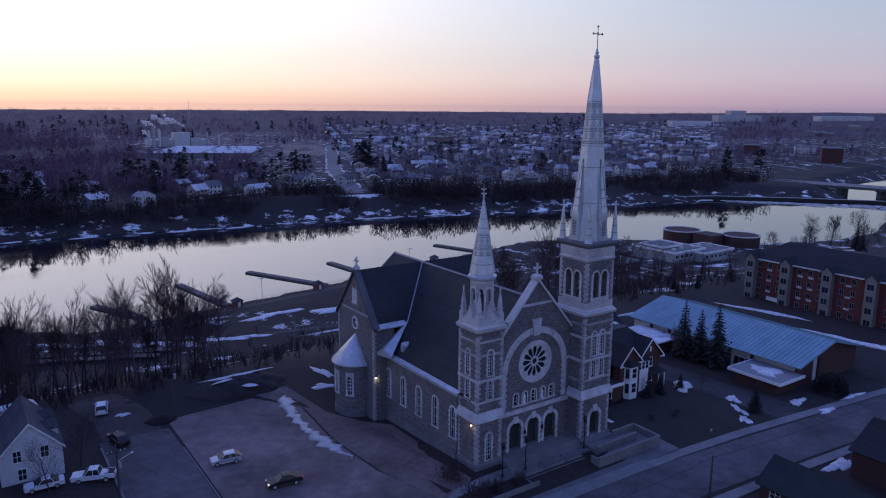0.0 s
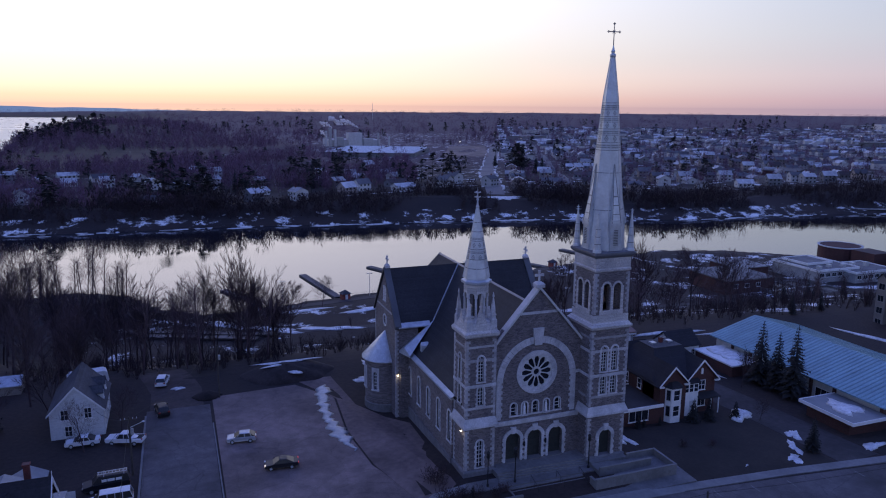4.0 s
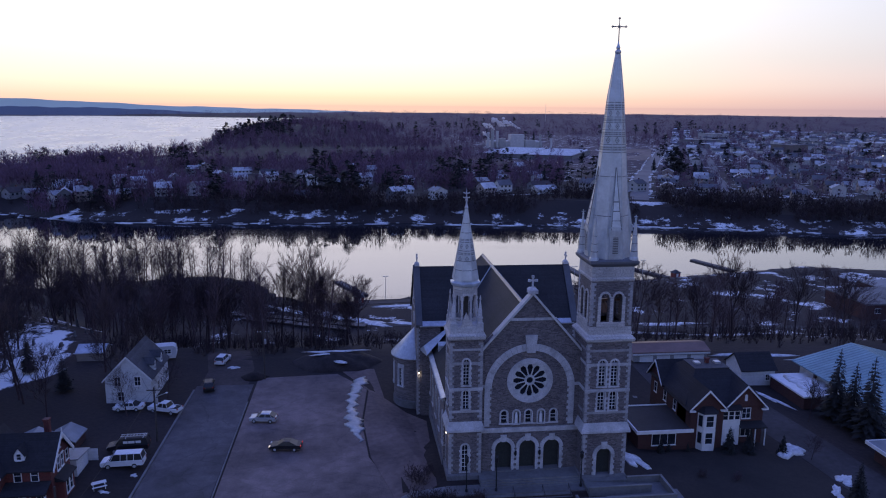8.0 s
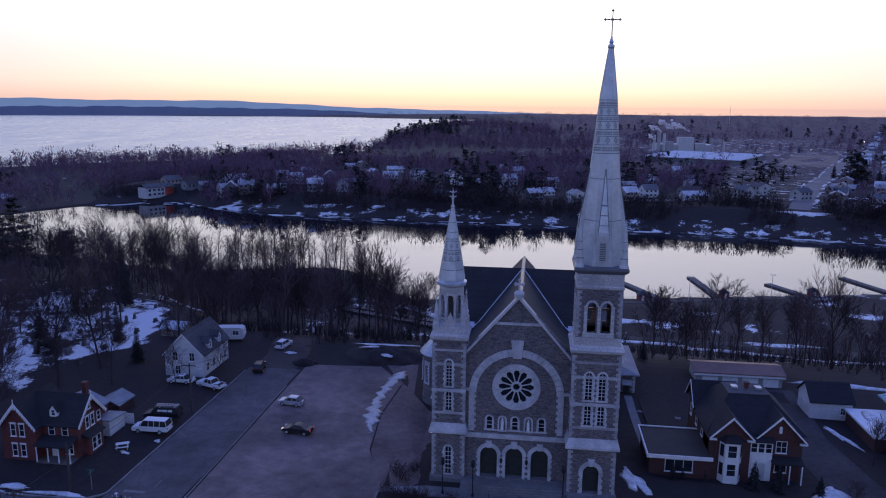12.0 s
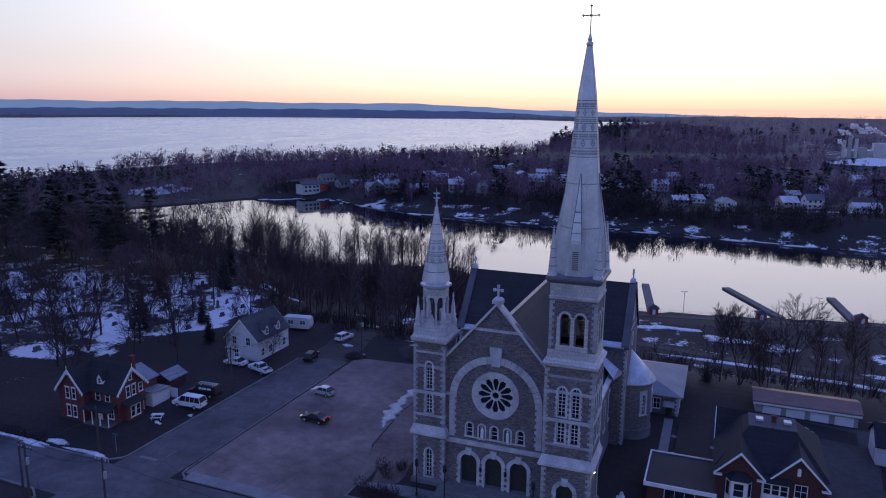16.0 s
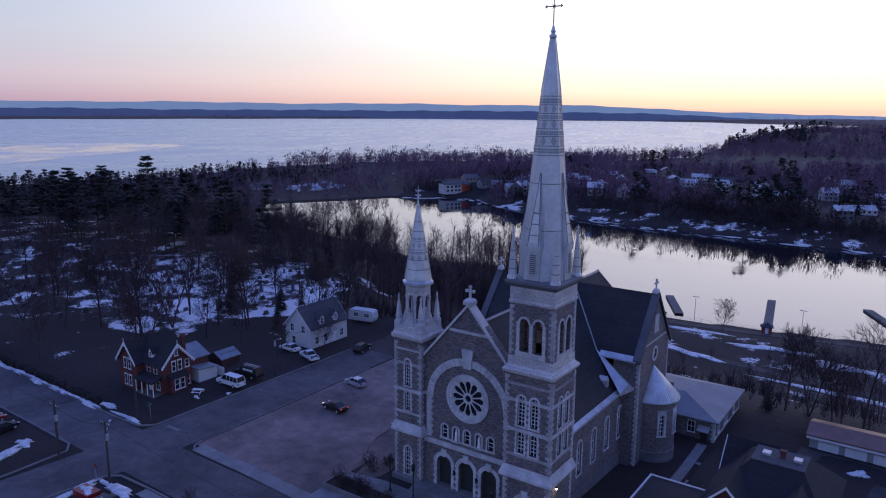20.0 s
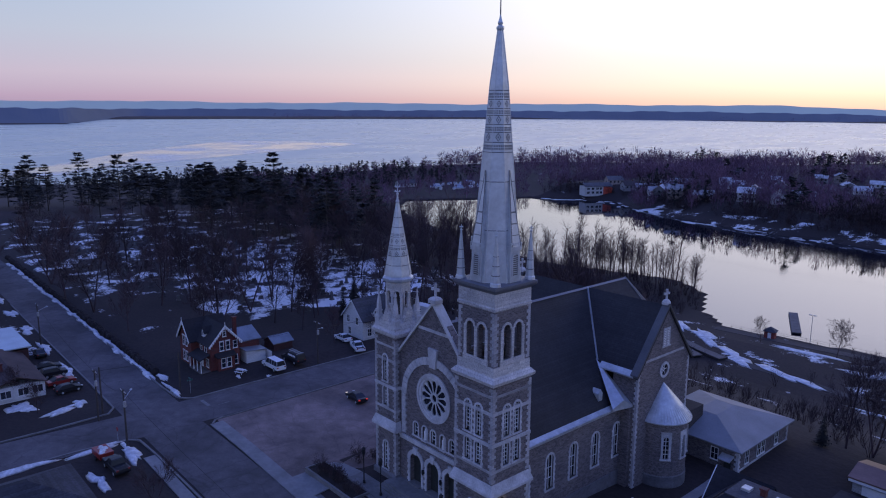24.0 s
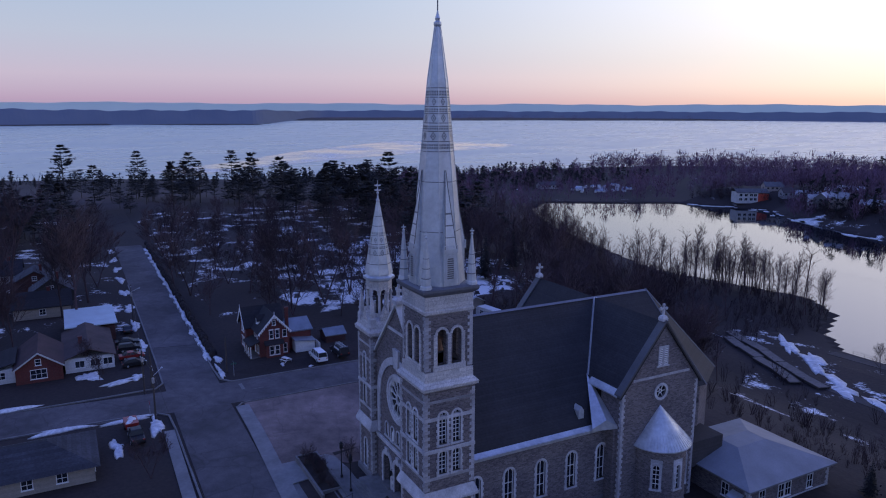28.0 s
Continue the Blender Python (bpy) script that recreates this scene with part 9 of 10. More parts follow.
# clipped hedge along the burial ground's street side, and snow banks
hg = Geo()
for i in range(170):
    x = -203 + i * 0.8
    if x > -66:
        break
    yy = float(np.interp(x, [-206, -139, -60], [-14.0, -14.9, -15.9])) + 6.0 + rnd.uniform(-0.25, 0.25)
    r_ = rnd.uniform(0.5, 0.75)
    hg.lathe(x, yy, [(r_, 0.0), (r_ * 1.15, 0.5), (r_ * 0.9, 0.95), (r_ * 0.3, 1.2 + rnd.uniform(-0.15, 0.2))], 6, rnd.random())
solid("hedge", hg, plain("brown_hedge", (0.020, 0.014, 0.013), 0.95, var=0.5, scale=1.5, fine=8.0, relief=0.8), "low dense brown hedge along the street", "hedge")
for i in range(16):
    x = -70 - i * 8.2
    yy = float(np.interp(x, [-206, -139, -60], [-14.0, -14.9, -15.9]))
    snow_patch(x, yy + 5.0, 4.4, 0.75, None, 0.35, 40 + i)
    if i % 2:
        snow_patch(x - 3, yy - 6.0, 3.6, 1.2, None, 0.25, 70 + i)
for cx, cy, rx, ry, hh, tn in ((-11.3, 47, 0.9, 3.2, 0.2, 0.1), (-14, 41, 2.4, 1.0, 0.2, -0.4),
                               (-42.6, 42.6, 1.3, 0.5, 0.5, 0.4), (-47, 47, 1.2, 0.6, 0.3, 0.2), (42.3, 5.6, 2.4, 1.9, 0.9, 0.3), (41.6, -6.6, 0.8, 2.4, 0.2, -0.5), (38.6, -9.6, 1.0, 2.2, 0.2, -0.9), (45.2, -3.0, 2.3, 0.9, 0.2, 0.9), (29.8, -9.3, 1.2, 0.3, 0.15, 0.5), (54.4, -9.8, 3.0, 0.8, 0.3, 0.3), (66.4, -13.6, 3.4, 0.7, 0.3, -0.1), (22.0, 9.5 + 8, 1.4, 2.2, 0.25, 0.5),
                               (16.2, 3.6, 1.3, 3.6, 0.2, 0.2), (22.5, 24.0, 1.2, 2.6, 0.25, 0.6), (51.2, 25.5, 0.7, 3.4, 0.2, 0.3), (96.6, 25, 2.0, 8, 0.5, 0.3), (101.6, 11, 2.2, 9, 0.5, 0.2), (104, -2, 2.0, 8, 0.5, 0.1), (110, 30, 1.5, 10, 0.4, 0.2), (60, 49, 9, 1.0, 0.4, 0.0), (78, 45, 8, 0.9, 0.4, -0.1),
                               (-33.5, -29.8, 2.8, 0.9, 0.3, 0.0), (-39.0, -23.8, 4.0, 0.9, 0.3, 0.03), (-56.4, -46, 0.8, 6, 0.3, 0.0), (-62.8, -24.2, 1.4, 1.2, 0.3, 0.3), (-61.4, -27.5, 0.9, 3.2, 0.35, 0.3), (-67, -32, 3.0, 1.6, 0.2, 0.2), (-58.5, -12.0 + 1.8, 3.2, 0.6, 0.3, -0.04),
                               (-66, -9.3, 3.0, 0.6, 0.3, -0.02), (27.5, -25.0, 2.6, 1.0, 0.2, 0.5), (36, -26.5, 4, 1.0, 0.25, 0.1), (-43.2, -27.0, 0.7, 4.2, 0.35, 0.05), (-43.8, -37.0, 0.7, 5.5, 0.35, 0.02), (55, -14.6, 3.0, 0.7, 0.25, -0.1), (40.0, 36.5 + 4, 1.0, 1.4, 0.2, 0), (-56, 1, 0.6, 0.4, 0.1, 0), (-53.6, 5.8, 0.5, 0.4, 0.1, 0)):
    snow_patch(cx, cy, rx, ry, None, hh, int(cx * 13 + cy * 7) % 997, tn)
# a long tongue of refrozen snow down the edge of the lot
rn = random.Random(8)
left, right = [], []
for i in range(41):
    f_ = i / 40
    y = 40.0 - 27.0 * f_
    x = float(np.interp(y, [13, 19, 25, 31, 35.5, 40], [-22.6, -23.6, -24.2, -23.9, -23.2, -22.2]))
    x += 0.25 * math.sin(1.9 * y) + 0.15 * math.sin(4.3 * y)
    w_ = float(np.interp(y, [13, 15.5, 18.5, 21.5, 25, 31, 35, 38, 40], [0.15, 0.5, 1.5, 1.3, 0.75, 0.95, 1.1, 1.5, 0.3]))
    left.append((x - w_ * (1 + 0.25 * math.sin(2.6 * y + 1) + rn.uniform(-0.1, 0.1)), y))
    right.append((x + w_ * (1 + 0.3 * math.sin(3.3 * y) + rn.uniform(-0.1, 0.1)), y))
g = Geo()
g.loft([[(lx, ly, ground_at(lx, ly) + 0.03), (lx * 0.7 + rx_ * 0.3, ly, ground_at(lx, ly) + 0.17), (lx * 0.3 + rx_ * 0.7, ly, ground_at(lx, ly) + 0.16), (rx_, ry_, ground_at(rx_, ry_) + 0.03)] for (lx, ly), (rx_, ry_) in zip(left, right)])
solid("snow_patch", g, plain("refrozen_snow", (0.40, 0.41, 0.41), 0.5, var=0.3, scale=0.6, fine=3.0, relief=0.6), "long ragged tongue of refrozen grey snow on the lot", "snow", "snow patches", smooth=True)
hl = []
for k_ in range(5):
    f_ = 1 - k_ / 5
    hl.append([(-42.3 + 2.6 * f_ * math.cos(a) * (1 + 0.12 * math.sin(3 * a)), 41.4 + 1.9 * f_ * math.sin(a), ground_at(-42, 41) - 0.1 + 1.2 * (1 - f_ ** 2) + 0.08 * math.sin(5 * a + k_)) for a in [2 * math.pi * i / 20 for i in range(20)]])
solid("soil_mound", Geo().loft(hl), SOIL, "small heap of dark soil at the road end", "heap", smooth=True)
# the brush-covered heap beyond the lot
rings = []
for k_ in range(6):
    f_ = 1 - k_ / 6
    rings.append([(-27.2 + 9.8 * f_ * math.cos(a) * (1 + 0.1 * math.sin(3 * a)), 47.8 + 6.0 * f_ * math.sin(a) * (1 + 0.08 * math.sin(5 * a)), -1.0 + 3.3 * (1 - f_ ** 2) ** 0.8 + 0.18 * math.sin(7 * a + k_)) for a in [2 * math.pi * i / 30 for i in range(30)]])
solid("mound", Geo().loft(rings), plain("dark_heap_soil", (0.030, 0.022, 0.020), 0.95, var=0.5, scale=0.5, fine=2.5, relief=0.6), "long dark heap of earth and old ploughed snow", "heap", smooth=True)
for cx, cy, rx, ry, tn, z in ((-26.4, 45.0, 1.6, 1.0, 0.1, 1.45), (-27.5, 48.6, 6.0, 0.5, 0.0, 2.25), (-29.5, 47.6, 2.0, 0.6, 0.2, 2.1)):
    snow_patch(cx, cy, rx, ry, z, 0.15, int(cx) % 50, tn)

# ---------------------------------------------------------------- riverside: floating docks and kiosks
for (ax, ay), (bx, by) in (((-31, 180), (-21, 159)), ((0, 195), (6, 157)), ((28.5, 201), (45.5, 165)), ((63.5, 200), (67, 169)), ((90.5, 193), (98.5, 177)), ((123.5, 209), (131, 187))):
    L = math.hypot(bx - ax, by - ay)
    d = thing("floating_dock", "long grey plank dock pulled out over the river", "dock", "floating docks", at=pose(ax, ay, WATER, 0, 0, math.degrees(math.atan2(by - ay, bx - ax))))
    n = int(L / 3)
    for i in range(n):
        part("deck_panel", Geo().box(i * L / n + 0.03, (i + 1) * L / n - 0.03, -1.2, 1.2, 0.35, 0.55), TIMBER, d)
    for s in (-1, 1):
        part("fascia", Geo().box(0, L, *sorted((s * 1.2, s * 1.32)), 0.0, 0.6), TIMBER, d)
    part("float", Geo().box(0.3, L - 0.3, -0.9, 0.9, -0.3, 0.35), RUBBER, d)
RUSTRED = plain("barn_red_paint", (0.24, 0.05, 0.04), 0.7, var=0.2)
for x, y in ((7, 150.5), (-23, 146), (39, 158), (101, 176), (68, 166)):
    z = ground_at(x, y)
    k_ = thing("dock_kiosk", "small red wooden hut by the dock", "hut", "dock huts", at=pose(x, y, z, 0, 0, 12))
    part("wall", Geo().box(-1.4, 1.4, -1.2, 1.2, -0.4, 2.2), RUSTRED, k_)
    part("roof", Geo().loft([[(-1.8, -1.6, 2.1), (1.8, -1.6, 2.1), (1.8, 1.6, 2.1), (-1.8, 1.6, 2.1)], [(-0.1, -0.1, 3.3), (0.1, -0.1, 3.3), (0.1, 0.1, 3.3), (-0.1, 0.1, 3.3)]]), ROOF_GREY, k_)
    part("door", Geo().box(-0.45, 0.45, -1.26, -1.2, -0.2, 1.8), WHITE, k_)
for x, y in ((-14, 151), (16, 152), (55, 160), (85, 170)):
    z = ground_at(x, y)
    lp = thing("riverside_lamp", "tall riverside lamp post with two heads", "street lamp", "riverside lamps", at=pose(x, y, z))
    part("pole", Geo().tube((0, 0, 0), (0, 0, 8), 0.1, 0.07, 6), TIN, lp)
    for s in (-1, 1):
        part("lamp_head", Geo().box(*sorted((s * 0.2, s * 1.0)), -0.15, 0.15, 7.9, 8.1), TIN, lp)
rl = Geo()
for i in range(60):
    x = -36 + i * 3.0
    y = float(np.interp(x, [-38, 0, 40, 92, 142], [150.5, 153.5, 161, 178, 193])) - 1.5
    z = ground_at(x, y)
    rl.tube((x, y, z), (x, y, z + 1.1), 0.04, 0.04, 4)
    x2 = x + 3.0
    y2 = float(np.interp(x2, [-38, 0, 40, 92, 142], [150.5, 153.5, 161, 178, 193])) - 1.5
    for hh in (0.55, 1.1):
        rl.tube((x, y, z + hh), (x2, y2, ground_at(x2, y2) + hh), 0.03, 0.03, 3)
solid("river_railing", rl, IRON, "thin dark railing along the river path", "railing")
# stacked dock sections on the near shore
for i, (x, y) in enumerate(((-57, 129.5), (-49, 126.8), (-41, 123.2), (-33, 119.6), (-25, 116.4), (-54, 124.6), (-46, 121.4), (-38, 117.6), (-30, 114.2))):
    d = thing("stored_dock", "dark timber dock section stored on the bank", "dock", "stored docks", at=pose(x, y, ground_at(x, y) + 0.1, 0, 0, -22 + 5 * math.sin(i * 2.1)))
    for k_ in range(4):
        part("deck_panel", Geo().box(-4.2 + 2.1 * k_, -2.14 + 2.1 * k_, -1.3, 1.3, 0.45, 0.62), TIMBER, d)
    for e in (-1, 1):
        part("fascia", Geo().box(-4.2, 4.2, *sorted((e * 1.3, e * 1.42)), 0.1, 0.64), POLEWOOD, d)
    part("float", Geo().box(-4.0, 4.0, -1.0, 1.0, -0.2, 0.45), RUBBER, d)
for i, (x, y, rx, ry, tn) in enumerate(((-34, 130, 9, 2.2, -0.7), (-20, 120, 7, 2.4, -0.6), (-46, 136, 8, 1.8, -0.8), (-10, 138, 8, 2.0, 0.0), (12, 132, 9, 2.0, 0.1), (30, 108, 12, 1.6, -0.05), (55, 103, 12, 1.8, -0.1), (30, 128, 9, 2.0, 0.1), (-5, 116, 8, 2, -0.3), (70, 112, 9, 2, 0), (80, 96, 10, 1.6, -0.1))):
    snow_patch(x, y, rx, ry, None, 0.25, 300 + i, tn)

# ---------------------------------------------------------------- road bridge upstream
BRIDGE = plain("weathered_bridge_concrete", (0.08, 0.078, 0.08), 0.85, var=0.25)
b_ = thing("road_bridge", "long low concrete road bridge over the river", "bridge")
for y in (238, 212, 186, 160, 134):
    x = 500 - 0.26 * (y - 245)
    part("pier", Geo().box(x - 5, x + 6, y - 1.6, y + 1.6, -19, -10.2), BRIDGE, b_)
    part("pier_cap", Geo().box(x - 6, x + 7, y - 2.4, y + 2.4, -11.0, -10.2), BRIDGE, b_)
DK = ((485, 303), (541, 87))
for nm, off, w_, z0, z1, mat_ in (("girder", -6, 1.0, -10.2, -8.9, BRIDGE), ("girder", 6, 1.0, -10.2, -8.9, BRIDGE), ("deck", 0, 7.0, -8.9, -8.3, BRIDGE), ("parapet", -6.8, 0.2, -8.3, -7.3, TRIMSTONE), ("parapet", 6.8, 0.2, -8.3, -7.3, TRIMSTONE)):
    g = Geo()
    g.loft([[(x + off - w_, y, z0), (x + off + w_, y, z0), (x + off + w_, y, z1), (x + off - w_, y, z1)] for x, y in DK])
    part(nm, g, mat_, b_)
part("abutment", Geo().box(478, 500, 252, 300, -17, -8.4), BRIDGE, b_)
# the weir below the bridge, with its guide wall
wr = thing("river_weir", "long dark concrete weir with a pale crest above white water", "weir")
WR = ((372, 260), (398, 249), (436, 214), (474, 172), (482, 150))
for (ax, ay), (bx, by) in zip(WR[:-1], WR[1:]):
    nx, ny = (by - ay), -(bx - ax)
    k_ = 1.6 / math.hypot(nx, ny)
    nx, ny = nx * k_, ny * k_
    for nm, z0, z1, mat_, f_ in (("weir_wall", -17.5, -13.6, IRON, 1.0), ("weir_crest", -13.6, -13.25, TRIMSTONE, 0.35)):
        g = Geo()
        g.prism([(ax - nx * f_, ay - ny * f_), (bx - nx * f_, by - ny * f_), (bx + nx * f_, by + ny * f_), (ax + nx * f_, ay + ny * f_)], z0, z1)
        part(nm, g, mat_, wr)

# ---------------------------------------------------------------- far bank: houses, woods, works
ROOFS = [plain("far_roof_grey", (0.09, 0.09, 0.10), 0.8, var=0.3, spread=0.4), plain("far_roof_snowy", (0.38, 0.385, 0.40), 0.7, var=0.35, spread=0.35), plain("far_roof_brown", (0.06, 0.045, 0.045), 0.8, var=0.3, spread=0.4)]
WALLS = [plain("far_wall_white", (0.48, 0.47, 0.46), 0.8, var=0.15, spread=0.25), plain("far_wall_tan", (0.24, 0.20, 0.18), 0.8, var=0.2, spread=0.35), plain("far_wall_grey", (0.20, 0.20, 0.21), 0.8, var=0.2, spread=0.35)]
HOUSE_SETS = []
for i, (L, W, e, r_) in enumerate(((12, 8, 3.0, 5.6), (10, 8, 5.4, 8.4), (15, 9, 2.8, 5.0), (9, 9, 5.6, 7.8))):
    wl = Geo().slab("x", -L / 2, L / 2, [(-W / 2, -1.5), (W / 2, -1.5), (W / 2, e), (0, r_), (-W / 2, e)])
    rf = gable_roof(Geo(), "x", -L / 2 - 0.4, L / 2 + 0.4, 0, W / 2, e + 0.1, r_ + 0.15, 0.45)
    wn = Geo()
    for k_ in range(int(L / 3)):
        u = -L / 2 + 1.2 + 3 * k_
        for z in ([1.0] if e < 4 else [1.0, 3.7]):
            wn.box(u, u + 1.3, -W / 2 - 0.05, -W / 2 + 0.05, z, z + 1.2).box(u, u + 1.3, W / 2 - 0.05, W / 2 + 0.05, z, z + 1.2)
    for z in ([1.0] if e < 4 else [1.0, 3.7]):
        wn.box(-L / 2 - 0.05, -L / 2 + 0.05, -0.7, 0.7, z, z + 1.2).box(L / 2 - 0.05, L / 2 + 0.05, -0.7, 0.7, z, z + 1.2)
    ch = Geo().box(1.5, 2.2, 0.2, 0.9, r_ - 1.2, r_ + 1.0)
    sets = []
    for wm, rm in ((0, 0), (0, 1), (1, 0), (1, 1), (2, 2), (2, 1)):
        sets.append((mesh_of("wall", wl, WALLS[wm]), mesh_of("roof", rf, ROOFS[rm]), mesh_of("window_set", wn, PANE), mesh_of("chimney", ch, REDBRICK)))
    HOUSE_SETS.append(sets)
rnd = random.Random(31)


def far_house(x, y, turn, kind_=None, tint=None, label=None):
    k_, c_ = rnd.randrange(4) if kind_ is None else kind_, rnd.randrange(6) if tint is None else tint
    st = HOUSE_SETS[k_][c_]
    txt = label or ("white", "white", "tan", "tan", "grey", "grey")[c_] + " house with a " + ("grey", "snowy", "grey", "snowy", "brown", "snowy")[c_] + " roof across the river"
    o = thing("house", txt, "house", "houses across the river", at=pose(x, y, ground_at(x, y) + 0.2, 0, 0, turn))
    for nm, me_ in zip(("wall", "roof", "window_set", "chimney"), st):
        ob = part(nm, me_, None, o)
        if nm == "window_set":
            tagged(ob, kind="stuff")


taken = []


def free(x, y, r_):
    if all((x - a) ** 2 + (y - b) ** 2 > r_ * r_ for a, b in taken):
        taken.append((x, y))
        return True
    return False


dist = shore(RIVER, np.array([0.0]), np.array([0.0]))
far_house(75, 396, 20, 1, 0, "large white house with two dormers above the bank")
far_house(100, 380, 15, 2, 1, "long white bungalow above the river bank")
taken += [(75, 396), (100, 380)]
for x, y, tn in ((167, 388, 24), (150, 414, 114), (265, 482, 24), (283, 426, 114), (310, 509, 24), (-144, 376, 20), (-97, 513, 24), (-116, 487, 24), (-128, 384, 110), (-171, 419, 24), (13, 459, 24), (-60, 372, 14)):
    far_house(x, y, tn, tint=rnd.choice((0, 1, 1)))
    taken.append((x, y))
FAR_ST = [(152, 345), (222, 518), (300, 680), (381, 852)]
for _ in range(400):
    if len(taken) > 50:
        break
    x, y = rnd.uniform(-235, 135), rnd.uniform(362, 560)
    if x < -205 and y < 395 or not free(x, y, 24):
        continue
    far_house(x, y, rnd.choice((24, 24, 114)) + rnd.uniform(-8, 8), tint=rnd.choice((0, 1, 1, 3, 4, 5)))
# the town's streets run inland beside the long street, with a row of houses on either side
SD, SN = (0.4116, 0.9114), (0.9114, -0.4116)
town_w, town_r, town_s = Geo(), Geo(), Geo()
near_count = 0
for k_ in range(26):
    for side in (-1, 1):
        s_ = 20.0 + rnd.uniform(0, 14)
        while s_ < 1500:
            s_ += rnd.uniform(15.5, 21) if s_ < 500 else rnd.uniform(19, 34)
            off = 56 * k_ + side * 16 + rnd.uniform(-1.5, 1.5)
            x, y = 152 + SD[0] * s_ + SN[0] * off, 345 + SD[1] * s_ + SN[1] * off
            if off < 10 or y < 330 or x > 1.5 * y or rnd.random() < (0.30 if s_ < 260 else 0.46) or (k_ > 5 and y < 420):
                continue
            if shore(RIVER, np.array([x]), np.array([y]))[0] < 48:
                continue
            turn_ = (65.7 if rnd.random() < 0.4 else -24.3) + rnd.uniform(-4, 4)
            if y < 590 and near_count < 105:
                near_count += 1
                far_house(x, y, turn_, tint=rnd.choice((0, 1, 2, 4, 3, 5, 2)))
                continue
            L, W, e = rnd.uniform(8, 14), rnd.uniform(7, 9.5), rnd.uniform(2.8, 5.8)
            m4 = Matrix.Translation((x, y, ground_at(x, y))) @ Matrix.Rotation(radians(turn_), 4, "Z")
            a = Geo().box(-L / 2, L / 2, -W / 2, W / 2, -1, e).moved(m4)
            b = Geo().slab("x", -L / 2 - 0.4, L / 2 + 0.4, [(-W / 2 - 0.5, e - 0.1), (0, e + 2.6), (W / 2 + 0.5, e - 0.1)]).moved(m4)
            town_w.add(a.v, a.f)
            (town_s if rnd.random() < 0.38 else town_r).add(b.v, b.f)
tagged(part("far_town_dark_roofs", town_r, ROOFS[0]), "grey shingled roofs of the distant town", "town", kind="stuff")
tagged(part("far_town_walls", town_w, WALLS[0]), "small distant houses of the town", "town", kind="stuff")
tagged(part("far_town_roofs", town_s, ROOFS[1]), "snow-dusted roofs of the distant town", "town", kind="stuff")
for i in range(26):
    x, y = rnd.uniform(500, 1900), rnd.uniform(700, 1500)
    L, W, e = rnd.uniform(30, 70), rnd.uniform(20, 40), rnd.uniform(5, 10)
    o = thing("store_building", "wide flat-roofed store in the distant town", "building", "stores in the far town", at=pose(x, y, ground_at(x, y), 0, 0, rnd.choice((24, 114))))
    part("wall", Geo().box(-L / 2, L / 2, -W / 2, W / 2, -1, e), WALLS[i % 3], o)
    part("roof", Geo().box(-L / 2 - 0.5, L / 2 + 0.5, -W / 2 - 0.5, W / 2 + 0.5, e, e + 0.6), ROOFS[i % 2], o)
    part("shopfront", Geo().box(-L / 2 + 3, L / 2 - 3, -W / 2 - 0.1, -W / 2 + 0.1, 0.5, 3.2), PANE, o)
for (x, y, L, W, e, m_) in ((796, 475, 40, 18, 11, BROWNBRICK), (737, 342, 34, 20, 15, BROWNBRICK), (454, 402, 44, 26, 6, BROWNBRICK), (860, 440, 40, 24, 9, WALLS[0])):
    o = thing("block_building", "brick block with rows of windows in the town", "building", "blocks in the far town", at=pose(x, y, ground_at(x, y), 0, 0, 32))
    part("wall", Geo().box(-L / 2, L / 2, -W / 2, W / 2, -1, e), m_, o)
    part("roof", Geo().box(-L / 2 - 0.4, L / 2 + 0.4, -W / 2 - 0.4, W / 2 + 0.4, e, e + 0.5), ROOFS[0], o)
    for r0 in np.arange(1.2, e - 1, 3.0):
        w_ = Geo()
        for u in np.arange(-L / 2 + 2, L / 2 - 2, 3.4):
            w_.box(u, u + 1.6, -W / 2 - 0.08, -W / 2 + 0.05, r0, r0 + 1.5)
        part("window_row", w_, PANE, o)
for x, y, L, e in ((2300, 1500, 160, 22), (2500, 1640, 60, 34), (1700, 1250, 120, 16), (2650, 1300, 200, 16)):
    o = thing("warehouse", "pale large warehouse on the edge of town", "building", "far warehouses", at=pose(x, y, ground_at(x, y), 0, 0, -30))
    part("wall", Geo().box(-L / 2, L / 2, -25, 25, -3, e), WALLS[0], o)
    part("roof", Geo().box(-L / 2, L / 2, -25, 25, e, e + 0.8), ROOFS[1], o)

# the mill with its stacks and steam
o = thing("paper_mill", "pale mill with silos and chimney stacks giving off steam", "factory")
MZ = ground_at(180, 930)
for x0, x1, y0, y1, e in ((165, 240, 940, 985, 9), (192, 212, 934, 950, 19), (176, 186, 938, 948, 13), (214, 228, 936, 950, 11)):
    part("block", Geo().box(x0, x1, y0, y1, MZ - 2, MZ + e), WALLS[0], o)
for x, r_, e in ((160, 2.0, 22), (166, 2.4, 26), (173, 2.0, 24), (236, 1.4, 19), (252, 1.4, 14)):
    part("stack", Geo().lathe(x, 936, [(r_, MZ), (r_, MZ + e)], 12), WALLS[0], o)
STEAM, t, b = base_mat("white_steam")
tl, df, ms_ = t.nodes.new("ShaderNodeBsdfTranslucent"), t.nodes.new("ShaderNodeBsdfDiffuse"), t.nodes.new("ShaderNodeMixShader")
tl.inputs["Color"].default_value, df.inputs["Color"].default_value, ms_.inputs[0].default_value = (0.95, 0.92, 0.9, 1), (0.9, 0.88, 0.86, 1), 0.3
t.links.new(tl.outputs[0], ms_.inputs[1])
t.links.new(df.outputs[0], ms_.inputs[2])
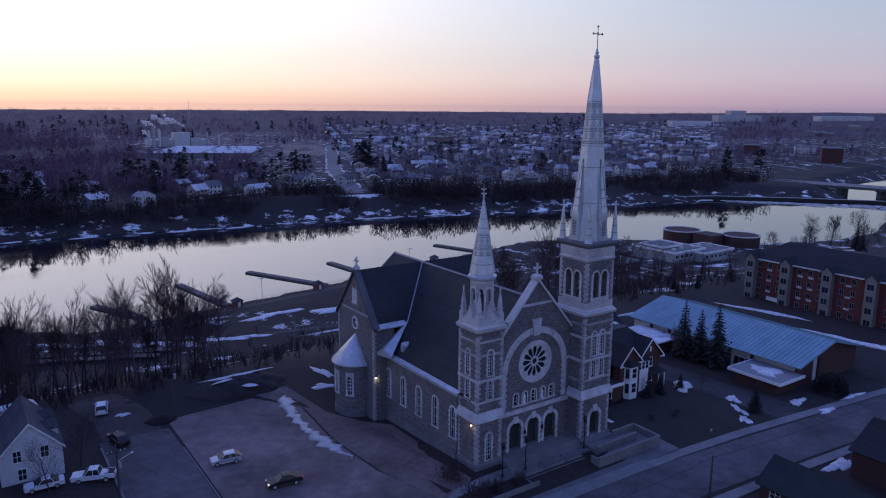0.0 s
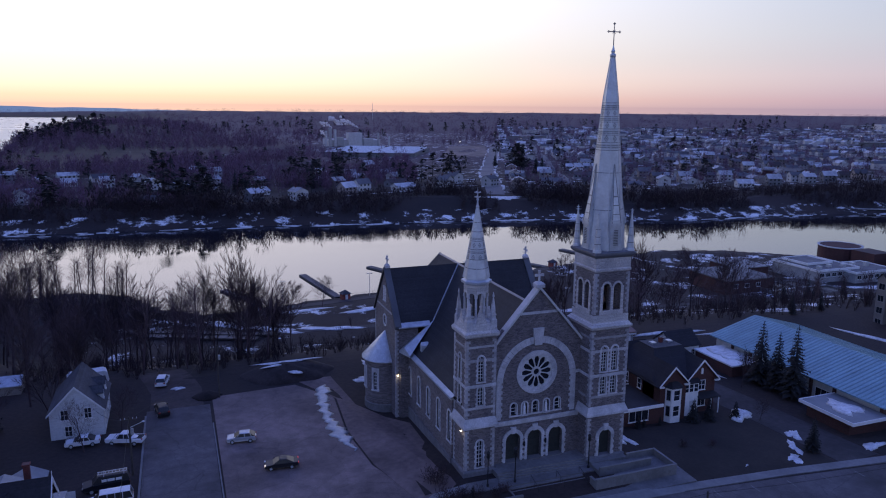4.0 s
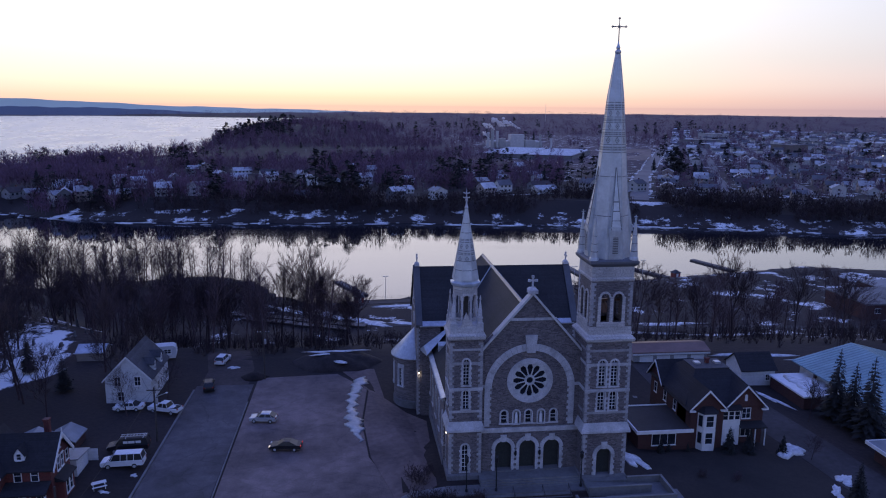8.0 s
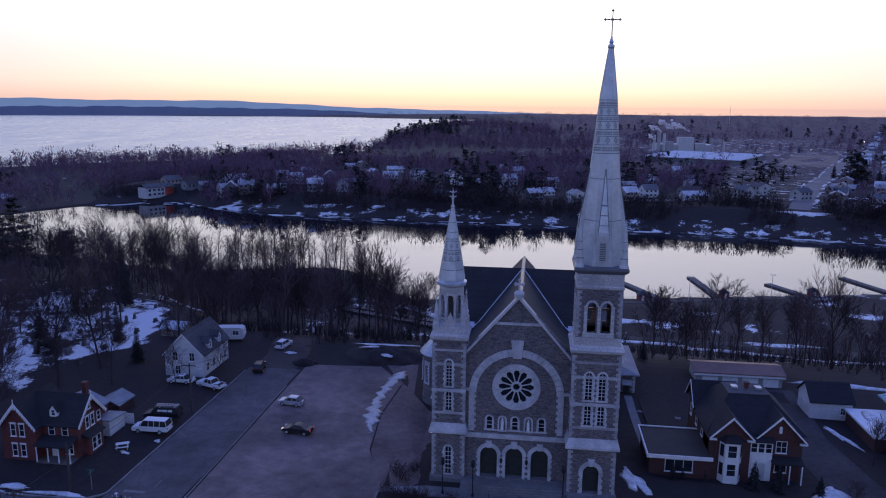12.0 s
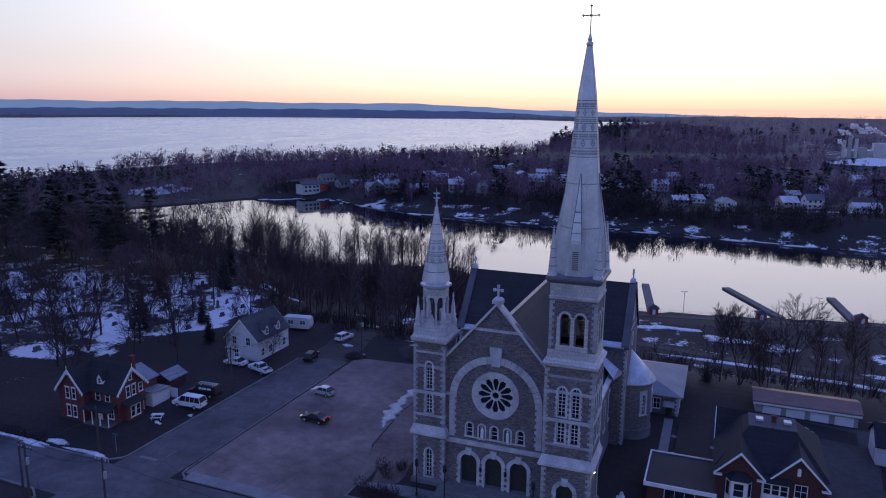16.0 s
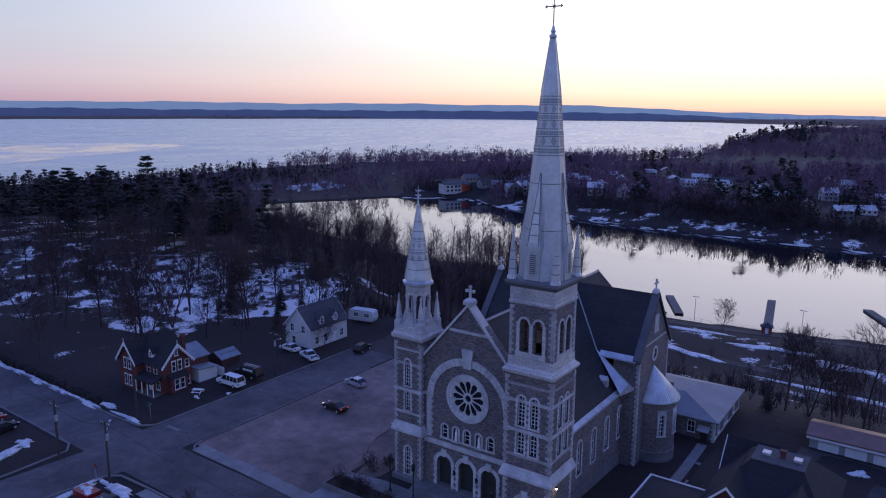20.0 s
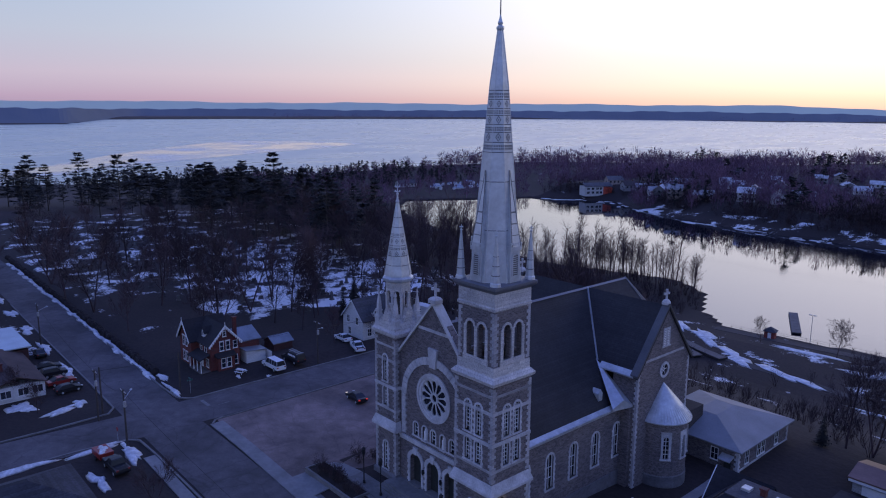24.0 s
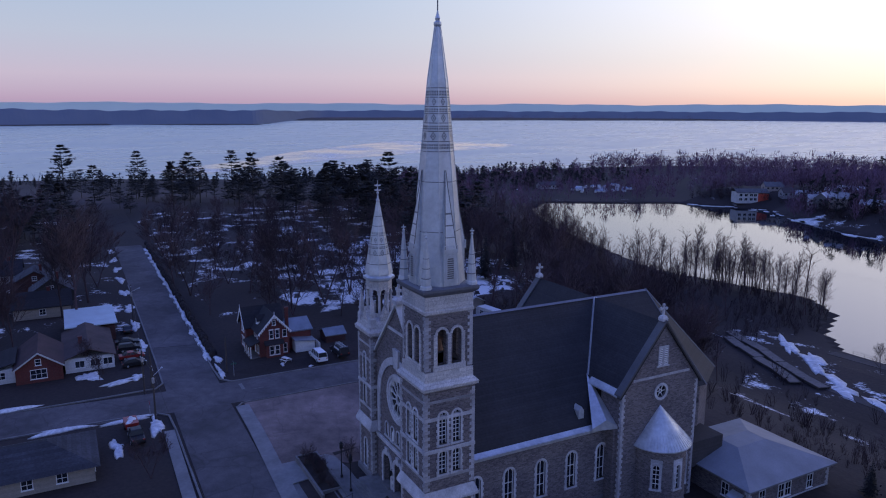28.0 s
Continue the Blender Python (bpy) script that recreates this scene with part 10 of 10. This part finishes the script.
t.links.new(ms_.outputs[0], t.nodes["Material Output"].inputs["Surface"])
for sx, sz, n, grow, dx in ((168, 26, 6, 1.0, -2.2), (205, 27, 13, 1.1, -3.0), (160, 14, 5, 1.0, -1.5)):
    st = Geo()
    for i in range(n * 5):
        q = i / 5
        r_ = (0.9 + grow * q * 0.16) * rnd.uniform(0.5, 1.1)
        sp = 0.5 + 0.28 * q
        cx_, cz_ = sx + dx * q + rnd.gauss(0, sp), MZ + sz + 1.1 * q + 1.6 * math.sin(q * 0.5) + rnd.gauss(0, sp * 0.7)
        prof = [(r_ * math.sin(math.pi * k_ / 5) + 0.01, cz_ - 0.8 * r_ * math.cos(math.pi * k_ / 5)) for k_ in range(6)]
        st.lathe(cx_, 934 + rnd.gauss(0, sp), prof, 7, rnd.random())
    solid("steam_plume", st, STEAM, "white steam drifting from the mill stack", "steam", "mill steam", smooth=True)
o = thing("mill_sheds", "long low factory hall with rows of snowy skylights", "factory", at=pose(195, 785, ground_at(195, 785), 0, 0, -27))
part("hall_wall", Geo().box(-54, 54, -62, 62, -4, 5.0), WALLS[2], o)
part("hall_roof", Geo().box(-55, 55, -63, 63, 5.0, 5.6), ROOFS[0], o)
for k_ in range(9):
    for s_ in (-1, 1):
        part("skylight", Geo().slab("x", -52 if s_ < 0 else 3, -3 if s_ < 0 else 52, [(-58 + 13 * k_, 5.6), (-49 + 13 * k_, 5.6), (-51 + 13 * k_, 7.2)]), SNOW, o)
g = Geo()
for i in range(30):
    z0 = i * 2.0
    g.tube((620, 2400, z0), (620, 2400, z0 + 2.0), 0.5, 0.5, 4)
solid("radio_mast", g, TIN, "thin radio mast on the horizon", "mast")
# far streets and lots
tagged(part("far_street", strip(FAR_ST, -6, 6, 0.25, 10.0), plain("pale_worn_asphalt", (0.17, 0.155, 0.15), 0.85, var=0.2, scale=0.05, fine=0.6)), "straight far street running inland from the bank", "road", kind="structure")
FAR_PAVE = plain("salt_bleached_asphalt", (0.15, 0.14, 0.14), 0.85, var=0.2, scale=0.05, fine=0.6)
sn = Geo()
for k_ in range(140):
    f_, s_ = rnd.random(), rnd.choice((-1, 1))
    y = 352 + 480 * f_
    x = float(np.interp(y, [345, 518, 680, 852], [152, 222, 300, 381])) + s_ * rnd.uniform(6.6, 8.6)
    ln = rnd.uniform(1.5, 6)
    z = ground_at(x, y)
    sn.loft([[(x + SD[0] * p - SN[0] * q, y + SD[1] * p - SN[1] * q, z + zz) for p, q in ((-ln, -0.3), (0, -0.9), (ln, -0.2), (ln * 0.8, 0.5), (-0.3 * ln, 0.8))] for zz in (-0.2, 0.5)])
tagged(part("snow_bank", sn, SNOW), "broken ploughed snow banks beside the far street", "snow", kind="stuff")
for k_ in range(1, 12):
    pts = [(152 + SD[0] * s_ + SN[0] * 56 * k_, 345 + SD[1] * s_ + SN[1] * 56 * k_) for s_ in (60 + 12 * k_, 300, 700, 1100)]
    tagged(part("town_street", strip(pts, -3.5, 3.5, 0.2, 10.0), FAR_PAVE), "pale wet street between rows of houses", "road", kind="structure")
tagged(part("far_lot", strip([(272, 690), (352, 882)], -26, 26, 0.5, 12.0), LOT), "wide brown far parking lot", "parking lot", kind="structure")
# marina shore: boats under cover and the red and white building
o = thing("boathouse_building", "white two-storey building with a red end by the cove", "building", at=pose(-258, 376, ground_at(-258, 376), 0, 0, 62))
part("wall", Geo().box(-9, 5, -5, 5, -1, 6.2), WALLS[0], o)
part("red_wing", Geo().box(5, 12, -5, 5, -1, 5.2), plain("bright_red_cladding", (0.5, 0.07, 0.04), 0.6, var=0.1), o, "red clad wing")
part("roof", gable_roof(Geo(), "x", -9.5, 12.5, 0, 5, 6.3, 8.4, 0.5), ROOFS[0], o)
for u in (-7.5, -4, -0.5, 2.2):
    for z in (0.8, 3.6):
        flat_window(o, "y", -5, -1, u, u + 2.0, z, z + 1.7, 2, 1)
for i in range(22):
    x, y = -345 - rnd.uniform(0, 34), 316 + i * 2.3 + rnd.uniform(-2, 2)
    bt = thing("covered_boat", "laid-up boat under a pale blue cover", "boat", "laid-up boats", at=pose(x, y, ground_at(x, y), 0, 0, rnd.uniform(0, 180)))
    part("hull", Geo().loft([[(-3, -1, 0.3), (3.2, -0.1, 0.6), (3.2, 0.1, 0.6), (-3, 1, 0.3)], [(-3, -1.3, 1.5), (4, -0.1, 1.7), (4, 0.1, 1.7), (-3, 1.3, 1.5)]]), WHITE, bt)
    part("cover", Geo().loft([[(-3, -1.3, 1.5), (3.9, -0.1, 1.7), (3.9, 0.1, 1.7), (-3, 1.3, 1.5)], [(-2.6, -0.1, 2.5), (2.4, -0.05, 2.2), (2.4, 0.05, 2.2), (-2.6, 0.1, 2.5)]]), plain("boat_cover_%d" % i, (0.35, 0.45, 0.6) if i % 2 else (0.55, 0.57, 0.6), 0.7, var=0.1), bt)
far_house(-392, 308, 75, 2, 0, "low white clubhouse on the marina shore")
for x, y, tn in ((-258, 400, 60), (-226, 394, 40), (-205, 372, 40), (-190, 372, 20), (-240, 395, 60), (-212, 400, 30)):
    far_house(x, y, tn)
snow_patch(-196, 346, 14, 4.0, None, 0.3, 501, 0.3)
snow_patch(152, 332, 12, 7.0, None, 0.3, 502, 0.3)
snow_patch(78, 372, 20, 3.0, None, 0.3, 503, 0.1)

# far trees: bare hardwoods, evergreens, and wooded land to the skyline


def fuzz(seed, hgt, wid, n, base=0.25, limbs=6, fine=1.0):
    """A far leafless tree: thin trunk, rising limbs and a loose crown of slender twig sprays."""
    r_ = random.Random(seed)
    g_ = Geo()
    g_.loft([[(q * math.cos(a), q * math.sin(a), z) for a in (0, 2.1, 4.2)] for q, z in ((0.22, -0.5), (0.08, hgt * 0.6))], False)
    for i in range(limbs):
        a, z0 = 6.283 * i / limbs + r_.random(), hgt * r_.uniform(0.22, 0.5)
        e = (wid * 0.75 * math.cos(a), wid * 0.75 * math.sin(a), hgt * r_.uniform(0.7, 0.95))
        g_.add([(-0.09, 0.05, z0), (0.09, -0.05, z0), e], [(0, 1, 2)])
    for _ in range(n):
        a, f_ = r_.uniform(0, 6.283), r_.random() ** 0.6
        zz = hgt * (base + (1 - base) * r_.random())
        k_ = math.sqrt(max(0.05, 1 - ((zz / hgt - 0.58) / 0.46) ** 2))
        x, y = wid * k_ * f_ * math.cos(a), wid * k_ * f_ * math.sin(a)
        ln = hgt * r_.uniform(0.12, 0.24)
        b_ = a + r_.uniform(-0.9, 0.9)
        dx, dy = math.cos(b_) * ln * r_.uniform(0.2, 0.8), math.sin(b_) * ln * r_.uniform(0.2, 0.8)
        w_ = r_.uniform(0.08, 0.19) * fine
        g_.add([(x - w_ * math.sin(a), y + w_ * math.cos(a), zz - ln * 0.5), (x + w_ * math.sin(a), y - w_ * math.cos(a), zz - ln * 0.5), (x + dx, y + dy, zz + ln * r_.uniform(0.1, 0.6))], [(0, 1, 2)])
    return g_


def cone_tree(seed, hgt, wid):
    r_ = random.Random(seed)
    g_ = Geo()
    for k_ in range(9):
        f_ = k_ / 8
        z, rr = hgt * (0.06 + 0.88 * f_), wid * (1 - f_) ** 0.7 * r_.uniform(0.7, 1.1) + 0.25
        for i in range(7):
            a = 6.283 * (i + r_.random()) / 6 + k_
            q = rr * r_.uniform(0.6, 1.25)
            g_.add([(0, 0, z + hgt * 0.10), (q * math.cos(a - 0.45), q * math.sin(a - 0.45), z - 0.05 * hgt), (q * math.cos(a + 0.45), q * math.sin(a + 0.45), z - 0.05 * hgt * r_.uniform(0.2, 1.8))], [(0, 1, 2)])
    return g_


def broad_pine(seed, hgt, wid):
    """A far old pine: a tall uneven crown of dense clumps with gaps."""
    r_ = random.Random(seed)
    g_ = Geo()
    g_.loft([[(q * math.cos(a), q * math.sin(a), z) for a in (0, 2.1, 4.2)] for q, z in ((0.35, -0.5), (0.1, hgt * 0.95))], False)
    for _ in range(20):
        f_ = r_.uniform(0.16, 1.0)
        reach = wid * min(1.0, 1.7 * (1.06 - f_)) * (0.55 + 0.45 * min(1, f_ * 3))
        a, q = r_.uniform(0, 6.283), reach * math.sqrt(r_.random())
        cx, cy, cz = q * math.cos(a), q * math.sin(a), hgt * f_
        for _ in range(5):
            p = [(cx + r_.gauss(0, 0.24) * wid, cy + r_.gauss(0, 0.24) * wid, cz + r_.gauss(0, 0.035) * hgt) for _ in range(3)]
            g_.add(p, [(0, 1, 2)])
    return g_


BK = [fuzz(621 + i, hh, ww, 46, 0.0, 4, 3.0) for i, (hh, ww) in enumerate(((11, 6.5), (13, 6.0), (9, 7.0), (12, 5.5)))]
FZ = [fuzz(601 + i, hh, ww, 50, 0.2, 4, 1.7) for i, (hh, ww) in enumerate(((11, 4.2), (13, 4.6), (9, 4.0), (12, 3.6)))]
CT = [broad_pine(651, 17, 5.4), broad_pine(652, 14, 5.0), broad_pine(653, 19, 5.2), cone_tree(654, 13, 3.4), broad_pine(655, 12, 5.6)]
rnd = random.Random(77)


def scatter(n, box, test, scale):
    """Up to n places in the box that pass the test, on dry land: (kind, x, y, scale, turn)."""
    xs = np.array([rnd.uniform(box[0], box[1]) for _ in range(n * 9)])
    ys = np.array([rnd.uniform(box[2], box[3]) for _ in range(n * 9)])
    ok = test(xs, ys)
    xs, ys = xs[ok], ys[ok]
    ok = (shore(RIVER, xs, ys) > 2) & (shore(LAKE, xs, ys) > 2)
    return [(rnd.randrange(100), x, y, scale * rnd.uniform(0.65, 1.2), rnd.uniform(0, 6.28)) for x, y in zip(xs[ok][:n], ys[ok][:n])]


def off_street(x, y):
    return (np.abs(x - np.interp(y, [345, 518, 680, 852], [152, 222, 300, 381])) > 11) & ~((x > 185) & (x < 330) & (y > 560) & (y < 840) & (np.abs(x - 30 - np.interp(y, [560, 770], [185, 290])) < 45)) & ~((x > 140) & (x < 330) & (y > 775) & (y < 990))


def clear(x, y):
    """Off the streets, the works and the open field behind the woods."""
    return far_side(x, y) & off_street(x, y) & ~((x > -200) & (x < 80) & (y > 700) & (y < 860))


def patchy(x, y, k_=1.0):
    return np.sin(x * 0.021 * k_ + 2.3 * np.sin(y * 0.013 * k_)) + np.sin(y * 0.027 * k_ + 1.9 * np.sin(x * 0.017 * k_ + 1))


bank = scatter(2300, (-290, 480, 255, 385), lambda x, y: far_side(x, y) & (shore(RIVER, x, y) > 9) & (shore(RIVER, x, y) < 54) & off_street(x, y) & (patchy(x, y, 2.2) > -1.2), 0.46)
bank += scatter(420, (-290, 480, 255, 400), lambda x, y: far_side(x, y) & (shore(RIVER, x, y) > 16) & (shore(RIVER, x, y) < 62) & off_street(x, y) & (patchy(x, y, 1.6) > 0.2), 0.85)
mid = scatter(1500, (140, 900, 345, 720), lambda x, y: clear(x, y) & (x > 152 + 0.45 * (y - 345)), 0.72)
mid += scatter(2000, (-330, 190, 350, 700), lambda x, y: clear(x, y) & (patchy(x, y) > -0.5) & (x < 100 + 0.3 * (y - 345)), 1.0)
mid2 = scatter(1500, (-330, 1800, 700, 1500), lambda x, y: clear(x, y) & ((patchy(x, y, 0.6) > 0.3) | (x < 0.2 * y)), 1.05)
mid2 += scatter(420, (-320, 90, 860, 1150), lambda x, y: patchy(x, y, 1.3) > -0.6, 1.1)
mid2 += scatter(420, (420, 1500, 560, 1100), clear, 0.85)
west = scatter(1300, (-640, -250, 200, 800), lambda x, y: (x < -300) | (y > 400), 1.05)
west += scatter(260, (-600, -230, 420, 960), lambda x, y: (shore(LAKE, x, y) < 60), 1.35)
west += scatter(420, (-300, 30, 1130, 1950), lambda x, y: (shore(LAKE, x, y) > 8), 1.5)
west = [(k_, x, y, s * (0.68 if x < -370 and y < 480 else 1.0), a) for k_, x, y, s, a in west]
joined("bank_woods", BK, [(k_ % 4, x, y, s, a) for k_, x, y, s, a in bank], UNDERGROWTH, "leafless brush and trees on the far river bank", "trees")
joined("far_bare_woods", FZ, [(k_ % 4, x, y, s, a) for k_, x, y, s, a in mid + mid2 + west], HAZY_FARWOOD, "leafless trees inland and round the lake", "trees")
ever = []
# clumps of old evergreens across the river: middle, spread, number, size
for cx_, cy_, sp, n_, sc_ in ((58, 462, 13, 16, 1.15), (40, 470, 14, 9, 1.0), (-20, 394, 6, 4, 1.05), (-40, 398, 7, 5, 1.0), (8, 449, 10, 5, 0.9), (246, 505, 7, 9, 1.25), (360, 715, 14, 6, 1.1), (333, 735, 8, 4, 0.9), (202, 536, 7, 5, 0.9), (150, 640, 18, 10, 0.7),
                              (116, 425, 5, 4, 1.1), (374, 440, 10, 5, 0.9), (457, 285, 6, 3, 1.1), (577, 328, 8, 3, 1.0), (-43, 386, 5, 5, 1.35), (-26, 375, 5, 4, 1.15), (-316, 634, 5, 2, 1.5), (166, 469, 5, 4, 1.0), (255, 483, 6, 4, 1.05), (3, 391, 5, 3, 0.9),
                              (-69, 396, 6, 5, 0.9), (-58, 512, 7, 5, 1.5), (-23, 402, 4, 3, 1.2), (-64, 388, 6, 3, 0.95), (-3, 430, 6, 4, 0.9), (-189, 609, 8, 4, 1.0), (-110, 372, 8, 6, 0.9), (-165, 365, 9, 6, 0.85), (300, 560, 25, 8, 0.9), (420, 620, 30, 8, 0.9), (520, 520, 25, 6, 0.9), (640, 700, 40, 8, 1.0)):
    for _ in range(n_):
        ever.append((rnd.randrange(100), cx_ + rnd.gauss(0, sp), cy_ + rnd.gauss(0, sp), sc_ * rnd.uniform(0.75, 1.15), rnd.uniform(0, 6.28)))
ever += scatter(170, (-290, -40, 1160, 1900), lambda x, y: (shore(LAKE, x, y) > 5) & (shore(LAKE, x, y) < 150), 1.25)
ever += scatter(70, (-300, 140, 380, 800), clear, 0.85)
ever += scatter(50, (200, 1000, 400, 1000), clear, 0.8)
ever += scatter(260, (-700, -300, -80, 640), lambda x, y: (shore(LAKE, x, y) < 150) & (y < 420), 0.48)
ever += scatter(520, (-650, -385, 110, 430), lambda x, y: x < -385, 0.50)
ever += scatter(40, (-420, 120, 900, 1750), lambda x, y: (shore(LAKE, x, y) < 220) & (x < -60), 0.9)
ever += scatter(140, (-60, 2400, 1000, 2000), lambda x, y: patchy(x, y, 0.4) > 0.6, 1.3)
joined("far_evergreens", CT, [(k_ % 5, x, y, s, a) for k_, x, y, s, a in ever], NEEDLES, "dark evergreens among the far woods", "trees")
hillw = []
for _ in range(5200):
    a, r_ = rnd.uniform(radians(-62), radians(100)), 1400 * (4500 / 1400) ** rnd.random()
    x, y = r_ * math.sin(a), r_ * math.cos(a)
    hillw.append((rnd.randrange(4), x, y, 1.25 * (r_ / 1400) ** 0.25, rnd.uniform(0, 6.28)))
xs, ys = np.array([h_[1] for h_ in hillw]), np.array([h_[2] for h_ in hillw])
ok = shore(LAKE, xs, ys) > 5
CLUMP = [fuzz(701 + i, hh, ww, 40, 0.05, 0, 1.9) for i, (hh, ww) in enumerate(((10, 14), (12, 12), (9, 16), (11, 13)))]
joined("hill_woods", CLUMP, [h_ for h_, k_ in zip(hillw, ok) if k_], HAZY_FARWOOD, "distant leafless woods out to the skyline", "trees")
# lit windows and street lights of the far town
for i in range(14):
    y = rnd.uniform(520, 1500)
    x = rnd.uniform(0.25 * y, 1.45 * y)
    z = ground_at(x, y) + rnd.uniform(4, 8)
    s_ = 0.25 + y / 4500
    o = thing("town_lamp", "small lit street lamp in the far town", "street lamp", "far street lamps", at=pose(x, y, z))
    part("bulb", Geo().lathe(0, 0, [(0.1, -s_), (s_, -s_ * 0.3), (s_, s_ * 0.3), (0.1, s_)], 6), LAMP_WARM, o)
    part("pole", Geo().tube((0, 0, -s_), (0, 0, -8.5), 0.1, 0.12, 4), TIN, o)
